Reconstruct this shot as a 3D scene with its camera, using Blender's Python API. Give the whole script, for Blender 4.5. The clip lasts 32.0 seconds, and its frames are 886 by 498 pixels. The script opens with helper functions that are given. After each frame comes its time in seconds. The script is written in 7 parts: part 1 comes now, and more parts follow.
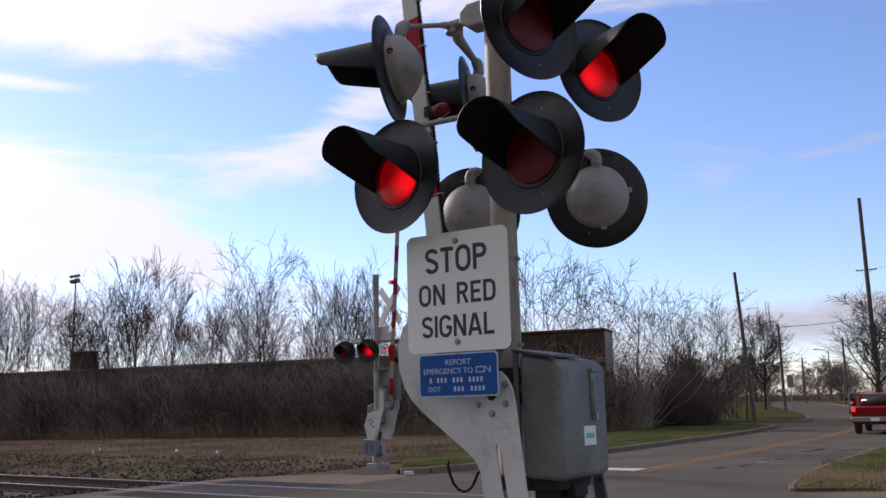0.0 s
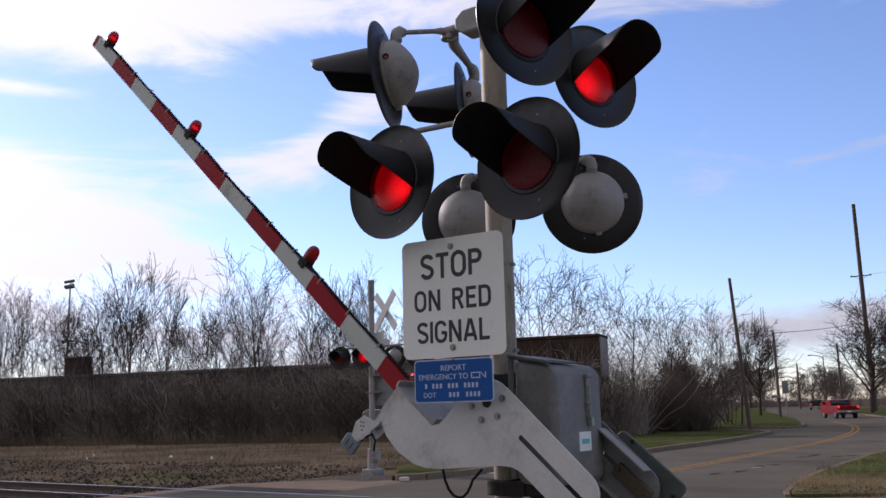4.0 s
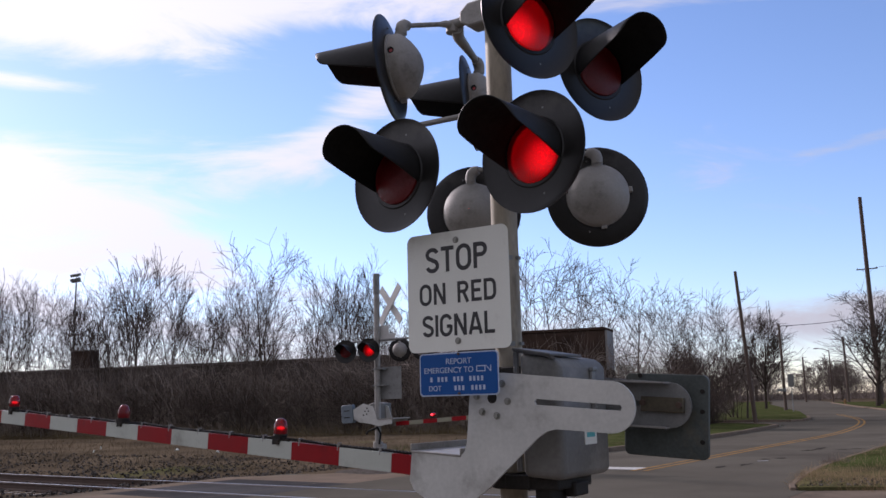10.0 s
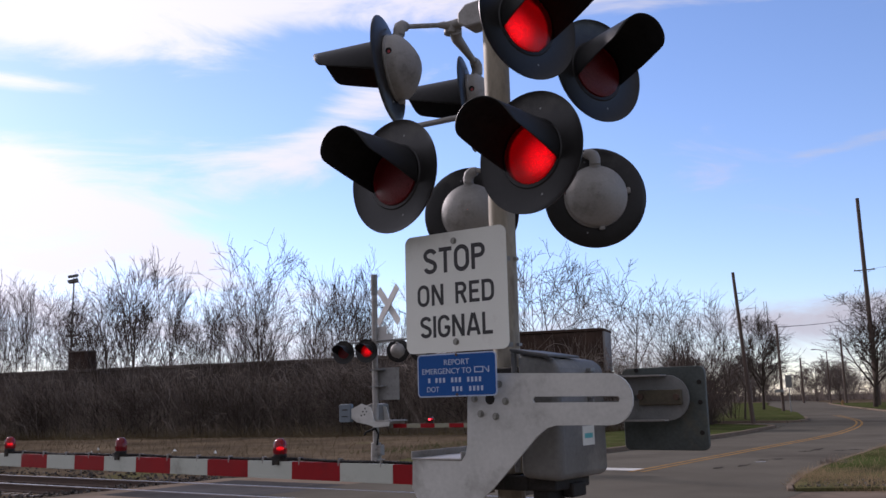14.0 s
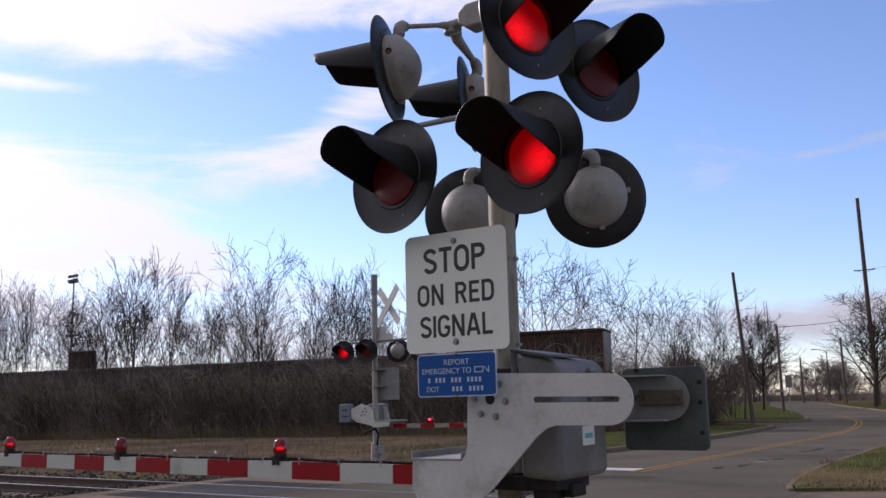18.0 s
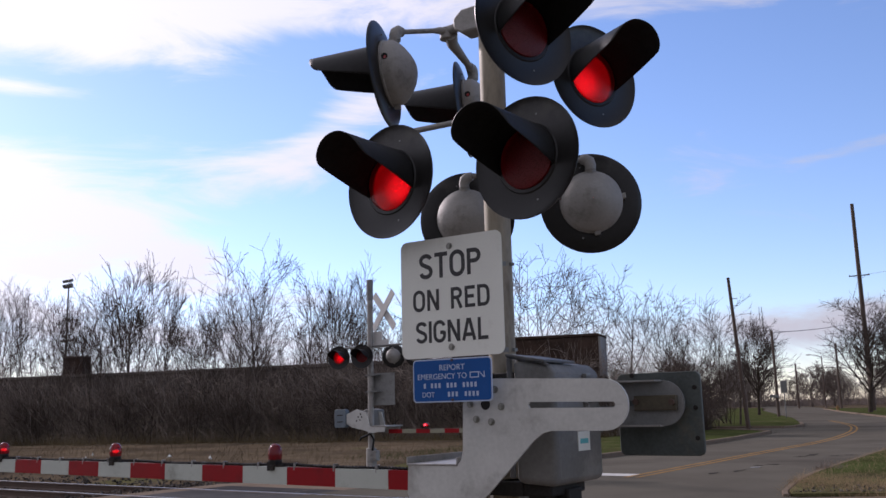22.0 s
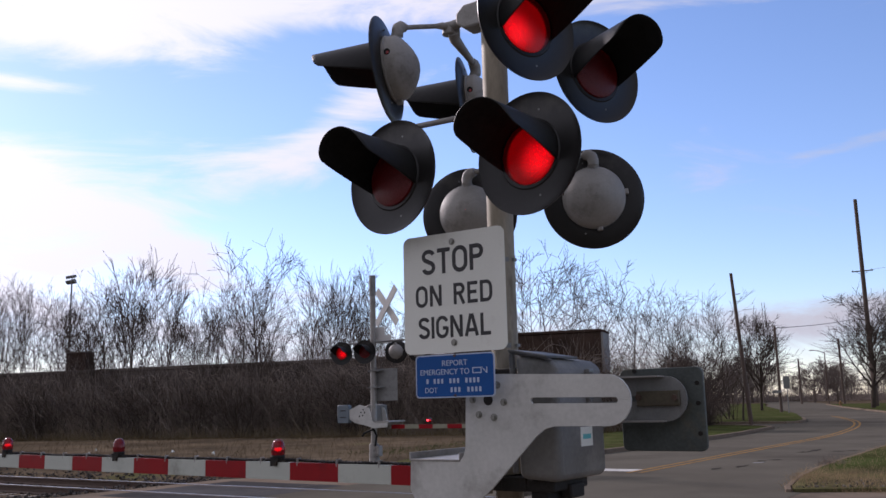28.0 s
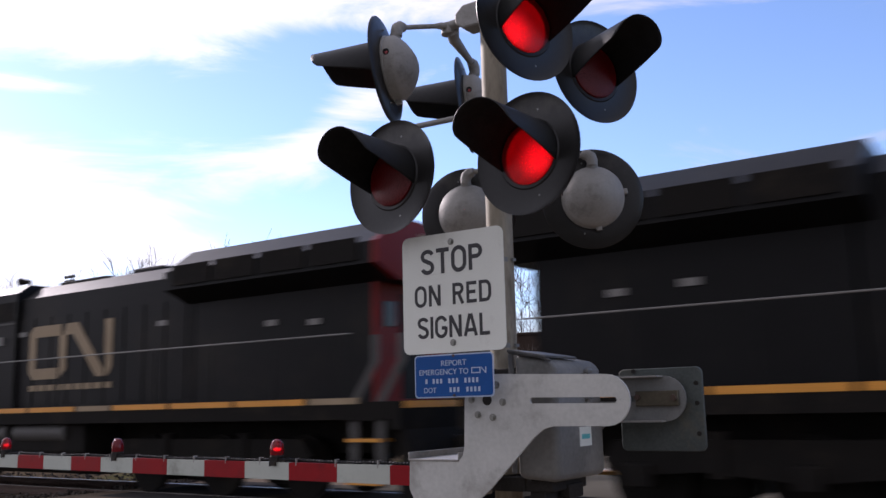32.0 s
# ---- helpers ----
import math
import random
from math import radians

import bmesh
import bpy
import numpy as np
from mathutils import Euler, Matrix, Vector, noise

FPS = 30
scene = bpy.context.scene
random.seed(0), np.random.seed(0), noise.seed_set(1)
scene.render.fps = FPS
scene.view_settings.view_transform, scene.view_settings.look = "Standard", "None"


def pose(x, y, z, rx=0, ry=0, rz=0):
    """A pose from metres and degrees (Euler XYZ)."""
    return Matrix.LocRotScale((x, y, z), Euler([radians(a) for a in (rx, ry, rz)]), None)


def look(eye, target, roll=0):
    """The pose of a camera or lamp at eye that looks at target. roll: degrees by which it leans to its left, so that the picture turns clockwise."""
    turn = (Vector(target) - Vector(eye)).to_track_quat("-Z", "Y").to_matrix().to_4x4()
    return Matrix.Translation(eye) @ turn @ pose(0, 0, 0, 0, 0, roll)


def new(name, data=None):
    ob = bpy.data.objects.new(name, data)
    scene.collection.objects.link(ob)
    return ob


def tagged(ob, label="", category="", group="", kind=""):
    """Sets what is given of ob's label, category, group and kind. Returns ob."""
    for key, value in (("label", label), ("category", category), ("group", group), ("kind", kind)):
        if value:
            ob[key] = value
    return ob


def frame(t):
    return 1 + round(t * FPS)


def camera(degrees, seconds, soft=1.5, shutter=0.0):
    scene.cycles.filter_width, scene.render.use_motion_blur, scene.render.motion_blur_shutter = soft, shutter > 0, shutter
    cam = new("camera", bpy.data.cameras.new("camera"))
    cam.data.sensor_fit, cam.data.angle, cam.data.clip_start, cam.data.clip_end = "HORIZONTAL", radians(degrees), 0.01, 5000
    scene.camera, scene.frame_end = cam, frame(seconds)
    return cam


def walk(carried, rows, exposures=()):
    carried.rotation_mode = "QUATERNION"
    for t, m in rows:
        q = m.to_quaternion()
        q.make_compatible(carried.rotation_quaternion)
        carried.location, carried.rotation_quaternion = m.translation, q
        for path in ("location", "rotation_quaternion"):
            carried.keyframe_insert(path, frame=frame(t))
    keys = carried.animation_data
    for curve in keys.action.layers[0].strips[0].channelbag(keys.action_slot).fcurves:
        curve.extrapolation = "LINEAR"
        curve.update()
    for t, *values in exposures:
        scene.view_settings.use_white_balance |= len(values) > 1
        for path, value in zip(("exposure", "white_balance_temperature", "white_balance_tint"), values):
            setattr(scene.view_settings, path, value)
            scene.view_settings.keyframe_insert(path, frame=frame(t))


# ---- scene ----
cam = camera(52.2, 32.0, 1.5, 0.5)
EYE = Vector((0.0, 0.0, 1.5))
# how far the tripod head has swung from its middle pose: seconds, units to the right and down
SWING = [
    (0.0, 3.0, -1.5), (0.5, 2.1, 0.0), (1.0, 0.6, 1.5), (1.5, -1.3, 1.5), (2.0, -2.8, 3.1), (2.5, -4.0, 6.1),
    (3.0, -4.6, 7.7), (3.5, -5.5, 8.6), (5.5, -2.8, 6.1), (6.0, -2.8, 5.2), (6.5, -2.8, 6.1), (7.0, -1.9, 3.1),
    (7.5, 3.0, 7.4), (8.0, 4.3, 2.8), (8.5, 5.2, 0.0), (9.0, 5.2, -1.5), (9.5, 4.9, -3.1), (10.0, 4.0, -3.1),
    (10.5, 3.3, -1.5), (11.0, 1.5, 1.5), (11.5, 0.6, 0.0), (12.0, 0.3, -1.5), (12.5, 0.3, 0.0), (13.0, 0.0, 0.0),
    (13.5, -0.3, 0.0), (14.0, 0.3, -1.5), (14.5, 0.3, -1.5), (16.5, 0.6, 0.0), (17.0, 0.6, 0.0), (17.5, 0.3, 0.0),
    (18.0, 0.3, -1.5), (18.5, 0.3, -1.5), (19.0, 0.3, -3.1), (19.5, 0.3, -3.1), (20.0, 0.3, -2.8), (20.5, 1.8, -1.8),
    (21.0, 0.6, -0.6), (21.5, -5.8, 7.7), (22.0, -7.4, 7.7), (22.5, -7.7, 6.1), (23.0, -7.7, 7.1), (23.5, -7.7, 7.7),
    (24.0, -7.7, 9.2), (24.5, -7.7, 7.7), (25.0, -7.4, 7.7), (25.5, -5.8, 4.6), (27.5, -2.8, 1.5), (28.0, -2.8, 0.0),
    (28.5, -2.8, -0.3), (29.0, -2.8, -0.3), (29.5, -2.8, 0.0), (30.0, -2.8, 0.0), (30.5, -3.1, 1.5), (31.0, -3.1, 1.5),
    (31.5, -4.6, 1.5), (32.0, -4.6, 0.0),
]


def aim(dx, dy):
    """The camera's pose with its head swung a little from the middle pose."""
    back = Matrix(((0.821408, 0.116546, 0.558306), (0.569802, -0.125136, -0.812199), (-0.024795, 0.985271, -0.169196)))
    way = back @ Vector((-dx / 1600.0, dy / 1600.0, -1.0))
    return look(EYE, EYE + way, -1.42)


walk(cam, [(t, aim(dx, dy)) for t, dx, dy in SWING], exposures=[(0.0, 0.0, 6000, 28), (31.2, 0.0, 6000, 28), (32.0, 0.28, 6000, 28)])

# ---- daylight: low sun behind the scene on the far side of the tracks, broken high cloud ----
SUN_WAY = Vector((-0.93, 0.16, 0.46)).normalized()


def daylight():
    world = bpy.data.worlds.new("sky")
    scene.world = world
    world.use_nodes = True
    nt = world.node_tree
    n, l = nt.nodes, nt.links
    n.clear()
    out = n.new("ShaderNodeOutputWorld")
    bg = n.new("ShaderNodeBackground")
    bg.inputs["Strength"].default_value = 0.17
    sky = n.new("ShaderNodeTexSky")
    sky.sky_type = "NISHITA"
    sky.sun_disc = False
    sky.sun_elevation = math.asin(SUN_WAY.z)
    sky.sun_rotation = math.atan2(SUN_WAY.x, SUN_WAY.y)
    sky.air_density, sky.dust_density, sky.ozone_density = 1.0, 0.2, 3.0
    tc = n.new("ShaderNodeTexCoord")
    sep = n.new("ShaderNodeSeparateXYZ")
    l.new(tc.outputs["Generated"], sep.inputs[0])

    def math_node(op, a, b=None, clamp=False):
        m = n.new("ShaderNodeMath")
        m.operation, m.use_clamp = op, clamp
        for i, v in enumerate((a, b)):
            if v is None:
                continue
            if isinstance(v, (int, float)):
                m.inputs[i].default_value = v
            else:
                l.new(v, m.inputs[i])
        return m.outputs[0]

    # broken high cloud: wind-drawn streaks in bearing and height, gathered into banks
    nrm = n.new("ShaderNodeVectorMath")
    nrm.operation = "NORMALIZE"
    l.new(tc.outputs["Generated"], nrm.inputs[0])
    sep2 = n.new("ShaderNodeSeparateXYZ")
    l.new(nrm.outputs[0], sep2.inputs[0])
    az = math_node("MULTIPLY", math_node("ARCTAN2", sep2.outputs[0], sep2.outputs[1]), 57.3)
    el = math_node("MULTIPLY", math_node("ARCSINE", sep2.outputs[2]), 57.3)
    comb = n.new("ShaderNodeCombineXYZ")
    l.new(az, comb.inputs[0])
    l.new(el, comb.inputs[1])

    def fleece(sx, sy, turn, scale, detail, rough, distortion):
        mp = n.new("ShaderNodeMapping")
        mp.inputs["Rotation"].default_value = (0, 0, radians(turn))
        mp.inputs["Scale"].default_value = (sx, sy, 1)
        l.new(comb.outputs[0], mp.inputs[0])
        t = n.new("ShaderNodeTexNoise")
        t.inputs["Scale"].default_value, t.inputs["Detail"].default_value = scale, detail
        t.inputs["Roughness"].default_value, t.inputs["Distortion"].default_value = rough, distortion
        l.new(mp.outputs[0], t.inputs["Vector"])
        return t.outputs["Fac"]

    def bank(a0, e0, wide, high, turn, weight):
        """A soft oval bank of cloud at a bearing and height in degrees."""
        mp = n.new("ShaderNodeMapping")
        mp.vector_type = "TEXTURE"
        mp.inputs["Location"].default_value = (a0, e0, 0)
        mp.inputs["Rotation"].default_value = (0, 0, radians(turn))
        mp.inputs["Scale"].default_value = (wide, high, 1)
        l.new(comb.outputs[0], mp.inputs[0])
        ln = n.new("ShaderNodeVectorMath")
        ln.operation = "LENGTH"
        l.new(mp.outputs[0], ln.inputs[0])
        mr = n.new("ShaderNodeMapRange")
        mr.interpolation_type = "SMOOTHSTEP"
        mr.inputs["From Min"].default_value, mr.inputs["From Max"].default_value = 1.0, 0.0
        mr.inputs["To Max"].default_value = weight
        l.new(ln.outputs["Value"], mr.inputs["Value"])
        return mr.outputs[0]

    streaks = fleece(0.07, 0.26, 8, 1.0, 9, 0.62, 0.6)
    banks = 0.0
    for spec in ((-60, 22.5, 26, 3.6, 2, 0.46), (-44, 24.8, 34, 2.6, -1, 0.36), (-61, 18.8, 7, 1.0, 0, 0.30), (-63, 12.0, 17, 5.2, -4, 0.48), (-47, 14.2, 15, 3.4, 20, 0.29), (-40, 18.5, 8, 3.2, 35, 0.26), (-62, 7.5, 15, 3.5, 0, 0.30),
                 (-50, 8.8, 5.0, 2.4, 0, 0.45), (-10, 4.6, 12, 2.6, 0, 0.36), (-9, 14.3, 7, 0.7, 8, 0.14), (-2, 24, 30, 1.6, 0, 0.22), (-100, 25, 45, 40, 0, 0.35), (-46, 3.5, 34, 6.0, 0, 0.30), (-24, 2.5, 22, 4.0, 0, 0.10)):
        banks = math_node("ADD", bank(*spec), banks)
    # the unseen sky overhead and behind: overcast added to whiten the shaded sides
    unseen_overcast = math_node("MULTIPLY", math_node("SUBTRACT", math_node("SUBTRACT", math_node("MULTIPLY", sep2.outputs[2], 0.9), math_node("MULTIPLY", sep2.outputs[1], 0.75)), 0.05), 0.9, True)
    cover = math_node("ADD", math_node("ADD", streaks, banks), unseen_overcast)
    ramp = n.new("ShaderNodeMapRange")
    ramp.interpolation_type = "SMOOTHSTEP"
    ramp.inputs["From Min"].default_value = 0.56
    ramp.inputs["From Max"].default_value = 0.88
    l.new(cover, ramp.inputs["Value"])
    total = ramp.outputs[0]
    # cloud brightness rises towards the sun
    dot = n.new("ShaderNodeVectorMath")
    dot.operation = "DOT_PRODUCT"
    l.new(nrm.outputs[0], dot.inputs[0])
    dot.inputs[1].default_value = SUN_WAY
    glow = math_node("ADD", 2.9, math_node("MULTIPLY", math_node("POWER", math_node("MAXIMUM", dot.outputs["Value"], 0.0), 2.0), 3.6))
    cc = n.new("ShaderNodeCombineColor")
    l.new(math_node("MULTIPLY", glow, 0.985), cc.inputs[0])
    l.new(math_node("MULTIPLY", glow, 1.015), cc.inputs[1])
    l.new(math_node("MULTIPLY", glow, 1.0), cc.inputs[2])
    mix = n.new("ShaderNodeMix")
    mix.data_type = "RGBA"
    l.new(total, mix.inputs["Factor"])
    hs = n.new("ShaderNodeHueSaturation")
    hs.inputs["Saturation"].default_value = 1.0
    l.new(sky.outputs[0], hs.inputs["Color"])
    l.new(hs.outputs[0], mix.inputs["A"])
    l.new(cc.outputs[0], mix.inputs["B"])
    l.new(mix.outputs["Result"], bg.inputs["Color"])
    l.new(bg.outputs[0], out.inputs[0])
    sun = new("sun", bpy.data.lights.new("sun", "SUN"))
    sun.data.energy, sun.data.angle, sun.data.color = 3.2, radians(5.0), (1.0, 0.93, 0.82)
    sun.matrix_world = look(SUN_WAY * 50, (0, 0, 0))


daylight()


# ---- materials ----
def mat(name, base, rough=0.6, metal=0.0, vary=0.25, scale=6.0, fine=60.0, bump=0.15, dirt=None, dirt_amount=0.0, spec=0.5, emit=0.0, streak=1.0, coords="Object", random_tint=0.0, coat=0.0, island=0.0):
    """A surface with blotches at one scale, grain and relief at another, and stains of a second colour."""
    m = bpy.data.materials.new(name)
    m.use_nodes = True
    nt = m.node_tree
    n, l = nt.nodes, nt.links
    b = n["Principled BSDF"]
    b.inputs["Metallic"].default_value = metal
    b.inputs["Specular IOR Level"].default_value = spec
    b.inputs["Coat Weight"].default_value = coat
    tc = n.new("ShaderNodeTexCoord")
    mp = n.new("ShaderNodeMapping")
    mp.inputs["Scale"].default_value = (1, 1, streak)
    l.new(tc.outputs[coords], mp.inputs[0])
    a = n.new("ShaderNodeTexNoise")
    a.inputs["Scale"].default_value, a.inputs["Detail"].default_value, a.inputs["Roughness"].default_value = scale, 5, 0.6
    f = n.new("ShaderNodeTexNoise")
    f.inputs["Scale"].default_value, f.inputs["Detail"].default_value = fine, 3
    l.new(mp.outputs[0], a.inputs["Vector"])
    l.new(mp.outputs[0], f.inputs["Vector"])
    add = n.new("ShaderNodeMath")
    add.operation = "MULTIPLY_ADD"
    l.new(f.outputs["Fac"], add.inputs[0])
    add.inputs[1].default_value = 0.5
    l.new(a.outputs["Fac"], add.inputs[2])
    lo = [c * (1 - vary) for c in base]
    hi = [min(1, c * (1 + vary)) for c in base]
    mr = n.new("ShaderNodeMapRange")
    mr.inputs["From Min"].default_value, mr.inputs["From Max"].default_value = 0.45, 1.05
    l.new(add.outputs[0], mr.inputs["Value"])
    mix = n.new("ShaderNodeMix")
    mix.data_type = "RGBA"
    mix.inputs["A"].default_value, mix.inputs["B"].default_value = (*lo, 1), (*hi, 1)
    l.new(mr.outputs[0], mix.inputs["Factor"])
    col = mix.outputs["Result"]
    if dirt:
        d = n.new("ShaderNodeTexNoise")
        d.inputs["Scale"].default_value, d.inputs["Detail"].default_value, d.inputs["Roughness"].default_value = scale * 0.6, 8, 0.7
        off = n.new("ShaderNodeVectorMath")
        off.operation = "ADD"
        off.inputs[1].default_value = (7.3, 2.1, 4.4)
        l.new(mp.outputs[0], off.inputs[0])
        l.new(off.outputs[0], d.inputs["Vector"])
        dr = n.new("ShaderNodeMapRange")
        dr.inputs["From Min"].default_value, dr.inputs["From Max"].default_value = 0.62 - 0.3 * dirt_amount, 0.78 - 0.2 * dirt_amount
        dr.inputs["To Max"].default_value = 0.85
        l.new(d.outputs["Fac"], dr.inputs["Value"])
        mx = n.new("ShaderNodeMix")
        mx.data_type = "RGBA"
        l.new(dr.outputs[0], mx.inputs["Factor"])
        l.new(col, mx.inputs["A"])
        mx.inputs["B"].default_value = (*dirt, 1)
        col = mx.outputs["Result"]
    if random_tint:
        oi = n.new("ShaderNodeObjectInfo")
        hsv = n.new("ShaderNodeHueSaturation")
        rr = n.new("ShaderNodeMapRange")
        rr.inputs["To Min"].default_value, rr.inputs["To Max"].default_value = 1 - random_tint, 1 + random_tint
        l.new(oi.outputs["Random"], rr.inputs["Value"])
        l.new(rr.outputs[0], hsv.inputs["Value"])
        l.new(col, hsv.inputs["Color"])
        col = hsv.outputs["Color"]
    if island:
        ge = n.new("ShaderNodeNewGeometry")
        hv = n.new("ShaderNodeHueSaturation")
        ir = n.new("ShaderNodeMapRange")
        ir.inputs["To Min"].default_value, ir.inputs["To Max"].default_value = 1 - island, 1 + island * 1.6
        l.new(ge.outputs["Random Per Island"], ir.inputs["Value"])
        l.new(ir.outputs[0], hv.inputs["Value"])
        l.new(col, hv.inputs["Color"])
        col = hv.outputs["Color"]
    l.new(col, b.inputs["Base Color"])
    rm = n.new("ShaderNodeMapRange")
    rm.inputs["To Min"].default_value, rm.inputs["To Max"].default_value = max(0.03, rough - 0.12), min(1, rough + 0.12)
    l.new(a.outputs["Fac"], rm.inputs["Value"])
    l.new(rm.outputs[0], b.inputs["Roughness"])
    if bump:
        bp = n.new("ShaderNodeBump")
        bp.inputs["Strength"].default_value = bump
        bp.inputs["Distance"].default_value = 0.01
        l.new(add.outputs[0], bp.inputs["Height"])
        l.new(bp.outputs[0], b.inputs["Normal"])
    if emit:
        b.inputs["Emission Color"].default_value = (*base, 1)
        b.inputs["Emission Strength"].default_value = emit
    return m


def glow_mat(name, colour, strength):
    m = bpy.data.materials.new(name)
    m.use_nodes = True
    b = m.node_tree.nodes["Principled BSDF"]
    b.inputs["Base Color"].default_value = (*colour, 1)
    b.inputs["Emission Color"].default_value = (*colour, 1)
    b.inputs["Emission Strength"].default_value = strength
    b.inputs["Roughness"].default_value = 1.0
    b.inputs["Specular IOR Level"].default_value = 0.0
    return m


def glass_mat(name, tint, clear, rough=0.1, bump_scale=0.0):
    """Thin tinted glass: part clear, part a glossy coloured surface, with a moulded prism pattern if asked."""
    m = bpy.data.materials.new(name)
    m.use_nodes = True
    nt = m.node_tree
    n, l = nt.nodes, nt.links
    b = n["Principled BSDF"]
    b.inputs["Base Color"].default_value = (tint[0] * 0.24, tint[1] * 0.6, tint[2] * 0.6, 1)
    b.inputs["Roughness"].default_value = rough
    tr = n.new("ShaderNodeBsdfTransparent")
    tr.inputs[0].default_value = (*tint, 1)
    mx = n.new("ShaderNodeMixShader")
    mx.inputs[0].default_value = clear
    l.new(b.outputs[0], mx.inputs[1])
    l.new(tr.outputs[0], mx.inputs[2])
    l.new(mx.outputs[0], n["Material Output"].inputs[0])
    if bump_scale:
        tc = n.new("ShaderNodeTexCoord")
        v = n.new("ShaderNodeTexVoronoi")
        v.inputs["Scale"].default_value = bump_scale
        l.new(tc.outputs["Object"], v.inputs["Vector"])
        bp = n.new("ShaderNodeBump")
        bp.inputs["Strength"].default_value = 0.5
        bp.inputs["Distance"].default_value = 0.004
        l.new(v.outputs["Distance"], bp.inputs["Height"])
        l.new(bp.outputs[0], b.inputs["Normal"])
        mr = n.new("ShaderNodeMapRange")
        mr.inputs["From Max"].default_value = 0.6
        mr.inputs["To Min"].default_value, mr.inputs["To Max"].default_value = clear + 0.10, clear - 0.16
        l.new(v.outputs["Distance"], mr.inputs["Value"])
        l.new(mr.outputs[0], mx.inputs[0])
    return m


M_BLACK = mat("weathered_black_paint", (0.0115, 0.011, 0.0108), 0.38, 0, 0.3, 5, 40, 0.04, (0.045, 0.042, 0.037), 0.22, spec=0.34)
M_ALU = mat("dull_cast_aluminium", (0.27, 0.262, 0.245), 0.6, 0.15, 0.16, 7, 70, 0.10, (0.10, 0.092, 0.08), 0.35, spec=0.3)
M_WHITEMETAL = mat("scuffed_white_enamel", (0.46, 0.465, 0.44), 0.6, 0.0, 0.16, 3, 50, 0.10, (0.17, 0.155, 0.135), 0.36, spec=0.22)
M_POLE = mat("weathered_aluminium_pole", (0.30, 0.262, 0.198), 0.6, 0.1, 0.28, 7, 60, 0.10, (0.10, 0.075, 0.05), 0.38, streak=0.3, spec=0.3)
M_GALV = mat("galvanised_steel", (0.20, 0.205, 0.20), 0.6, 0.3, 0.2, 14, 90, 0.1, (0.09, 0.088, 0.08), 0.3, spec=0.3)
M_CW = mat("green_grey_painted_iron", (0.075, 0.088, 0.084), 0.65, 0.1, 0.35, 4, 60, 0.15, (0.13, 0.115, 0.08), 0.34, spec=0.25)
M_DARKIRON = mat("dark_oily_iron", (0.026, 0.024, 0.022), 0.7, 0.1, 0.4, 10, 80, 0.2, (0.07, 0.05, 0.035), 0.25, spec=0.15)
M_RUBBER = mat("black_rubber_cable", (0.013, 0.013, 0.013), 0.7, 0, 0.3, 20, 90, 0.1, spec=0.12)
M_SIGNWHITE = mat("white_reflective_sheeting", (0.68, 0.70, 0.65), 0.5, 0, 0.05, 3, 120, 0.02, (0.42, 0.41, 0.36), 0.06, spec=0.2)
M_ARMLENS = mat("red_glass_dome", (0.26, 0.010, 0.012), 0.22, 0, 0.15, 30, 120, 0.05, spec=0.5)
M_SIGNBLACK = mat("black_sign_ink", (0.018, 0.018, 0.02), 0.5, 0, 0.2, 20, 90, 0.02)
M_SIGNBLUE = mat("blue_reflective_sheeting", (0.009, 0.072, 0.265), 0.5, 0, 0.10, 6, 120, 0.02, (0.03, 0.09, 0.26), 0.1, spec=0.18)
M_SIGNPALE = mat("pale_blue_sign_print", (0.40, 0.48, 0.62), 0.5, 0, 0.1, 20, 90, 0.02, spec=0.2)
M_ARMRED = mat("red_reflective_tape", (0.24, 0.006, 0.009), 0.55, 0, 0.12, 5, 140, 0.03, (0.11, 0.010, 0.012), 0.2, spec=0.15)
M_ARMWHITE = mat("white_reflective_tape", (0.42, 0.445, 0.40), 0.55, 0, 0.07, 5, 140, 0.03, (0.22, 0.225, 0.19), 0.2, spec=0.18)
M_BOLT = mat("zinc_bolt", (0.24, 0.24, 0.215), 0.4, 0.6, 0.25, 30, 200, 0.1, spec=0.3)
M_LENS = glass_mat("red_prism_lens", (0.80, 0.016, 0.020), 0.56, 0.30, 150.0)
# gloss left out so that the lamp's red stays faint inside the hood
M_HOODIN = mat("matt_black_hood_inside", (0.022, 0.022, 0.023), 0.8, 0, 0.3, 6, 40, 0.05, spec=0.0)
M_HOOD = mat("flat_black_hood_paint", (0.017, 0.017, 0.0175), 0.5, 0, 0.3, 6, 40, 0.05, (0.03, 0.027, 0.024), 0.2, spec=0.22)
M_LENSPLAIN = glass_mat("red_lens", (0.5, 0.010, 0.014), 0.35, 0.12)
M_LIT = glow_mat("lit_red_lamp", (1.0, 0.07, 0.07), 2.2)


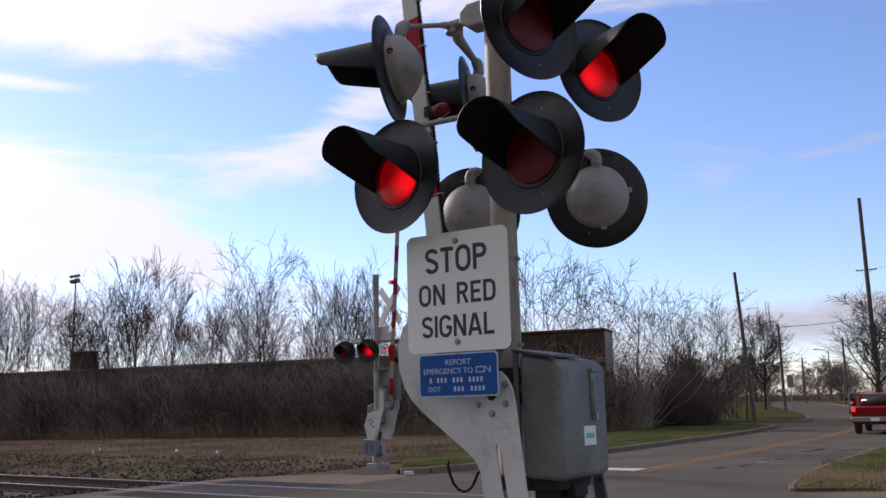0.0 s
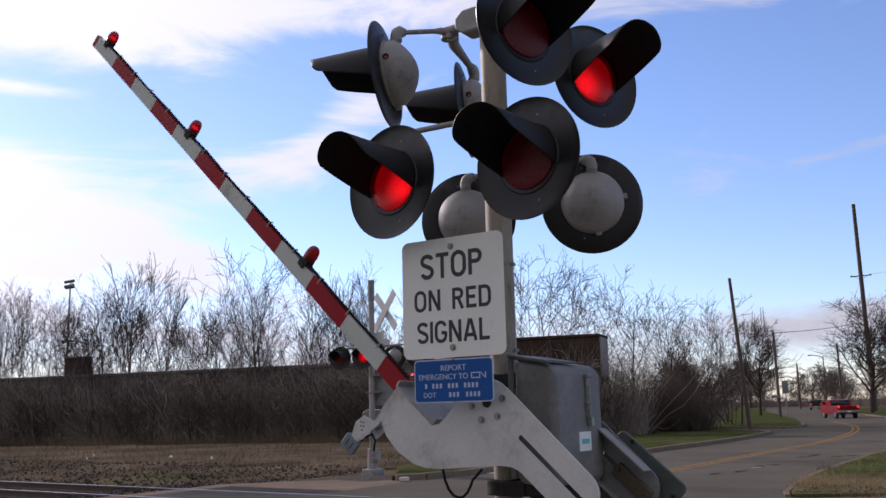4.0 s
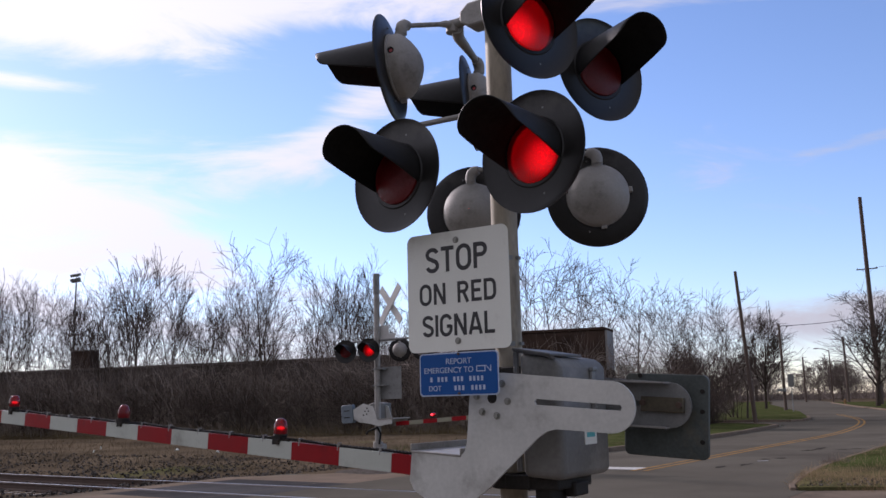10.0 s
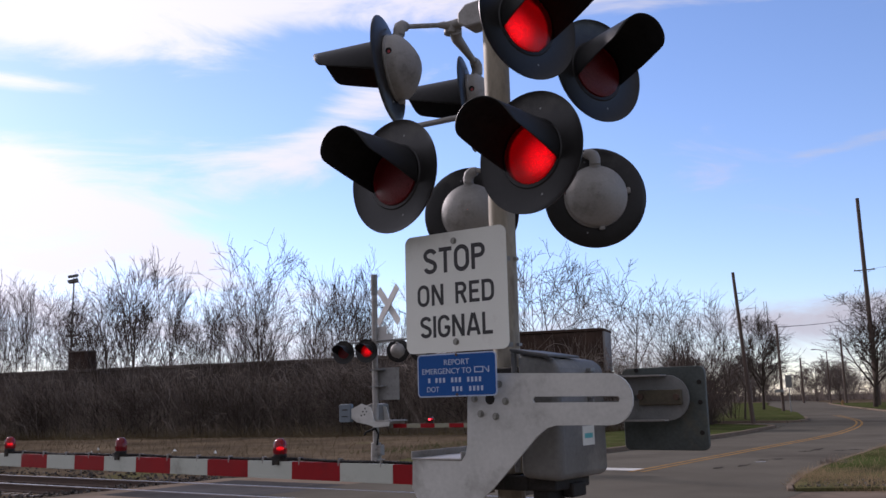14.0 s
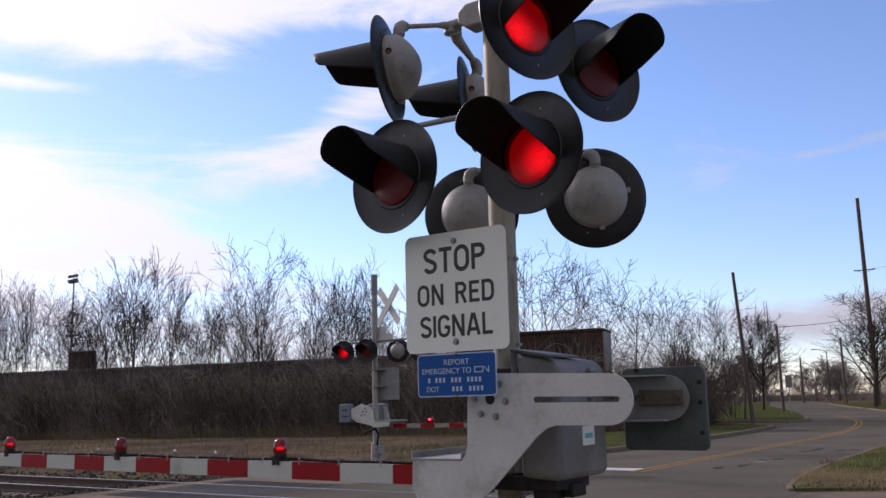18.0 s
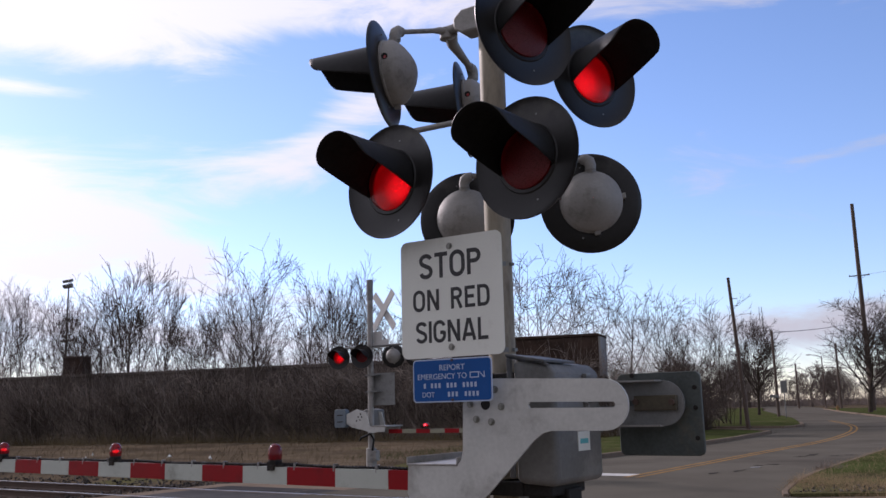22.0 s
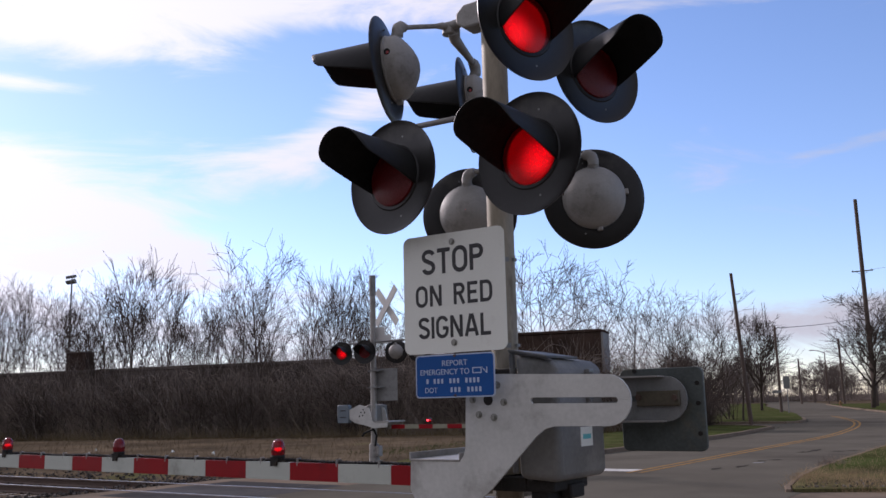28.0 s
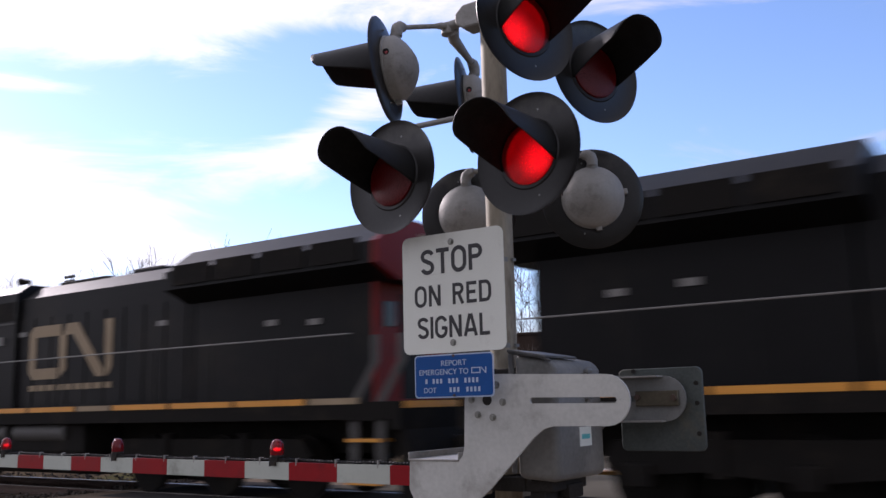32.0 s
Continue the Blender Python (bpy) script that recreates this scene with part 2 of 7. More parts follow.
def lamp_gradient(m):
    """The bulb's light put into the reflector's own glow: hottest round the middle, broken into small facets."""
    n, l = m.node_tree.nodes, m.node_tree.links
    tc = n.new("ShaderNodeTexCoord")
    ln = n.new("ShaderNodeVectorMath")
    ln.operation = "DISTANCE"
    ln.inputs[1].default_value = (0, 0.078, -0.01)
    l.new(tc.outputs["Object"], ln.inputs[0])
    mr = n.new("ShaderNodeMapRange")
    mr.interpolation_type = "SMOOTHSTEP"
    mr.inputs["From Min"].default_value, mr.inputs["From Max"].default_value = 0.01, 0.125
    mr.inputs["To Min"].default_value, mr.inputs["To Max"].default_value = 2.9, 0.22
    l.new(ln.outputs["Value"], mr.inputs["Value"])
    v = n.new("ShaderNodeTexVoronoi")
    v.inputs["Scale"].default_value = 95.0
    l.new(tc.outputs["Object"], v.inputs["Vector"])
    fr = n.new("ShaderNodeMapRange")
    fr.inputs["From Min"].default_value, fr.inputs["From Max"].default_value = 0.0, 0.7
    fr.inputs["To Min"].default_value, fr.inputs["To Max"].default_value = 1.3, 0.7
    l.new(v.outputs["Distance"], fr.inputs["Value"])
    mu = n.new("ShaderNodeMath")
    mu.operation = "MULTIPLY"
    l.new(mr.outputs[0], mu.inputs[0])
    l.new(fr.outputs[0], mu.inputs[1])
    l.new(mu.outputs[0], n["Principled BSDF"].inputs["Emission Strength"])


lamp_gradient(M_LIT)
M_LITARM = glow_mat("lit_red_arm_lamp", (1.0, 0.06, 0.07), 2.8)
M_ARMGLASS = glass_mat("red_arm_glass", (0.75, 0.02, 0.03), 0.34, 0.16)
M_UNLIT = mat("dark_lamp_inside", (0.012, 0.004, 0.004), 0.8, 0, 0.3, 10, 50, 0.1, spec=0.1)


# ---- mesh helpers ----
class G:
    """A growing mesh: vertices and faces."""

    def __init__(self):
        self.v, self.f = [], []

    def add(self, verts, faces):
        o = len(self.v)
        self.v += [tuple(p) for p in verts]
        self.f += [tuple(i + o for i in q) for q in faces]
        return self

    def box(self, x0, x1, y0, y1, z0, z1, m=None):
        vs = [Vector((x, y, z)) for z in (z0, z1) for y in (y0, y1) for x in (x0, x1)]
        if m is not None:
            vs = [m @ p for p in vs]
        return self.add(vs, [(0, 2, 3, 1), (4, 5, 7, 6), (0, 1, 5, 4), (2, 6, 7, 3), (1, 3, 7, 5), (0, 4, 6, 2)])

    def cyl(self, p, q, r0, r1=None, seg=16, caps=True):
        p, q = Vector(p), Vector(q)
        r1 = r0 if r1 is None else r1
        w = (q - p).normalized()
        a = w.orthogonal().normalized()
        b = w.cross(a)
        vs = []
        for c, r in ((p, r0), (q, r1)):
            vs += [c + r * (math.cos(t) * a + math.sin(t) * b) for t in (2 * math.pi * i / seg for i in range(seg))]
        fs = [(i, (i + 1) % seg, seg + (i + 1) % seg, seg + i) for i in range(seg)]
        if caps:
            fs += [tuple(reversed(range(seg))), tuple(range(seg, 2 * seg))]
        return self.add(vs, fs)

    def tube(self, pts, r, seg=8):
        pts = [Vector(p) for p in pts]
        rs = r if isinstance(r, (list, tuple)) else [r] * len(pts)
        vs, fs = [], []
        a = None
        for i, p in enumerate(pts):
            w = (pts[min(i + 1, len(pts) - 1)] - pts[max(i - 1, 0)]).normalized()
            a = w.orthogonal().normalized() if a is None else (a - w * a.dot(w)).normalized()
            b = w.cross(a)
            vs += [p + rs[i] * (math.cos(t) * a + math.sin(t) * b) for t in (2 * math.pi * k / seg for k in range(seg))]
        for i in range(len(pts) - 1):
            fs += [(i * seg + k, i * seg + (k + 1) % seg, (i + 1) * seg + (k + 1) % seg, (i + 1) * seg + k) for k in range(seg)]
        fs += [tuple(reversed(range(seg))), tuple((len(pts) - 1) * seg + k for k in range(seg))]
        return self.add(vs, fs)

    def prism(self, poly, lo, hi, axis="y", m=None):
        """A flat outline (two coordinates a point) pushed out along an axis."""
        def at(u, v, w):
            p = Vector({"y": (u, w, v), "z": (u, v, w), "x": (w, u, v)}[axis])
            return m @ p if m is not None else p
        k = len(poly)
        vs = [at(u, v, lo) for u, v in poly] + [at(u, v, hi) for u, v in poly]
        fs = [tuple(range(k)), tuple(reversed(range(k, 2 * k)))]
        fs += [((i + 1) % k, i, k + i, k + (i + 1) % k) for i in range(k)]
        return self.add(vs, fs)

    def lathe(self, prof, seg=32, m=None):
        """Profile of (radius, along) pairs turned round the local -y axis."""
        vs, fs = [], []
        for r, d in prof:
            for i in range(seg):
                t = 2 * math.pi * i / seg
                p = Vector((r * math.cos(t), -d, r * math.sin(t)))
                vs.append(m @ p if m is not None else p)
        for j in range(len(prof) - 1):
            fs += [(j * seg + i, j * seg + (i + 1) % seg, (j + 1) * seg + (i + 1) % seg, (j + 1) * seg + i) for i in range(seg)]
        return self.add(vs, fs)

    def mesh(self, name, smooth=False):
        me = bpy.data.meshes.new(name)
        me.from_pydata(self.v, [], self.f)
        bm = bmesh.new()
        bm.from_mesh(me)
        bmesh.ops.recalc_face_normals(bm, faces=bm.faces)
        bm.to_mesh(me)
        bm.free()
        if smooth:
            me.shade_smooth()
            me.set_sharp_from_angle(angle=radians(40))
        return me


def part(name, g, material, parent=None, label="", smooth=True, bevel=0.0, at=None, solid=0.0):
    me = g.mesh(name, smooth) if isinstance(g, G) else g
    if not me.materials:
        me.materials.append(material)
    ob = new(name, me)
    if parent is not None:
        ob.parent = parent
    if at is not None:
        ob.matrix_basis = at
    if label:
        ob["label"] = label
    if solid:
        s = ob.modifiers.new("thickness", "SOLIDIFY")
        s.thickness, s.offset = solid, 0
    if bevel:
        bv = ob.modifiers.new("worn_edge", "BEVEL")
        bv.width, bv.segments, bv.limit_method, bv.angle_limit = bevel, 2, "ANGLE", radians(35)
    return ob


def empty(name, m, label, category, group="", kind=""):
    ob = new(name)
    ob.matrix_basis = m
    ob.empty_display_size = 0.1
    return tagged(ob, label, category, group, kind)


def structure(name, g, material, label, category, smooth=False, kind="structure"):
    ob = part(name, g, material, None, "", smooth)
    return tagged(ob, label, category, "", kind)


def rounded(w, h, r, seg=5):
    """Outline of a rounded rectangle centred on the origin."""
    pts = []
    for cx, cy, a0 in ((w / 2 - r, h / 2 - r, 0), (-w / 2 + r, h / 2 - r, 90), (-w / 2 + r, -h / 2 + r, 180), (w / 2 - r, -h / 2 + r, 270)):
        for i in range(seg + 1):
            a = radians(a0 + 90 * i / seg)
            pts.append((cx + r * math.cos(a), cy + r * math.sin(a)))
    return pts


def lettering(name, text, height, material, parent, m, width=None, bold=0.0, label=""):
    """Words in the built-in font as a thin mesh, centred; width squeezes them to a true length."""
    cu = bpy.data.curves.new(name, "FONT")
    cu.body, cu.size, cu.align_x, cu.align_y = text, 1.0, "CENTER", "CENTER"
    cu.extrude, cu.offset = 0.0008, bold
    ob = bpy.data.objects.new(name, cu)
    scene.collection.objects.link(ob)
    bpy.context.view_layer.update()
    me = bpy.data.meshes.new_from_object(ob.evaluated_get(bpy.context.evaluated_depsgraph_get()))
    bpy.data.objects.remove(ob)
    xs = [v.co.x for v in me.vertices]
    ys = [v.co.y for v in me.vertices]
    sx, sy = (max(xs) - min(xs)), (max(ys) - min(ys))
    k = height / sy
    kx = width / sx if width else k
    cx, cy = (max(xs) + min(xs)) / 2, (max(ys) + min(ys)) / 2
    for v in me.vertices:
        v.co = ((v.co.x - cx) * kx, (v.co.y - cy) * k, v.co.z)
    me.materials.clear()
    return part(name, me, material, parent, label, at=m)


# ---- ground, road, tracks ----
def ground_mat():
    """Winter verge: straw-coloured dead grass, green patches, bare dark soil."""
    m = mat("winter_grass_and_soil", (0.104, 0.080, 0.054), 0.95, 0, 0.6, 0.35, 9, 0.5, (0.034, 0.028, 0.023), 0.52, spec=0.0)
    nt = m.node_tree
    n, l = nt.nodes, nt.links
    b = n["Principled BSDF"]
    old = b.inputs["Base Color"].links[0].from_socket
    tc = n.new("ShaderNodeTexCoord")
    g = n.new("ShaderNodeTexNoise")
    g.inputs["Scale"].default_value, g.inputs["Detail"].default_value = 0.22, 7
    l.new(tc.outputs["Object"], g.inputs["Vector"])
    sep = n.new("ShaderNodeSeparateXYZ")
    l.new(tc.outputs["Object"], sep.inputs[0])
    east = n.new("ShaderNodeMapRange")
    east.inputs["From Min"].default_value, east.inputs["From Max"].default_value = -45.0, -8.0
    east.inputs["To Min"].default_value, east.inputs["To Max"].default_value = -0.22, 0.07
    l.new(sep.outputs[0], east.inputs["Value"])
    ad = n.new("ShaderNodeMath")
    l.new(g.outputs["Fac"], ad.inputs[0])
    l.new(east.outputs[0], ad.inputs[1])
    r = n.new("ShaderNodeMapRange")
    r.inputs["From Min"].default_value, r.inputs["From Max"].default_value = 0.56, 0.72
    r.inputs["To Max"].default_value = 0.8
    l.new(ad.outputs[0], r.inputs["Value"])
    mx = n.new("ShaderNodeMix")
    mx.data_type = "RGBA"
    l.new(r.outputs[0], mx.inputs["Factor"])
    l.new(old, mx.inputs["A"])
    mx.inputs["B"].default_value = (0.06, 0.075, 0.02, 1)
    l.new(mx.outputs["Result"], b.inputs["Base Color"])
    return m


M_GROUND = ground_mat()
M_ASPHALT = mat("worn_grey_asphalt", (0.108, 0.098, 0.080), 0.9, 0, 0.25, 0.3, 55, 0.3, (0.070, 0.062, 0.053), 0.30, spec=0.0)
M_CONCRETE = mat("old_concrete", (0.165, 0.130, 0.100), 0.9, 0, 0.25, 1.0, 40, 0.3, (0.085, 0.072, 0.06), 0.35, spec=0.0)
M_PANEL = mat("crossing_panel_concrete", (0.066, 0.064, 0.064), 0.85, 0, 0.3, 1.5, 45, 0.25, (0.04, 0.037, 0.035), 0.35, random_tint=0.2, spec=0.0)
M_YELLOW = mat("worn_yellow_road_paint", (0.27, 0.160, 0.065), 0.9, 0, 0.3, 3, 60, 0.1, (0.13, 0.105, 0.075), 0.45, spec=0.0)
M_WHITEPAINT = mat("worn_white_road_paint", (0.46, 0.45, 0.42), 0.85, 0, 0.2, 4, 60, 0.1, (0.15, 0.14, 0.13), 0.35, spec=0.0)
M_PLATE = mat("pale_steel_cover", (0.24, 0.235, 0.22), 0.7, 0.1, 0.2, 6, 60, 0.1, (0.13, 0.12, 0.11), 0.3, spec=0.1)
M_RAIL = mat("rusty_rail_steel", (0.085, 0.055, 0.042), 0.7, 0.3, 0.3, 6, 60, 0.2)
M_RAILTOP = mat("polished_rail_head", (0.34, 0.32, 0.31), 0.35, 1.0, 0.1, 6, 60, 0.05)
M_TIE = mat("creosoted_sleeper", (0.055, 0.043, 0.034), 0.9, 0, 0.35, 8, 60, 0.4, streak=1.0, random_tint=0.3)
M_BALLAST = mat("grey_ballast", (0.066, 0.058, 0.051), 0.9, 0, 0.5, 9, 60, 0.8, (0.030, 0.025, 0.022), 0.35, spec=0.0, island=0.7)
M_TAR = mat("tar_patch", (0.048, 0.043, 0.038), 0.9, 0, 0.35, 6, 60, 0.2, (0.09, 0.08, 0.07), 0.35, spec=0.0)

ROAD_LINE = [(-7.7, -60), (-7.7, 20), (-7.6, 34), (-7.9, 40), (-8.7, 47), (-10.2, 55), (-12.4, 63), (-15.4, 73), (-19.5, 87), (-25.5, 108), (-34, 140), (-46, 185), (-70, 260), (-120, 400)]


def along(line, off, step=1.5, y0=None, y1=None):
    """Points at a sideways distance from a line of corners, smoothed, every step metres."""
    pts = [Vector((x, y, 0)) for x, y in line]
    out = []
    for i in range(len(pts) - 1):
        p0, p1, p2, p3 = pts[max(i - 1, 0)], pts[i], pts[i + 1], pts[min(i + 2, len(pts) - 1)]
        k = max(1, int((p2 - p1).length / step))
        for j in range(k):
            t = j / k
            out.append(0.5 * ((2 * p1) + (p2 - p0) * t + (2 * p0 - 5 * p1 + 4 * p2 - p3) * t * t + (3 * p1 - p0 - 3 * p2 + p3) * t ** 3))
    out.append(pts[-1])
    res = []
    for i, p in enumerate(out):
        w = (out[min(i + 1, len(out) - 1)] - out[max(i - 1, 0)]).normalized()
        res.append(p + Vector((w.y, -w.x, 0)) * off)
    return [p for p in res if (y0 is None or p.y >= y0) and (y1 is None or p.y <= y1)]


def widening(o0, o1, step, y0, y1):
    """A line along the road whose sideways distance grows from o0 to o1 through the bend."""
    return [p.lerp(q, max(0.0, min(1.0, (p.y - 35) / 35))) for p, q in zip(along(ROAD_LINE, o0, step), along(ROAD_LINE, o1, step)) if y0 <= p.y <= y1]


def ribbon(g, left, right, z):
    k = min(len(left), len(right))
    vs = [(p.x, p.y, z) for p in left[:k]] + [(p.x, p.y, z) for p in right[:k]]
    return g.add(vs, [(i, i + 1, k + i + 1, k + i) for i in range(k - 1)])


TRACK_Y = 12.1


def ground_height(x, y):
    """Level of the ground sheet: a shallow bed under the tracks, open ground elsewhere."""
    d = abs(y - TRACK_Y)
    bed = -0.17 * max(0.0, min(1.0, (3.2 - d) / 1.2))
    bump = 0.05 * noise.noise(Vector((x * 0.3, y * 0.3, 0))) + 0.03 * noise.noise(Vector((x, y, 3)))
    if -16.5 < x < 4 or y < 8.5 or -17 < x < -3 and y < 60 or y > 60:
        return -0.06
    return min(bed - 0.02 + bump * 0.8, 0.1)


def make_ground():
    xs = sorted(set([-2500, -1500, -900, -600, -400, -300, -220, -160, -130, -110] + [-100 + 2 * i for i in range(26)] + [-48 + 0.7 * i for i in range(50)] + [-12 + 3 * i for i in range(10)] + [25, 50, 100, 200, 400, 800, 1500, 2500]))
    ys = sorted(set([-1500, -700, -300, -120, -60, -30, -10, 0, 5, 7] + [8 + 0.5 * i for i in range(64)] + [41 + 3 * i for i in range(12)] + [80, 100, 140, 200, 300, 450, 700, 1100, 1800, 3000]))
    g = G()
    g.v = [(x, y, ground_height(x, y)) for y in ys for x in xs]
    k = len(xs)
    g.f = [(j * k + i, j * k + i + 1, (j + 1) * k + i + 1, (j + 1) * k + i) for j in range(len(ys) - 1) for i in range(k - 1)]
    structure("ground", g, M_GROUND, "rough winter verge of straw grass and bare soil", "ground", True)


make_ground()


def make_road():
    g = G()
    ribbon(g, along(ROAD_LINE, -4.1), widening(4.0, 5.2, 1.5, -100, 500), 0.0)
    road = structure("road", g, M_ASPHALT, "worn grey two-lane asphalt road with patches", "road")
    g = G().prism([(-15.6, 14.1), (-15.6, 9.4), (-15.9, 6.0), (-11.75, 2.0), (-11.78, 22.0), (-12.4, 19.2), (-13.0, 16.9), (-14.2, 15.4)], -0.05, -0.004, "z")
    g.prism([(-3.72, 2.0), (6.0, 2.0), (6.0, 20.2), (-2.6, 16.0), (-3.72, 17.0)], -0.05, -0.004, "z")
    structure("pavement", g, M_CONCRETE, "stained tan concrete apron beside the crossing", "pavement")
    # painted lines
    for k, off in enumerate((-0.16, 0.09)):
        g = G()
        ribbon(g, along(ROAD_LINE, off - 0.05, 1.5, 17.5, 70), along(ROAD_LINE, off + 0.05, 1.5, 17.5, 70), 0.004)
        part("centre_line", g, M_YELLOW, road, "worn yellow centre line")
    part("stop_line", G().box(-11.5, -7.9, 18.4, 19.0, 0.001, 0.0042), M_WHITEPAINT, road, "faded white stop line")
    random.seed(4)
    for x, y, w, h in ((-6.05, 22.65, 0.27, 0.22), (-6.28, 22.2, 0.16, 0.2), (-6.08, 26.7, 0.16, 0.95), (-6.2, 25.8, 0.2, 0.35), (-5.43, 26.35, 0.24, 0.24), (-5.1, 26.8, 0.2, 0.2), (-6.2, 20.4, 0.10, 0.55), (-6.5, 19.6, 0.12, 0.4), (-4.7, 26.45, 0.1, 0.2)):
        k = 14
        g = G().add([(x + w * math.cos(6.283 * i / k) * random.uniform(0.3, 1), y + h * math.sin(6.283 * i / k) * random.uniform(0.3, 1), 0.005) for i in range(k)], [tuple(range(k))])
        part("tar_patch", g, M_TAR, road, "dark tar patch")
    g = G().prism([(-6.24, 21.36), (-6.06, 21.56), (-6.08, 21.76), (-6.26, 21.58)], 0.002, 0.007, "z")
    part("road_plate", g, M_PLATE, road, "pale worn patch")
    return road


ROAD = make_road()


def kerb(name, line, w, h, label):
    """A raised kerb along a plan line of points, in lengths of concrete."""
    top = empty(name, pose(0, 0, 0), label, "kerb", "road kerbs", "structure")
    for i in range(0, len(line) - 1):
        p, q = line[i], line[i + 1]
        d = (q - p)
        if d.length < 0.05:
            continue
        a = math.atan2(d.y, d.x)
        g = G().box(0.006, d.length - 0.006, -w / 2, w / 2, -0.1, h + random.uniform(-0.008, 0.008))
        part("kerb_stone", g, M_CONCRETE, top, bevel=0.015, at=pose(p.x, p.y, 0, 0, 0, math.degrees(a)))
    return top


def verge(name, poly, z, label, material=None):
    g = G().prism(poly, -0.2, z, "z")
    return structure(name, g, material or M_VERGE, label, "grass verge")


M_DRYVERGE = mat("straw_and_soil_verge", (0.085, 0.080, 0.036), 0.95, 0, 0.7, 1.1, 22, 1.0, (0.050, 0.040, 0.028), 0.50, spec=0.0)
M_VERGE = mat("short_green_winter_grass", (0.050, 0.060, 0.021), 0.95, 0, 0.6, 0.9, 26, 0.8, (0.098, 0.080, 0.044), 0.46, spec=0.0)


def make_kerbs():
    random.seed(8)
    left = along(ROAD_LINE, -3.55, 2.0, 21.5, 43.4)
    corner = [Vector((-11.85, 44.2, 0)), Vector((-12.35, 45.0, 0)), Vector((-13.2, 46.0, 0)), Vector((-14.4, 47.1, 0)), Vector((-16.2, 48.3, 0))]
    lead = [Vector((-12.35, 16.05, 0)), Vector((-11.92, 16.55, 0)), Vector((-11.76, 17.3, 0)), Vector((-11.66, 18.6, 0)), Vector((-11.45, 20.1, 0))]
    kerb("kerb", lead + left + corner, 0.18, 0.13, "low concrete kerb along the grass, stained")
    isl = [Vector((-19, 52.4, 0)), Vector((-14.9, 52.3, 0)), Vector((-13.3, 52.2, 0)), Vector((-12.8, 53.0, 0)), Vector((-13.0, 55.5, 0)), Vector((-14.6, 61.9, 0)), Vector((-18.5, 76.5, 0)), Vector((-22.8, 90, 0)), Vector((-38.3, 140, 0)), Vector((-50.4, 185, 0))]
    kerb("kerb", isl[:6], 0.2, 0.12, "curved concrete kerb at the side street")
    right = [Vector(p + (0,)) for p in ((2.0, 17.9), (-2.63, 15.80), (-3.52, 15.38), (-3.90, 15.18), (-4.06, 15.75), (-4.22, 16.8), (-4.36, 17.9), (-4.50, 19.5), (-4.56, 21.2), (-4.59, 23.1), (-4.58, 25.1))] + widening(3.05, 4.6, 2.5, 27, 48)
    kerb("kerb", right[3:], 0.10, 0.045, "thin concrete road edging beside rough grass")
    far = widening(3.05, 4.6, 4, 46, 150)
    kerb("kerb", far, 0.2, 0.13, "pale concrete kerb on the bend")
    # grass behind the kerbs
    verge("verge_west", [(p.x - 0.1, p.y) for p in lead + left + corner] + [(-17.5, 48.4), (-17.2, 40), (-16.4, 30), (-15.4, 22), (-14.6, 19.0), (-13.4, 17.6)], 0.09, "strip of short green and straw grass by the kerb")
    verge("verge_corner", [(p.x - 0.1, p.y) for p in isl[1:]] + [(-110, 185), (-110, 52.4), (-19, 52.2)], 0.10, "green grass corner at the side street")
    verge("verge_front", [(p.x + 0.08, p.y) for p in right[1:8]] + [(6.0, 24.0), (6.0, 19.8), (2.0, 17.95)], 0.05, "rough straw, soil and stones at the road edge", M_DRYVERGE)
    verge("verge_east", [(p.x + 0.08, p.y) for p in right[7:]] + [(30, 48), (30, 34), (6.0, 24.0)], 0.055, "short green winter grass along the road", M_VERGE)
    verge("verge_bend", [(p.x + 0.1, p.y) for p in far] + [(60, 150), (60, 47.5), (0.0, 47.5)], 0.10, "mown green grass inside the bend")
    verge("verge_far", [(-190, 300), (-20, 285), (-20, 420), (-190, 440)], 0.12, "strip of green grass beyond the far bend")
    # side street
    g = G().prism([(-60, 51.9), (-60, 48.6), (-16, 48.4), (-14, 47.9), (-12.0, 46.2), (-12.0, 55), (-13.4, 53.9), (-14.1, 52.7), (-15.4, 52.1)], -0.05, -0.003, "z")
    structure("side_street", g, M_ASPHALT, "narrow grey side street joining the road", "road")


make_kerbs()


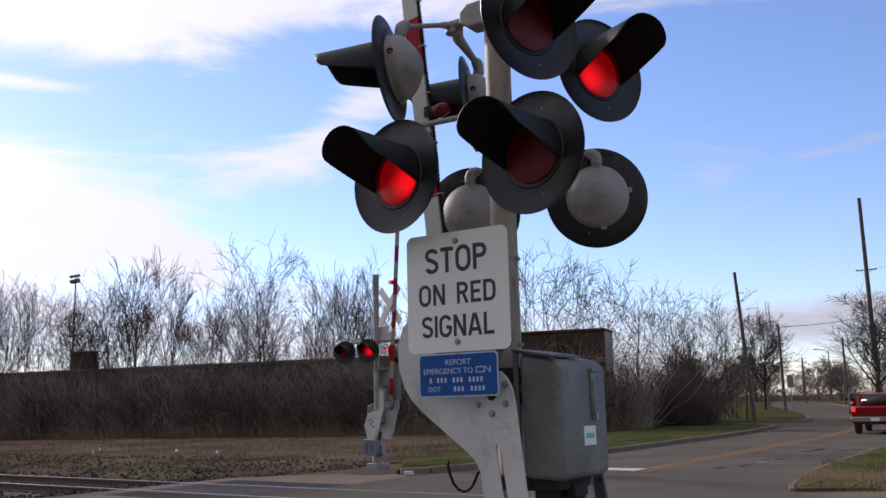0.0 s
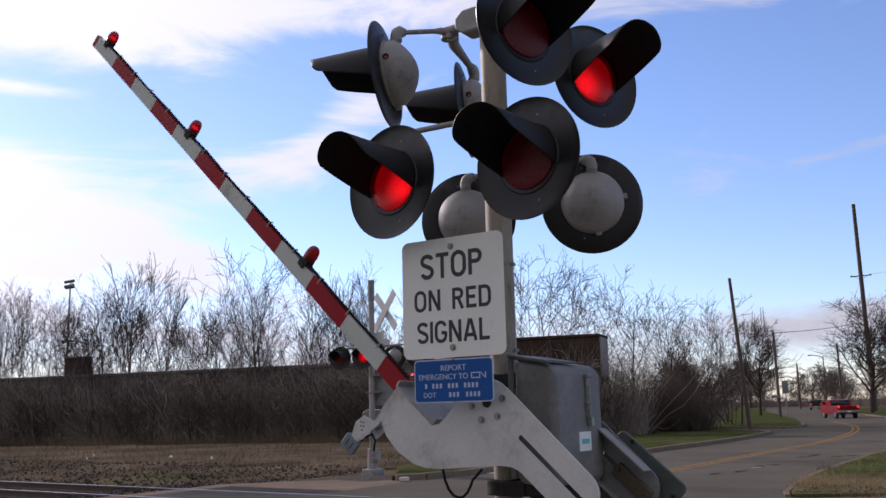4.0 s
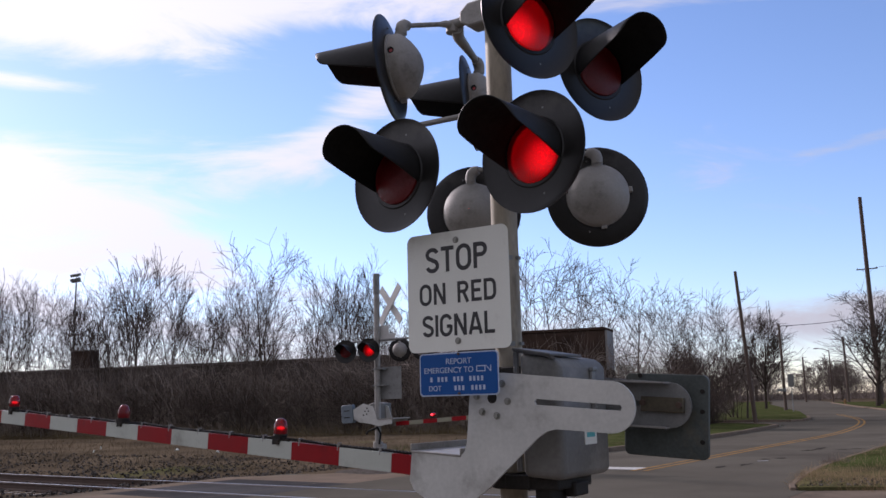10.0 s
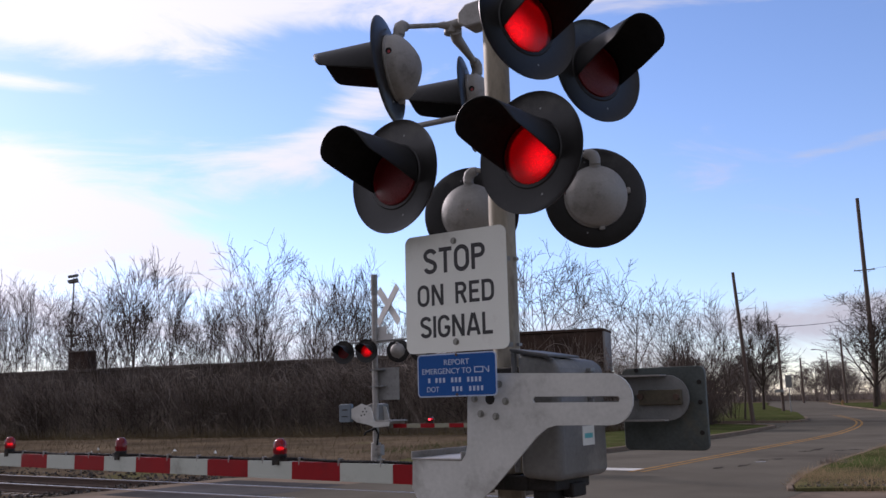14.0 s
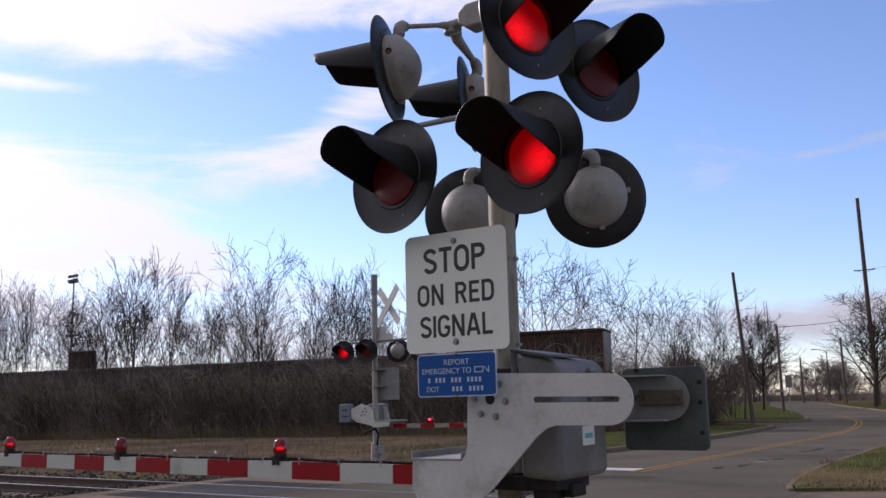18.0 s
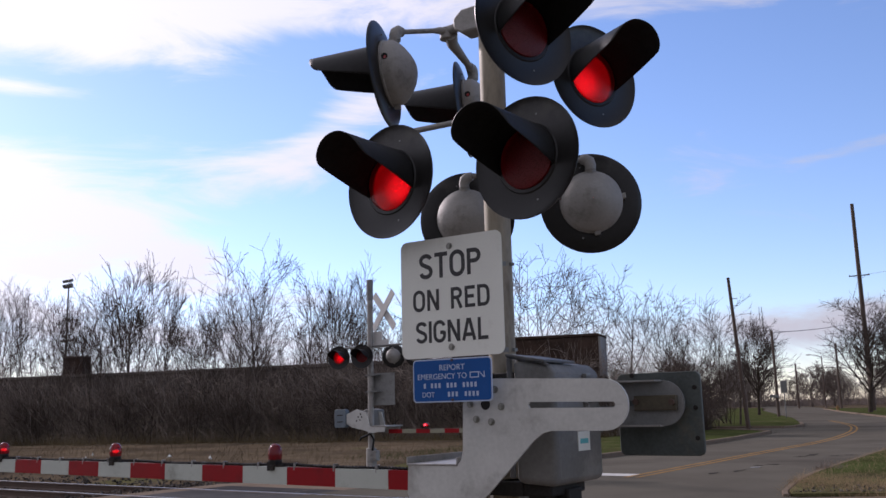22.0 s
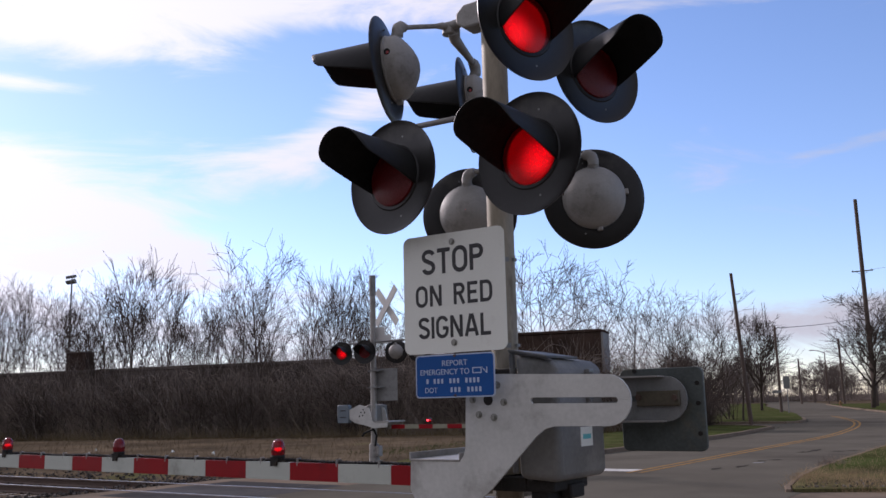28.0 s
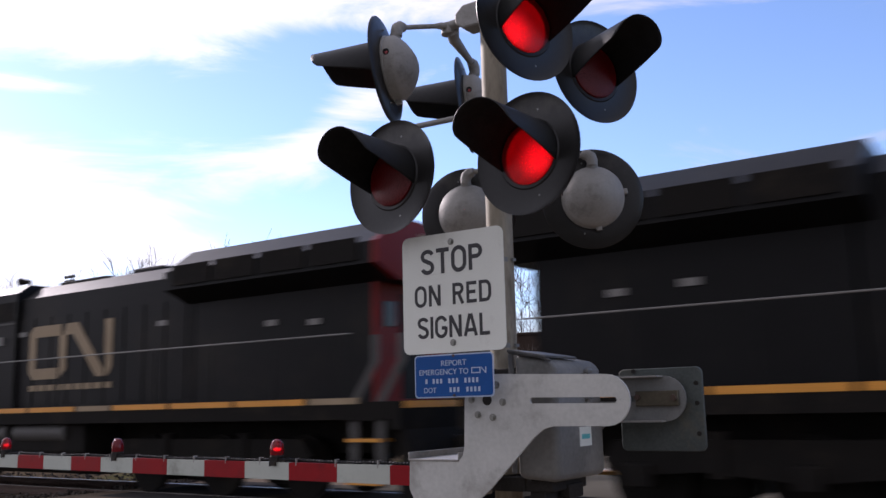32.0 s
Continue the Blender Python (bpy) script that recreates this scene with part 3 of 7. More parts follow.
def make_track():
    track = empty("railway_track", pose(0, 0, 0), "single railway track, rusty rails with shiny heads on ballast", "railway track", "", "structure")
    for y in (TRACK_Y - 0.755, TRACK_Y + 0.755):
        g = G().prism([(-0.07, -0.17), (0.07, -0.17), (0.07, -0.15), (0.012, -0.12), (0.012, -0.05), (0.036, -0.035), (0.036, -0.004), (-0.036, -0.004), (-0.036, -0.035), (-0.012, -0.05), (-0.012, -0.12), (-0.07, -0.15)], -700, 300, "x", Matrix.Translation((0, y, 0)))
        rail = part("rail", g, M_RAIL, track, smooth=False)
        part("rail_head", G().box(-700, 300, y - 0.033, y + 0.033, -0.004, 0.004), M_RAILTOP, rail, "bright worn running surface", smooth=False)
    random.seed(3)
    tie = G().box(-0.115, 0.115, -1.3, 1.3, -0.33, -0.165).mesh("sleeper")
    for i in range(160):
        part("sleeper", tie, M_TIE, track, at=pose(-15.9 - 0.52 * i + random.uniform(-0.03, 0.03), TRACK_Y + random.uniform(-0.03, 0.03), 0, 0, 0, random.uniform(-1, 1)))
    g = G()
    for i in range(1100):
        g.box(-0.115, 0.115, -1.3, 1.3, -0.33, -0.165, pose(-99.6 - 0.52 * i, TRACK_Y, 0))
    tagged(part("distant_sleepers", g, M_TIE, track, "long row of dark sleepers", smooth=False), kind="stuff")
    # concrete panels of the crossing
    for x in range(5):
        x0 = -15.0 + 2.45 * x
        for y0, y1 in ((TRACK_Y - 1.65, TRACK_Y - 0.83), (TRACK_Y - 0.66, TRACK_Y + 0.66), (TRACK_Y + 0.83, TRACK_Y + 1.65)):
            part("crossing_panel", G().box(x0 + 0.012, x0 + 2.438, y0, y1, -0.2, -0.002), M_PANEL, track, bevel=0.012)
    for y0, y1 in ((9.0, TRACK_Y - 1.65), (TRACK_Y + 1.65, 15.3)):
        g = G().box(-15.0, -3.0, y0 + 0.01, y1 - 0.01, -0.2, -0.0065)
        part("approach_slab", g, M_ASPHALT, track, "asphalt strip between the panels and the road", smooth=False)
    return track


TRACK = make_track()


def make_ballast():
    random.seed(12)
    g = G()
    base = [(0, 0, 1), (0.9, 0, 0.1), (-0.3, 0.9, 0), (-0.6, -0.7, 0.1), (0.3, -0.8, 0.2), (0, 0, -0.8)]
    fs = [(0, 1, 2), (0, 2, 3), (0, 3, 4), (0, 4, 1), (5, 2, 1), (5, 3, 2), (5, 4, 3), (5, 1, 4)]
    for _ in range(13000):
        x = -15.3 - 34 * random.random() ** 1.5
        y = TRACK_Y + random.choice((-1, 1)) * random.uniform(0, 2.6) if random.random() < 0.5 else 13.5 + 6.5 * random.random() ** 1.5
        s = 0.012 + 0.045 * random.random() ** 1.8
        m = pose(x, y, max(-0.18, ground_height(x, y)) + s * 0.3, random.uniform(0, 360), random.uniform(0, 360), random.uniform(0, 360))
        g.add([m @ (Vector(p) * s * random.uniform(0.7, 1.2)) for p in base], fs)
    tagged(part("ballast", g, M_BALLAST, None, smooth=False), "grey crushed stone between and beside the rails", "ballast", "", "stuff")
    bed = G().box(-700, -15.4, TRACK_Y - 2.1, TRACK_Y + 2.1, -0.5, -0.185)
    bed.box(-2.5, 300, TRACK_Y - 2.1, TRACK_Y + 2.1, -0.5, -0.185)
    structure("ballast_bed", bed, M_BALLAST, "dark ballast bed under the sleepers", "ballast")


make_ballast()


# ---- the near crossing signal ----
MAST = Vector((-2.449, 4.13, 0.0))
STAND = Vector((-2.412, 4.05, 0.0))   # foot of the gate machine's bracket
BLINK = []   # blinds that slide in time with the flashing: (object, period, phase)


def hood_mesh():
    """An open half tunnel: full length at the crown, rounded off at the lower front corners, lower at the lens than at the lip."""
    g = G()
    ns, na = 14, 40
    for j in range(ns + 1):
        s = j / ns
        low = -0.062 + 0.092 * s
        r = 0.163 + 0.001 * s
        half = math.acos(max(-1.0, low / r))
        for i in range(na + 1):
            a = -half + 2 * half * i / na
            z = r * math.cos(a)
            u = min(1.0, max(0.0, (1 - z / r) / 0.85))
            reach = 0.402 - 0.035 * u * u * (3 - 2 * u)
            c = max(0.0, 0.055 - (z - low)) / 0.055
            reach -= 0.055 * (1 - math.sqrt(max(0.0, 1 - c * c)))
            g.v.append((r * math.sin(a), 0.006 - s * (reach + 0.006), z - 0.004 * s))
    for j in range(ns):
        for i in range(na):
            k = j * (na + 1) + i
            g.f.append((k, k + 1, k + na + 2, k + na + 1))
    return g


def lamp_body(top, m, disc=0.295, blink=(1.36, 0.30), flip=False, label="", neck=True):
    """One flashing lamp, facing its local -y, the lens seat at y = 0: backboard, housing, lens, hood, glowing reflector and a sliding blind."""
    g = G().lathe([(0.149, 0.002), (0.166, 0.004), (0.172, -0.002), (disc - 0.09, -0.004), (disc - 0.03, 0.004), (disc - 0.004, 0.012), (disc, 0.015), (disc - 0.001, 0.010), (disc - 0.006, 0.006), (disc - 0.03, -0.002), (disc - 0.09, -0.010), (0.165, -0.010), (0.149, 0.002)], 56)
    body = part("lamp_backboard", g, M_BLACK, top, "round black backboard", at=m)
    g = G().lathe([(0.160, -0.006), (0.182, -0.012), (0.183, -0.022), (0.176, -0.026), (0.176, -0.062), (0.170, -0.074), (0.152, -0.098), (0.122, -0.124), (0.086, -0.147), (0.050, -0.163), (0.022, -0.170), (0.001, -0.172)], 40)
    part("lamp_housing", g, M_ALU, body, "grey cast housing")
    part("housing_rib", G().prism([(0.024, 0.172), (0.074, 0.188), (0.112, 0.128), (0.105, 0.118)], -0.006, 0.006, "x"), M_ALU, body, smooth=False, bevel=0.002)
    for a in (172, 262):
        c = Vector((0.180 * math.cos(radians(a)), 0.034, 0.180 * math.sin(radians(a))))
        g = G().box(-0.016, 0.016, -0.014, 0.020, -0.012, 0.018, Matrix.Translation(c) @ pose(0, 0, 0, 0, -a + 90, 0))
        part("clip", g, M_ALU, body, bevel=0.004)
    for a in (75, 285):
        c = Vector((0.215 * math.cos(radians(a)), 0.0, 0.215 * math.sin(radians(a))))
        part("screw", G().cyl(c + Vector((0, 0.002, 0)), c + Vector((0, 0.016, 0)), 0.006, 0.005, 6), M_GALV, body)
    # sighting hole in the side of the housing, with a scrap of red glass
    c = Vector((0.177, 0.046, 0.03))
    hole = part("sighting_hole", G().cyl(c - Vector((0.012, 0, 0)), c + Vector((0.001, 0, 0)), 0.017, 0.017, 16), M_HOODIN, body, "dark peep hole", smooth=False)
    part("peep_glass", G().cyl(c + Vector((0.0, 0.002, -0.006)), c + Vector((0.0025, 0.002, -0.006)), 0.009, 0.009, 12), M_ARMLENS, hole, "small red glass", smooth=False)
    g = G().lathe([(0.149, 0.002), (0.147, 0.010), (0.125, 0.020), (0.08, 0.028), (0.04, 0.031), (0.001, 0.032)], 40)
    lens = part("lens", g, M_LENS, body, "red prismatic glass lens")
    lens.visible_shadow = False
    hood = part("hood", hood_mesh(), M_HOOD, body, "black sun hood", solid=0.004)
    hood.data.materials.append(M_HOODIN)
    hood.modifiers["thickness"].material_offset = 1
    # a glowing dished reflector; an added dark blind stands before it, or slides back behind it while the lamp is lit
    part("reflector", G().lathe([(0.001, -0.078), (0.05, -0.074), (0.10, -0.058), (0.136, -0.033), (0.1465, -0.021), (0.1475, -0.024), (0.10, -0.062), (0.05, -0.078), (0.001, -0.082)], 36), M_LIT, body, "glowing red reflector")
    # the blind is an added part that only switches the lamp's light
    blind = part("blind", G().lathe([(0.001, 0.001), (0.1486, 0.001), (0.1486, -0.010), (0.147, -0.010), (0.147, -0.002), (0.001, -0.002)], 36), M_UNLIT, body, "added dark blind standing in for the unlit lamp", at=pose(0, 0.012, 0))
    BLINK.append((blind, blink[0], blink[1] + (0.5 if flip else 0.0)))
    if neck:
        part("neck", G().tube([(0, 0.05, 0.15), (0, 0.062, 0.185), (0, 0.068, 0.198), (0, 0.07, 0.206)], [0.036, 0.032, 0.030, 0.030], 14), M_ALU, body)
    return body


def facing(p, dx, dy, tilt=0):
    """A pose at p whose -y axis looks along (dx, dy)."""
    return Matrix.Translation(p) @ pose(0, 0, 0, 0, 0, math.degrees(math.atan2(dx, -dy))) @ pose(0, 0, 0, -tilt, 0, 0)


def near_signal():
    top = empty("crossing_signal", pose(MAST.x, MAST.y, 0), "railway crossing signal, aluminium mast with eight hooded red flashing lamps", "crossing signal")
    inv = Matrix.Translation(-MAST)
    part("mast", G().cyl((0, 0, 0.0), (0, 0, 4.2), 0.072, 0.070, 32), M_POLE, top, "weathered round aluminium mast")
    part("base_plate", G().box(-0.2, 0.2, -0.2, 0.2, -0.02, 0.05).cyl((0, 0, 0.05), (0, 0, 0.5), 0.11, 0.10, 24), M_ALU, top, bevel=0.006)
    lamps = [  # lens seat, bearing of the beam east of south, upward tilt, which half of the flash
        ((-2.720, 3.543, 2.639), -6.3, 2.6, False), ((-1.973, 3.617, 2.645), -6.6, 2.3, True),
        ((-1.990, 3.662, 3.312), 67.8, 2.0, True), ((-1.960, 4.382, 3.272), 65.3, 2.3, False),
        ((-2.957, 4.617, 2.652), -155.0, 2.0, False), ((-2.176, 4.742, 2.660), -149.5, 2.5, True),
        ((-2.859, 3.699, 3.292), -69.2, -5.0, True), ((-2.850, 4.475, 3.300), -67.5, -5.0, False)]
    necks = []
    for p, bearing, tilt, flip in lamps:
        place = inv @ Matrix.Translation(p) @ pose(0, 0, 0, 0, 0, bearing) @ pose(0, 0, 0, -tilt, 0, 0)
        lamp_body(top, place, 0.295, (1.36, 0.305), flip)
        necks.append(place @ Vector((0, 0.07, 0.236 if bearing in (-6.3, -6.6) else 0.208)))

    def elbow(q, toward):
        """A cast elbow on a lamp's neck that turns level towards its arm."""
        d = Vector((toward.x - q.x, toward.y - q.y, 0)).normalized()
        part("elbow", G().tube([q + Vector((0, 0, -0.028)), q, q + d * 0.008 + Vector((0, 0, 0.022)), q + d * 0.026 + Vector((0, 0, 0.036)), q + d * 0.055 + Vector((0, 0, 0.040))], [0.031, 0.033, 0.035, 0.033, 0.026], 16), M_ALU, top, "cast elbow on the lamp's neck")
        return q + d * 0.05 + Vector((0, 0, 0.040))

    # lower lamps: a straight pipe joins each pair, held off the mast by a cast bracket
    for i, j, d in ((0, 1, -1), (4, 5, 1)):
        mid = (necks[i] + necks[j]) / 2
        a, b = elbow(necks[i], mid), elbow(necks[j], mid)
        part("cross_pipe", G().tube([a, b], 0.0150, 14), M_ALU, top, "thin straight pipe between two lamps")
        c = a.lerp(b, 0.5)
        part("pipe_bracket", G().tube([Vector((0, 0, c.z)), Vector((c.x * 0.5, c.y * 0.55, c.z)), c], [0.035, 0.028, 0.026], 12), M_ALU, top, "cast bracket from the mast")
    part("arm_hub", G().cyl((0, 0, 2.86), (0, 0, 2.97), 0.088, 0.088, 24), M_ALU, top, "cast clamp round the mast", bevel=0.006)
    # upper lamps: a cast block across the mast carries two arms on each side
    za = 3.665
    part("arm_casting", G().prism([(-0.215, -0.028), (-0.16, -0.072), (0.16, -0.072), (0.215, -0.028), (0.215, 0.028), (0.16, 0.072), (-0.16, 0.072), (-0.215, 0.028)], -0.06, 0.06, "y", pose(0, 0, za)), M_ALU, top, "cast arm block", bevel=0.012)
    for side, near, far in ((-1, 6, 7), (1, 2, 3)):
        hub = Vector((side * 0.30, 0, za - 0.012))
        joint = part("arm_joint", G().cyl((side * 0.20, 0, za), (hub.x, 0, za - 0.006), 0.026, 0.030, 16).cyl(hub + Vector((0, 0, -0.045)), hub + Vector((0, 0, 0.026)), 0.040, 0.034, 18), M_ALU, top, "cast knuckle at the end of the block", bevel=0.006)
        for k, rad in ((near, 0.015), (far, 0.015)):
            end = elbow(necks[k], hub)
            low = hub if k == near else hub + Vector((0, 0, -0.02))
            bend = low.lerp(end, 0.16) + Vector((0, 0, 0.012))
            if k == near:
                part("lamp_arm", G().tube([low, bend, low.lerp(end, 0.3) + Vector((0, 0, 0.01)), end], [0.026, 0.021, 0.014, 0.0135], 14), M_ALU, top, "bent cast arm")
            else:
                part("lamp_arm", G().tube([low + Vector((-side * 0.03, 0, 0)), low.lerp(end, 0.25), low.lerp(end, 0.7), end], [0.040, 0.034, 0.024, 0.020], 10), M_ALU, top, "flat tapered cast arm")
    return top


def sign(name, w, h, r, m, material, border, label, category):
    s = empty(name, m, label, category)
    part("sign_panel", G().prism(rounded(w, h, r, 6), 0.0, 0.003, "y"), material, s, smooth=False)
    return s


def ribbon_stroke(g, pts, s, y, place):
    """One pen stroke of even width s along a line of points, mitred at its corners."""
    k = len(pts)
    out = []
    for i, (u, v) in enumerate(pts):
        a = Vector(pts[max(i - 1, 0)])
        b = Vector(pts[min(i + 1, k - 1)])
        p = Vector((u, v))
        d0 = (p - a).normalized() if i else (b - p).normalized()
        d1 = (b - p).normalized() if i < k - 1 else d0
        n0, n1 = Vector((-d0.y, d0.x)), Vector((-d1.y, d1.x))
        m = (n0 + n1).normalized()
        m = m * (s / 2 / max(0.4, m.dot(n0)))
        out += [place(p + m, y), place(p - m, y)]
    g.add(out, [(2 * i, 2 * i + 1, 2 * i + 3, 2 * i + 2) for i in range(k - 1)])


def road_letter(ch, s):
    """Width and stroke lines of a road-sign capital of height 1."""
    h, q = s / 2, 1 - s / 2

    def arc(cx, cy, rx, ry, a0, a1, n=14):
        return [(cx + rx * math.cos(radians(a0 + (a1 - a0) * i / n)), cy + ry * math.sin(radians(a0 + (a1 - a0) * i / n))) for i in range(n + 1)]
    if ch == "I":
        return s, [[(h, 0), (h, 1)]]
    if ch == "T":
        return 0.60, [[(0, q), (0.60, q)], [(0.30, 0), (0.30, 1 - s)]]
    if ch == "L":
        return 0.54, [[(h, 1), (h, h), (0.54, h)]]
    if ch == "E":
        return 0.56, [[(0.56, q), (h, q), (h, h), (0.56, h)], [(s, 0.51), (0.50, 0.51)]]
    if ch == "N":
        return 0.68, [[(h, 0), (h, 1)], [(0.68 - h, 0), (0.68 - h, 1)], [(h + 0.01, 0.98), (0.67 - h, 0.02)]]
    if ch == "D":
        return 0.66, [[(h, 0), (h, q)] + arc(0.66 - 0.30, 1 - 0.36, 0.30 - h, 0.36 - h, 90, 0, 8) + arc(0.66 - 0.30, 0.36, 0.30 - h, 0.36 - h, 0, -90, 8) + [(s, h)]]
    if ch in "PR":
        bowl = [(h, 0), (h, q)] + arc(0.62 - 0.28, 1 - 0.285, 0.28 - h, 0.285 - h, 90, -90, 12) + [(s, 0.43 + h)]
        return 0.64, [bowl] + ([[(0.33, 0.43 + h), (0.64 - h * 0.95, 0)]] if ch == "R" else [])
    if ch == "O":
        return 0.70, [arc(0.35, 0.66, 0.35 - h, 0.36 - h, 0, 180, 14) + arc(0.35, 0.34, 0.35 - h, 0.36 - h, 180, 360, 14) + [(0.70 - h, 0.66)]]
    if ch == "G":
        return 0.70, [arc(0.35, 0.66, 0.35 - h, 0.36 - h, 20, 180, 14) + arc(0.35, 0.34, 0.35 - h, 0.36 - h, 180, 350, 14) + [(0.70 - h, 0.50)], [(0.38, 0.45), (0.70 - s * 0.5, 0.45)]]
    if ch == "A":
        return 0.76, [[(h, 0), (0.38 - h * 0.35, 1)], [(0.76 - h, 0), (0.38 + h * 0.35, 1)], [(0.20, 0.27), (0.56, 0.27)]]
    if ch == "S":
        return 0.64, [arc(0.32, 0.735, 0.32 - h, 0.265 - h, 15, 180, 12) + arc(0.32, 0.735, 0.32 - h, 0.235 - h * 0.4, 190, 262, 6) + arc(0.32, 0.27, 0.32 - h, 0.25 - h * 0.4, 82, 0, 8) + arc(0.32, 0.27, 0.32 - h, 0.27 - h, -10, -168, 12)]
    return 0.42, []


def road_word(text, height, width, parent, m, s=0.165):
    """A word in road-sign capitals as thin flat strokes, centred, spread to its true length."""
    sizes = [road_letter(c, s) for c in text]
    gap = (width / height - sum(w for w, _ in sizes)) / (len(text) - 1)
    word = part("word", G().box(-width / 2, width / 2, 0.0, 0.0002, -height / 2, height / 2), M_SIGNWHITE, parent, f"black painted word {text}", smooth=False, at=m)
    u = -width / height / 2
    for w, lines in sizes:
        g = G()
        for i, line in enumerate(lines):
            ribbon_stroke(g, line, s, -0.0004 * (i + 1), lambda p, y, u=u: Vector(((u + p.x) * height, y, (p.y - 0.5) * height)))
        if lines:
            part("letter", g, M_SIGNBLACK, word, smooth=False)
        u += w + gap
    return word


def near_signs():
    y = 3.66
    s = sign("stop_sign", 0.594, 0.593, 0.038, pose(-2.453, y, 2.043, 0, 0, 0.8), M_SIGNWHITE, None, "white square sign with black capitals clamped to the mast", "sign")
    for text, z, hh, w in (("STOP", 0.160, 0.128, 0.366), ("ON RED", -0.011, 0.105, 0.448), ("SIGNAL", -0.169, 0.107, 0.420)):
        road_word(text, hh, w, s, pose(0, -0.0007, z))
    for z in (0.249, -0.249):
        part("bolt", G().cyl((0, -0.010, z), (0, 0.001, z), 0.011, 0.011, 6).cyl((0, -0.003, z), (0, 0.0, z), 0.017, 0.017, 16), M_BOLT, s)
    for z in (0.205, -0.249):
        part("clamp", G().box(-0.03, 0.03, 0.004, 0.40, z - 0.018, z + 0.018).cyl((0.004, 0.47, z - 0.012), (0.004, 0.47, z + 0.012), 0.077, 0.077, 28).box(0.07, 0.096, 0.455, 0.485, z - 0.008, z + 0.008), M_GALV, s)
    b = sign("emergency_notice", 0.455, 0.209, 0.021, pose(-2.460, y + 0.002, 1.635, 0, 0, 0.8), M_SIGNPALE, None, "blue emergency notice with pale printed lines, bolted under the stop sign", "sign")
    part("blue_field", G().prism(rounded(0.443, 0.197, 0.017, 6), -0.0012, 0.0, "y"), M_SIGNBLUE, b, "blue field inside a pale edge", smooth=False)
    lettering("lettering", "REPORT", 0.027, M_SIGNPALE, b, pose(0.005, -0.0022, 0.062, 90, 0, 0), 0.145, 0.0, "pale printed word")
    lettering("lettering", "EMERGENCY TO", 0.027, M_SIGNPALE, b, pose(-0.055, -0.0022, 0.020, 90, 0, 0), 0.285, 0.0, "pale printed words")
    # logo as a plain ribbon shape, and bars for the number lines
    g = G()
    for x0, x1, z0, z1 in ((0.105, 0.152, 0.031, 0.036), (0.105, 0.110, 0.007, 0.036), (0.105, 0.156, 0.007, 0.012), (0.151, 0.156, 0.007, 0.036)):
        g.box(x0, x1, -0.0024, -0.0012, z0, z1)
    g.prism([(0.156, 0.036), (0.160, 0.036), (0.186, 0.010), (0.182, 0.007)], -0.0024, -0.0012, "y")
    g.box(0.183, 0.188, -0.0024, -0.0012, 0.007, 0.036)
    part("emblem", g, M_SIGNPALE, b, "pale ribbon emblem", smooth=False)
    for z, xs in ((-0.024, (-0.163, -0.120, -0.098, -0.076, -0.028, -0.006, 0.016, 0.064, 0.086, 0.108, 0.130)), (-0.067, (-0.022, 0.000, 0.022, 0.074, 0.096, 0.118, 0.140))):
        for x0 in xs:
            part("number_bar", G().box(x0, x0 + 0.012, -0.0024, -0.0012, z - 0.0115, z + 0.0115), M_SIGNPALE, b, "pale number printed as bars", smooth=False)
    lettering("lettering", "DOT", 0.025, M_SIGNPALE, b, pose(-0.135, -0.0022, -0.067, 90, 0, 0), 0.072, 0.0, "pale printed letters")
    for z in (0.096, -0.094):
        part("bolt", G().cyl((0.005, -0.006, z), (0.005, 0.001, z), 0.007, 0.007, 6), M_RAIL, b)


PIVOT = Vector((-2.329, 4.11, 1.515))
STRIPE = 0.4064


def slot_plate(parent, y, material, label):
    """Side plate built as two halves round its slot so that the slot is open."""
    tail_t = [(0.62 + 0.112 * math.sin(radians(a)), -0.014 + 0.114 * math.cos(radians(a))) for a in range(0, 91, 15)]
    tail_b = [(0.62 + 0.112 * math.sin(radians(a)), -0.014 + 0.114 * math.cos(radians(a))) for a in range(90, 181, 15)]
    upper = [(-0.47, -0.29), (-0.175, -0.29), (-0.15, -0.265), (-0.138, -0.22), (-0.130, 0.0), (-0.122, 0.035), (-0.100, 0.072), (-0.06, 0.102), (-0.005, 0.119), (0.06, 0.1215)] + tail_t
    slot = [(0.670, -0.014), (0.664, -0.002), (0.24, 0.006), (0.232, -0.008), (0.24, -0.022), (0.664, -0.028)]
    lower = tail_b + [(0.345, -0.127), (0.30, -0.14), (0.25, -0.175), (0.0, -0.42), (-0.07, -0.475), (-0.14, -0.51), (-0.25, -0.53), (-0.36, -0.52), (-0.45, -0.475), (-0.475, -0.43)]
    poly = upper + slot + [(0.670, -0.0145)] + lower
    g = G().prism(poly, y - 0.006, y + 0.006, "y")
    return part("side_plate", g, material, parent, label, smooth=False)


ARM_BULBS = []   # bulbs of the arm that flash by turns: (object, phase)


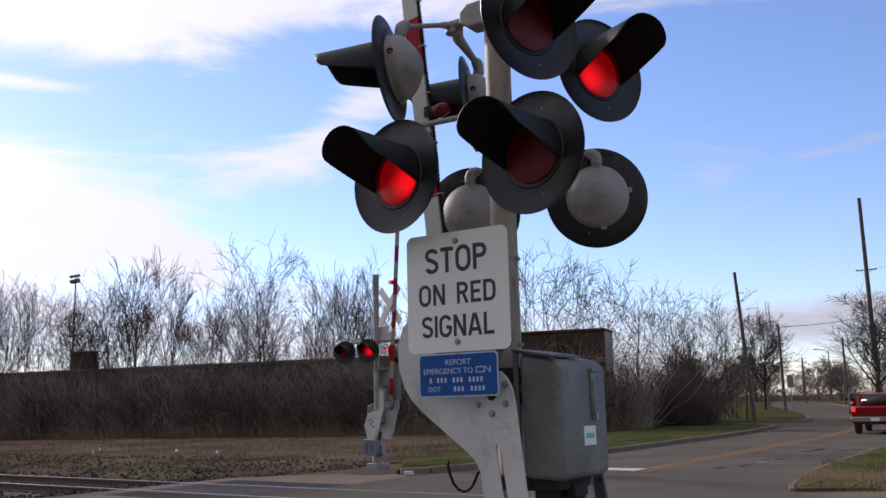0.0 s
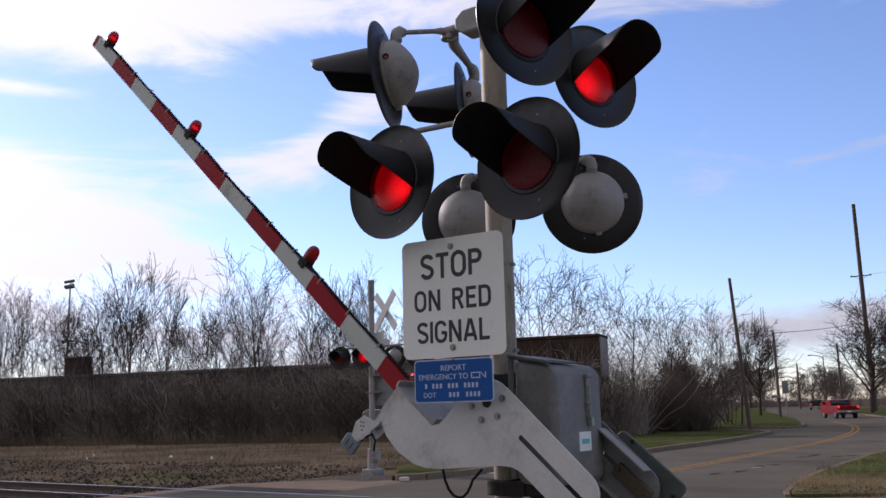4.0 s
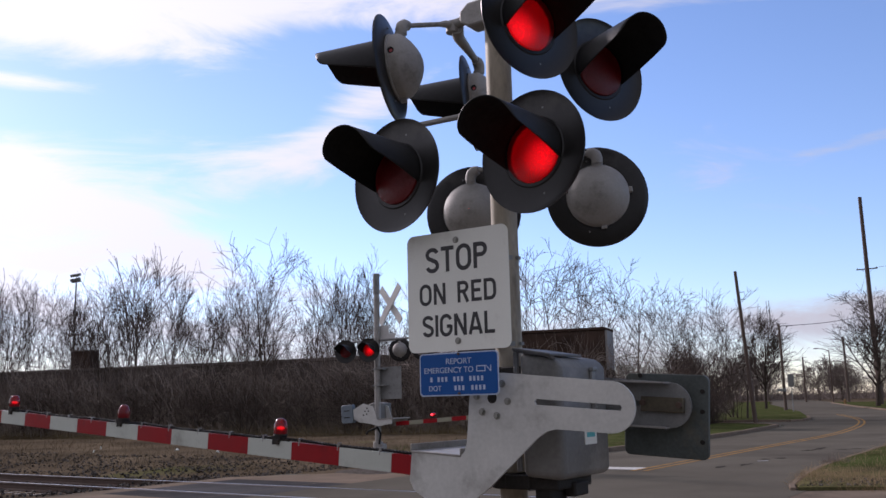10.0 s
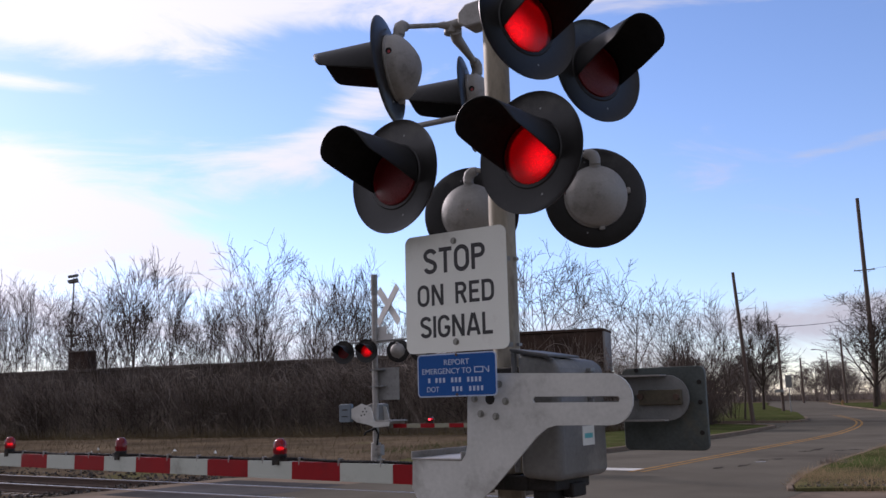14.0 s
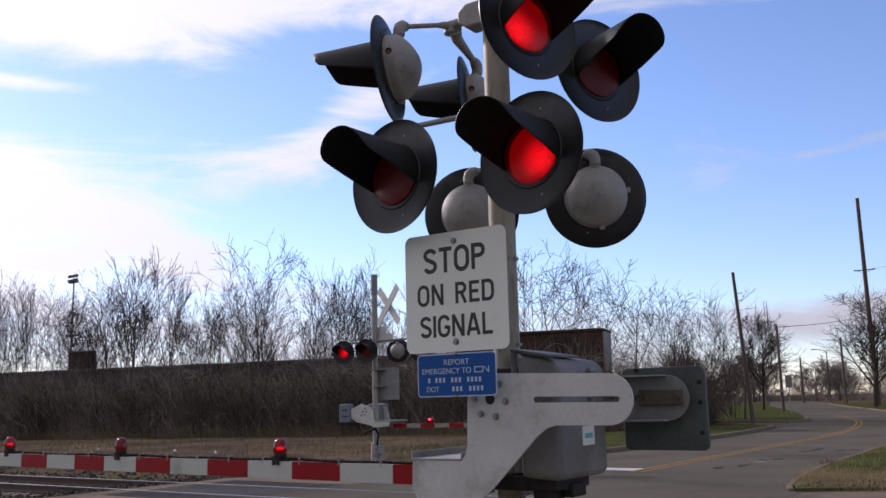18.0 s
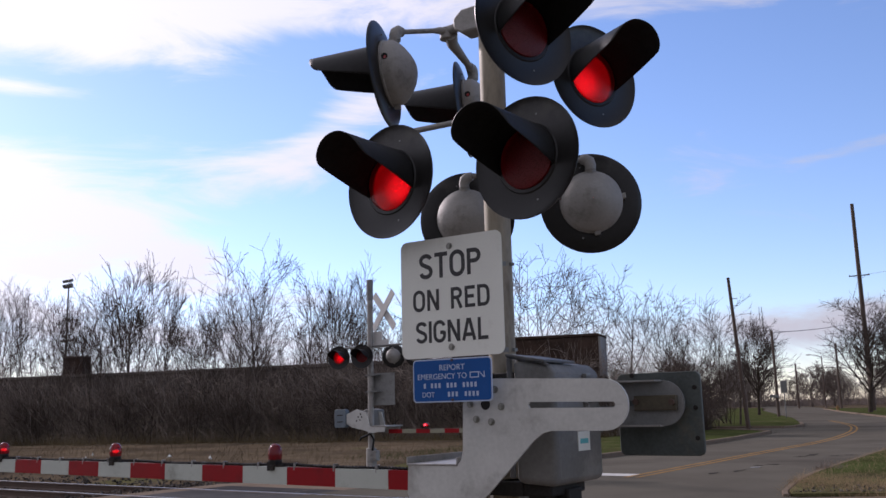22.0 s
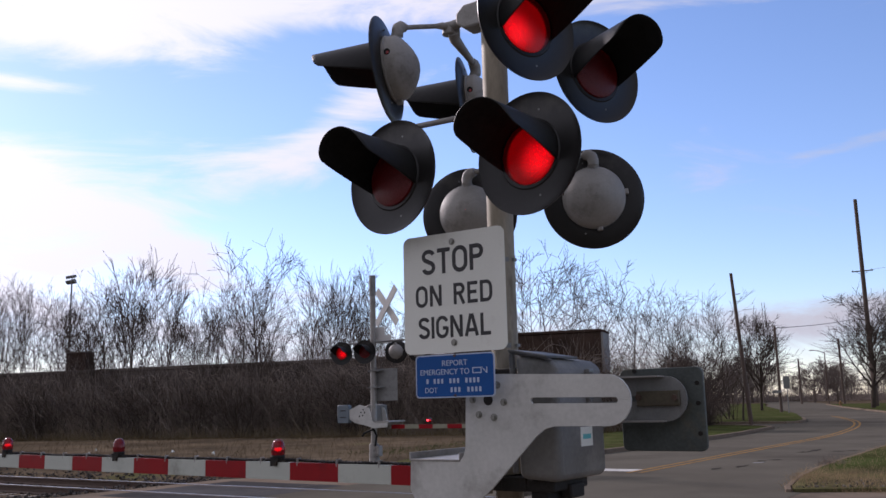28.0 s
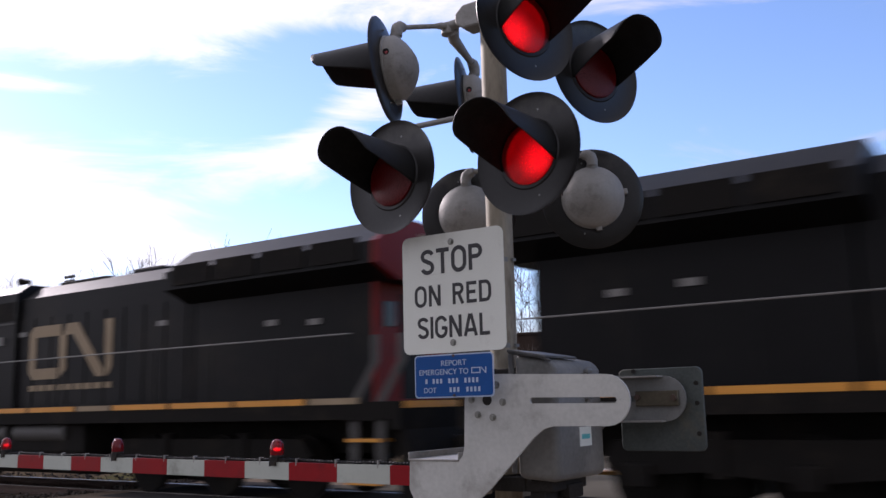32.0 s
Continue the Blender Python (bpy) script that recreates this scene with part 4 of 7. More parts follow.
def gate_arm():
    gate = empty("crossing_gate", Matrix.Translation(PIVOT), "red and white striped crossing gate arm with red lamps and counterweights", "crossing gate")
    slot_plate(gate, -0.35, M_WHITEMETAL, "scuffed white enamelled side plate")
    slot_plate(gate, 0.35, M_GALV, "grey side plate")
    for x, z in [(0.088 * math.cos(radians(a)), 0.088 * math.sin(radians(a))) for a in (-8, 52, 112, 178, 232, 290)]:
        part("hub_bolt", G().cyl((x, -0.370, z), (x, -0.356, z), 0.011, 0.010, 6).cyl((x, -0.360, z), (x, -0.355, z), 0.018, 0.018, 16), M_BOLT, gate)
    # dark disc in place of the open hub hole, its shade put into colour
    part("hub_hole_disc", G().cyl((0.0, -0.3575, 0.0), (0.0, -0.340, 0.0), 0.026, 0.026, 20), M_DARKIRON, gate)
    part("shaft", G().cyl((0, -0.35, 0), (0, 0.35, 0), 0.03, 0.03, 16), M_DARKIRON, gate)
    # cross channel that carries the arm
    part("arm_channel", G().box(-0.478, -0.17, -0.36, 0.36, -0.292, -0.282).box(-0.478, -0.470, -0.36, 0.36, -0.292, -0.250).box(-0.178, -0.17, -0.36, 0.36, -0.292, -0.250), M_ALU, gate, "grey folded channel", bevel=0.003)
    part("arm_socket", G().box(-0.46, -0.2, -0.11, -0.01, -0.475, -0.30), M_ALU, gate, bevel=0.006)
    # striped arm in lengths of tape, leaning slightly outwards
    swing = pose(-0.661, -0.06, -0.392, 0, 0, -3.4)
    beam = part("arm_beam", G().box(-4.68, 0.15, -0.018, 0.018, -0.050, 0.050), M_ALU, gate, "hollow aluminium beam", at=swing, bevel=0.004)
    x = 0.15
    red = True
    first = True
    while x > -4.68:
        ln = 0.31 if first else STRIPE
        x1 = max(-4.68, x - ln)
        part("stripe", G().box(x1 + 0.001, x - 0.001, -0.0195, 0.0195, -0.0515, 0.0515), M_ARMRED if red else M_ARMWHITE, beam, "red reflective band" if red else "white reflective band", smooth=False)
        red, first = not red, False
        x = x1
    # cable along the top with straps
    random.seed(5)
    pts = [(-4.45 + 0.0076 * i, 0.0028 * math.cos(i * 1.9), 0.062 + 0.0028 * math.sin(i * 1.9) + 0.005 * math.sin(i * 0.045) * math.sin(i * 0.017)) for i in range(592)]
    part("cable", G().tube(pts, 0.0085, 6), M_RUBBER, beam, "black coiled cable")
    for i in range(13):
        xx = -0.25 - 0.33 * i
        part("strap", G().box(xx - 0.004, xx + 0.004, -0.0205, -0.010, 0.035, 0.078).box(xx - 0.004, xx + 0.004, -0.012, 0.012, 0.072, 0.078), M_ALU, beam, smooth=False)
    for i, xx in enumerate((-1.10, -2.82, -4.46)):
        g = G().box(-0.030, 0.030, -0.028, 0.028, 0.052, 0.084).box(-0.052, -0.030, -0.020, 0.020, 0.026, 0.080).box(0.028, 0.050, -0.016, 0.016, 0.034, 0.074)
        g.box(-0.018, 0.018, -0.034, -0.020, 0.030, 0.060).cyl((0, 0, 0.082), (0, 0, 0.094), 0.043, 0.041, 18).cyl((0.05, 0, 0.058), (0.085, 0, 0.060), 0.012, 0.010, 8)
        lamp = part("arm_lamp", g, M_DARKIRON, gate, "small red lamp on a black bracket", smooth=False, at=swing @ pose(xx, 0, 0))
        part("lamp_lens", G().lathe([(0.040, 0.0), (0.042, 0.010), (0.043, 0.034), (0.040, 0.060), (0.032, 0.080), (0.019, 0.092), (0.001, 0.096)], 22, pose(0, 0, 0.094, -90, 0, 0)), M_ARMGLASS, lamp, "round red glass dome")
        bulb = part("bulb", G().lathe([(0.001, -0.012), (0.018, -0.009), (0.026, 0.0), (0.018, 0.009), (0.001, 0.012)], 16, pose(0, 0, 0, -90, 0, 0)), M_LITARM, lamp, "glowing bulb", at=pose(0, 0, 0.128))
        if i < 2:
            ARM_BULBS.append((bulb, 0.5 if i == 0 else 0.0))
    # counterweights on the tails
    part("counterweight", G().prism(rounded(0.447, 0.42, 0.032, 4), 0.40, 0.425, "y", pose(0.576, 0, -0.068)), M_CW, gate, "rusty grey-green iron plate", bevel=0.004)
    part("counterweight", G().box(0.475, 0.70, 0.315, 0.344, -0.050, 0.026), M_OLIVE, gate, "aged brass block", bevel=0.004)
    part("plate_flange", G().box(0.30, 0.62, 0.25, 0.344, 0.094, 0.102), M_ALU, gate, "bent upper lip of the grey plate", smooth=False)
    part("plate_flange", G().box(0.30, 0.62, 0.29, 0.344, -0.130, -0.122), M_ALU, gate, smooth=False)
    for xx, zz in ((0.49, -0.005), (0.68, -0.01)):
        part("counterweight_bolt", G().cyl((xx, 0.298, zz), (xx, 0.32, zz), 0.016, 0.016, 6), M_RAIL, gate)
    for xx, zz in ((0.77, 0.06), (0.77, -0.04), (0.77, -0.19), (0.44, 0.13)):
        part("counterweight_bolt", G().cyl((xx, 0.392, zz), (xx, 0.41, zz), 0.012, 0.012, 8), M_DARKIRON, gate)
    return gate


def gate_machine():
    top = empty("gate_machine", pose(STAND.x, STAND.y, 0), "grey weathered gate machine case beside the signal mast", "gate machine")
    # narrow upright case, deep along the road
    prof = [(0.15, 1.135), (0.365, 1.12), (0.377, 1.16), (0.374, 1.655), (0.360, 1.688), (0.325, 1.704), (0.15, 1.738)]
    case = part("case", G().prism(prof, -0.15, 0.38, "y"), M_MACHINE, top, "grey weathered moulded case", smooth=True, bevel=0.055)
    case.modifiers["worn_edge"].segments = 5
    part("lid_rim", G().prism([(0.125, 1.738), (0.125, 1.752), (0.30, 1.722), (0.36, 1.700), (0.355, 1.690), (0.295, 1.710)], -0.160, -0.138, "y"), M_LID, top, "dark rim round the front of the case", smooth=False, bevel=0.006)
    part("lid_rim", G().box(0.125, 0.150, -0.160, -0.138, 1.16, 1.738), M_LID, top, smooth=False, bevel=0.006)
    part("lid", G().prism([(0.125, 1.746), (0.125, 1.760), (0.34, 1.722), (0.34, 1.708)], -0.17, 0.17, "y"), M_LID, top, "dull flat lid", smooth=False, bevel=0.005)
    latch = part("latch", G().box(0.374, 0.390, 0.175, 0.215, 1.47, 1.66).box(0.374, 0.398, 0.180, 0.200, 1.44, 1.60).box(0.374, 0.400, 0.168, 0.222, 1.640, 1.660).box(0.374, 0.398, 0.165, 0.215, 1.505, 1.520), M_GALV, top, "dull steel hasp", bevel=0.004)
    part("padlock", G().box(0.380, 0.404, 0.182, 0.214, 1.400, 1.440).tube([(0.392, 0.187, 1.435), (0.392, 0.187, 1.462), (0.392, 0.209, 1.462), (0.392, 0.209, 1.435)], 0.004, 6), M_BOLT, latch, bevel=0.003)
    part("maker_plate", G().box(0.376, 0.3795, 0.085, 0.215, 1.278, 1.372), M_SIGNWHITE, top, "small white sticker", smooth=False)
    part("plate_print", G().box(0.3795, 0.3803, 0.105, 0.195, 1.313, 1.337), M_TEAL, top, "teal printed bar", smooth=False)
    for z in (1.07, 1.60):
        part("mounting_bracket", G().cyl((0, 0, z), (0, 0, z + 0.07), 0.10, 0.10, 20).box(0.02, 0.16, -0.1, 0.1, z, z + 0.07), M_DARKIRON, top, bevel=0.006)
    part("underframe", G().box(0.15, 0.31, -0.09, 0.28, 1.07, 1.13).box(0.17, 0.26, -0.07, 0.1, 1.0, 1.08).box(0.27, 0.33, 0.05, 0.2, 1.03, 1.1), M_DARKIRON, top, "dark oily bracket under the case", bevel=0.01)
    part("crank", G().cyl((0.30, 0.05, 0.55), (0.30, 0.05, 1.0), 0.05, 0.05, 14), M_DARKIRON, top)
    part("conduit", G().tube([(-0.284, -0.14, 1.205), (-0.284, -0.15, 1.195), (-0.272, -0.15, 1.145), (-0.250, -0.15, 1.098), (-0.222, -0.15, 1.070), (-0.190, -0.15, 1.060), (-0.162, -0.15, 1.068), (-0.138, -0.15, 1.088), (-0.118, -0.15, 1.12), (-0.105, -0.15, 1.15), (-0.06, -0.13, 1.20)], 0.0075, 8), M_RUBBER, top, "drooping black cable")
    return top


M_MACHINE = mat("grey_weathered_case_paint", (0.15, 0.148, 0.138), 0.65, 0.05, 0.28, 2.6, 40, 0.12, (0.27, 0.262, 0.24), 0.30, spec=0.2)
M_OLIVE = mat("aged_brass_weight", (0.085, 0.073, 0.048), 0.6, 0.3, 0.3, 12, 60, 0.15, (0.06, 0.05, 0.035), 0.3)
M_LID = mat("dull_grey_lid_paint", (0.11, 0.11, 0.108), 0.6, 0.1, 0.2, 8, 50, 0.1, (0.04, 0.038, 0.035), 0.3, spec=0.25)
M_TEAL = mat("teal_print", (0.10, 0.42, 0.45), 0.5, 0, 0.1, 20, 90, 0.02)

near_signal()
near_signs()
GATE = gate_arm()
gate_machine()


# ---- the far crossing signal ----
FAR = Vector((-14.15, 17.5, 0.0))
FAR_PIVOT = Vector((-14.05, 17.5, 1.30))


def far_signal():
    top = empty("crossing_signal", Matrix.Translation(FAR), "crossing signal seen from behind, white crossbuck and red flashing lamps", "crossing signal")
    part("mast", G().cyl((0, 0, 0.0), (0, 0, 4.7), 0.075, 0.07, 20), M_ALU, top, "painted aluminium mast")
    part("mast_cap", G().cyl((0, 0, 4.2), (0, 0, 4.72), 0.082, 0.08, 20), M_GALV, top, bevel=0.01)
    part("base", G().box(-0.2, 0.2, -0.18, 0.18, -0.05, 0.12).cyl((0, 0, 0.1), (0, 0, 0.6), 0.13, 0.12, 16), M_ALU, top, bevel=0.01)
    part("junction_box", G().box(0.10, 0.20, -0.08, 0.08, 0.30, 0.55), M_ALU, top, bevel=0.015)
    for x, d, flip in ((-0.80, (0.30, -0.95), True), (-0.06, (0.30, -0.95), False), (0.50, (-0.4, 0.92), False), (1.20, (-0.4, 0.92), True)):
        y = -0.25 if d[1] < 0 else 0.28
        lamp_body(top, facing(Vector((x, y, 2.81)), *d), 0.29, (1.2507, 0.153), flip)
    part("cross_arm", G().cyl((-0.82, 0, 3.06), (1.22, 0, 3.06), 0.025, 0.025, 10), M_GALV, top)
    # crossbuck boards, bare white backs
    for a in (45, -45):
        part("crossbuck_board", G().box(-0.62, 0.62, -0.012, 0.012, -0.095, 0.095, pose(0.31, 0.16, 3.93, 0, 0, -18) @ pose(0, 0.015 if a > 0 else -0.015, 0, 0, a, 0)), M_WHITEBACK, top, "white crossbuck board")
    part("track_plate", G().prism([(0.02, 3.02), (0.50, 3.02), (0.50, 3.22), (0.30, 3.22), (0.30, 3.42), (0.02, 3.42)], 0.09, 0.10, "y"), M_WHITEBACK, top, "white plate seen from behind", smooth=False)
    part("sign_back", G().box(-0.10, 0.66, 0.10, 0.106, 1.62, 2.40), M_GALV, top, "bare grey back of a sign", smooth=False)
    for z in (1.95, 2.35):
        part("sign_clamp", G().box(-0.1, 0.25, -0.09, 0.1, z - 0.015, z + 0.015), M_GALV, top, smooth=False)
    part("machine_case", G().prism([(-0.38, -0.15), (-0.36, 0.18), (-0.2, 0.24), (0.02, 0.22), (0.06, -0.22), (-0.16, -0.30)], -0.22, 0.22, "y", pose(-0.02, 0.3, 1.30)), M_MACHINE, top, "grey gate machine case", bevel=0.02)
    part("conduit", G().tube([(0.06, -0.08, 0.95), (-0.2, -0.14, 0.85), (-0.25, -0.14, 0.78)], 0.025, 8), M_RUBBER, top, "bent black conduit")
    part("conduit", G().tube([(0.10, -0.08, 0.55), (0.16, -0.1, 0.8), (0.06, -0.12, 0.97)], 0.025, 8), M_RUBBER, top)


M_WHITEBACK = mat("white_painted_aluminium_back", (0.50, 0.50, 0.485), 0.6, 0.0, 0.1, 5, 50, 0.04, (0.3, 0.3, 0.28), 0.2, spec=0.2)


def far_gate():
    gate = empty("crossing_gate", Matrix.Translation(FAR_PIVOT), "striped crossing gate arm at the far side of the tracks", "crossing gate")
    plate = [(0.10, -0.17), (0.55, -0.17), (0.55, -0.30), (0.14, -0.33), (-0.1, -0.26), (-0.44, -0.20), (-0.64, -0.1), (-0.62, 0.12), (-0.44, 0.18), (-0.3, 0.24), (0.0, 0.15)]
    for y in (-0.3, 0.3):
        part("side_plate", G().prism(plate, y - 0.008, y + 0.008, "y"), M_WHITEMETAL, gate, "white side plate", smooth=False)
    for x, z in ((-0.25, 0.05), (-0.18, 0.12), (-0.3, -0.04), (-0.2, -0.02), (-0.14, 0.05)):
        part("plate_hole", G().cyl((x, -0.312, z), (x, -0.305, z), 0.022, 0.022, 10), M_DARKIRON, gate)
    part("arm_channel", G().box(0.16, 0.62, -0.32, 0.32, -0.19, -0.16), M_ALU, gate)
    part("counterweight", G().prism(rounded(0.36, 0.44, 0.04, 3), -0.34, -0.22, "y", pose(-0.80, 0, 0.02)), M_CWBLUE, gate, "blue-grey counterweight", bevel=0.01)
    for z in (0.1, -0.06):
        part("counterweight_slot", G().box(-0.89, -0.71, -0.346, -0.338, z - 0.012, z + 0.012), M_DARKIRON, gate)
    beam = part("arm_beam", G().box(0.1, 5.05, -0.02, 0.02, -0.047, 0.047), M_ALU, gate, at=pose(0.2, 0, -0.30))
    x, red = 0.25, True
    while x < 5.05:
        x1 = min(5.05, x + STRIPE)
        part("stripe", G().box(x + 0.001, x1 - 0.001, -0.0215, 0.0215, -0.0485, 0.0485), M_ARMRED if red else M_ARMCREAM, beam, "red reflective band" if red else "pale reflective band", smooth=False)
        x, red = x1, not red
    for i, xx in enumerate((1.35, 3.0, 4.6)):
        lamp = part("arm_lamp", G().box(xx - 0.05, xx + 0.05, -0.03, 0.03, 0.052, 0.085), M_DARKIRON, beam)
        part("lamp_lens", G().lathe([(0.001, -0.052), (0.05, -0.05), (0.05, 0.05), (0.001, 0.052)], 14, pose(xx, 0, 0.14)), M_LENSPLAIN, lamp, "round red lens")
        part("filament", G().box(-0.03, 0.03, -0.055, 0.03, -0.02, 0.02), M_LITARM, lamp, "glowing element", at=pose(xx, 0, 0.14), smooth=False)
    return gate


M_ARMCREAM = mat("pale_aged_reflective_tape", (0.24, 0.235, 0.175), 0.55, 0, 0.12, 5, 90, 0.03, spec=0.15)
M_CWBLUE = mat("blue_grey_painted_iron", (0.115, 0.145, 0.17), 0.55, 0.2, 0.2, 6, 60, 0.1)
far_signal()
FAR_GATE = far_gate()


M_PALEBLOCK = mat("pale_broken_concrete", (0.42, 0.40, 0.37), 0.9, 0, 0.2, 6, 50, 0.3, (0.2, 0.18, 0.16), 0.3, spec=0.0)


def far_island():
    """Low soil island round the far mast, with stones."""
    random.seed(21)
    k = 26
    g = G()
    ring = [(-13.4 + 1.0 * math.cos(6.283 * i / k) * random.uniform(0.85, 1.1), 16.35 + 0.75 * math.sin(6.283 * i / k) * random.uniform(0.85, 1.1)) for i in range(k)]
    g.add([(x, y, -0.01) for x, y in ring] + [(-13.4 + (x + 13.4) * 0.6, 16.4 + (y - 16.4) * 0.6, 0.035) for x, y in ring] + [(-13.4, 16.4, 0.05)],
          [(i, (i + 1) % k, k + (i + 1) % k, k + i) for i in range(k)] + [(k + i, k + (i + 1) % k, 2 * k) for i in range(k)])
    structure("soil_island", g, M_BALLAST, "low mound of dark soil and stones at the signal's foot", "ground", True)
    part("white_block", G().box(-0.10, 0.10, -0.08, 0.08, 0, 0.09), M_PALEBLOCK, tagged(new("concrete_block"), "small pale concrete block lying by the kerb", "block"), bevel=0.02).parent.matrix_basis = pose(-12.0, 15.9, 0.0, 0, 0, 20)


far_island()


# ---- wall, brush, trees, poles ----
M_WALL = mat("soot_stained_concrete_wall", (0.112, 0.095, 0.084), 0.95, 0, 0.55, 0.35, 12, 0.5, (0.045, 0.039, 0.035), 0.45, spec=0.0)
M_ABUT = mat("rusty_brown_concrete", (0.055, 0.038, 0.030), 0.95, 0, 0.35, 0.8, 14, 0.4, (0.025, 0.02, 0.018), 0.4, spec=0.0)
M_PALEEND = mat("pale_concrete_end", (0.24, 0.235, 0.23), 0.9, 0, 0.2, 1.5, 20, 0.3, (0.15, 0.14, 0.13), 0.3)
M_BARK = mat("grey_brown_bark", (0.060, 0.049, 0.041), 0.95, 0, 0.35, 3, 40, 0.5, random_tint=0.3, spec=0.0)
M_TWIG = mat("bare_twigs", (0.070, 0.057, 0.049), 0.95, 0, 0.3, 2, 30, 0.0, random_tint=0.3, spec=0.0)
M_VINE = mat("dead_vines", (0.25, 0.210, 0.178), 0.95, 0, 0.6, 0.5, 20, 0.0, spec=0.0)
M_DARKBRUSH = mat("dark_brown_brush", (0.165, 0.136, 0.116), 0.95, 0, 0.5, 0.8, 20, 0.0, spec=0.0)
M_DRYGRASS = mat("dry_grass_blades", (0.135, 0.098, 0.056), 0.95, 0, 0.6, 0.3, 20, 0.0, (0.03, 0.022, 0.014), 0.44, spec=0.0)
M_TALLGRASS = mat("tall_straw_grass", (0.20, 0.155, 0.090), 0.95, 0, 0.55, 0.25, 20, 0.0, (0.04, 0.032, 0.018), 0.42, spec=0.0)
M_TUFT = mat("bleached_grass_tufts", (0.27, 0.195, 0.115), 0.95, 0, 0.4, 1.5, 20, 0.0, (0.09, 0.07, 0.04), 0.35, spec=0.0)
# distance haze is put into this paler bark colour
M_FARBARK = mat("haze_paled_bark", (0.15, 0.125, 0.11), 0.95, 0, 0.3, 0.5, 5, 0.0, random_tint=0.25, spec=0.0)
M_GREENGRASS = mat("green_grass_blades", (0.050, 0.066, 0.02), 0.95, 0, 0.4, 0.8, 20, 0.0, (0.13, 0.10, 0.045), 0.3, spec=0.0)
M_THICKET = mat("brown_thicket_stems", (0.078, 0.060, 0.051), 0.95, 0, 0.5, 0.8, 20, 0.0, spec=0.0)
M_PEBBLE = mat("strewn_verge_stones", (0.085, 0.078, 0.068), 0.9, 0, 0.5, 9, 60, 0.4, (0.05, 0.045, 0.04), 0.35, spec=0.0, island=0.7)
M_POLEWOOD = mat("creosoted_pole_wood", (0.085, 0.06, 0.047), 0.9, 0, 0.3, 3, 50, 0.3, streak=0.2)
M_WIRE = mat("overhead_wire", (0.05, 0.05, 0.05), 0.6, 0.3, 0.2, 3, 20, 0.0)


def wall_y(x):
    return 32.0 + (x + 56.5) * 0.2575


def make_wall():
    a = math.degrees(math.atan(0.2575))
    n = pose(-56.5, 32.0, 0, 0, 0, a)
    # wall in cast bays with joints and a coping
    wall = empty("retaining_wall", n, "long dark retaining wall overgrown with dead vines", "wall", "", "structure")
    random.seed(31)
    x = -32.0
    while x < 31.0:
        part("wall_bay", G().box(x + 0.015, x + 5.985, 0.0, 0.6, -0.4, 3.92), M_WALL, wall, smooth=False)
        part("coping", G().box(x + 0.01, x + 5.99, -0.10, 0.7, 3.924, 4.12), M_WALL, wall, "concrete coping", smooth=False, bevel=0.03)
        x += 6.0
    ab = empty("bridge_abutment", n @ pose(30.9, 0, 0), "blocky dark brown concrete abutment with a pale end face", "abutment", "", "structure")
    part("block", G().box(0.0, 7.75, -0.3, 1.9, -0.4, 4.85), M_ABUT, ab, smooth=False, bevel=0.04)
    part("cap", G().box(-0.05, 7.80, -0.38, 2.0, 4.854, 5.0), M_ABUT, ab, smooth=False, bevel=0.03)
    part("end_face", G().box(7.755, 7.85, -0.25, 1.5, 2.9, 4.84), M_PALEEND, ab, "pale weathered end", smooth=False)
    box = empty("relay_hut", pose(-67.5, 45, 0, 0, 0, 14), "dark boxy hut standing behind the wall", "hut")
    part("hut_wall", G().box(-1.0, 1.0, -0.5, 0.5, -0.1, 6.4), M_ABUT, box, smooth=False)
    part("roof", G().box(-1.08, 1.08, -0.6, 0.6, 6.404, 6.5), M_WALL, box, smooth=False)


make_wall()


def stems(count, place, height, radius, seg=4, lean=0.25, wild=0.12, sides=3):
    """Many thin wandering stems from the ground up, in one mesh."""
    g = G()
    for _ in range(count):
        x, y = place()
        h = height() if callable(height) else height
        p = Vector((x, y, -0.05))
        d = Vector((random.gauss(0, lean), random.gauss(0, lean), 1)).normalized()
        pts, rs = [p.copy()], [radius * random.uniform(0.6, 1.3)]
        for k in range(seg):
            d = (d + Vector((random.gauss(0, wild), random.gauss(0, wild), 0.05))).normalized()
            p = p + d * h / seg
            pts.append(p.copy())
            rs.append(rs[0] * (1 - 0.8 * (k + 1) / seg))
        g.tube(pts, rs, sides)
    return g


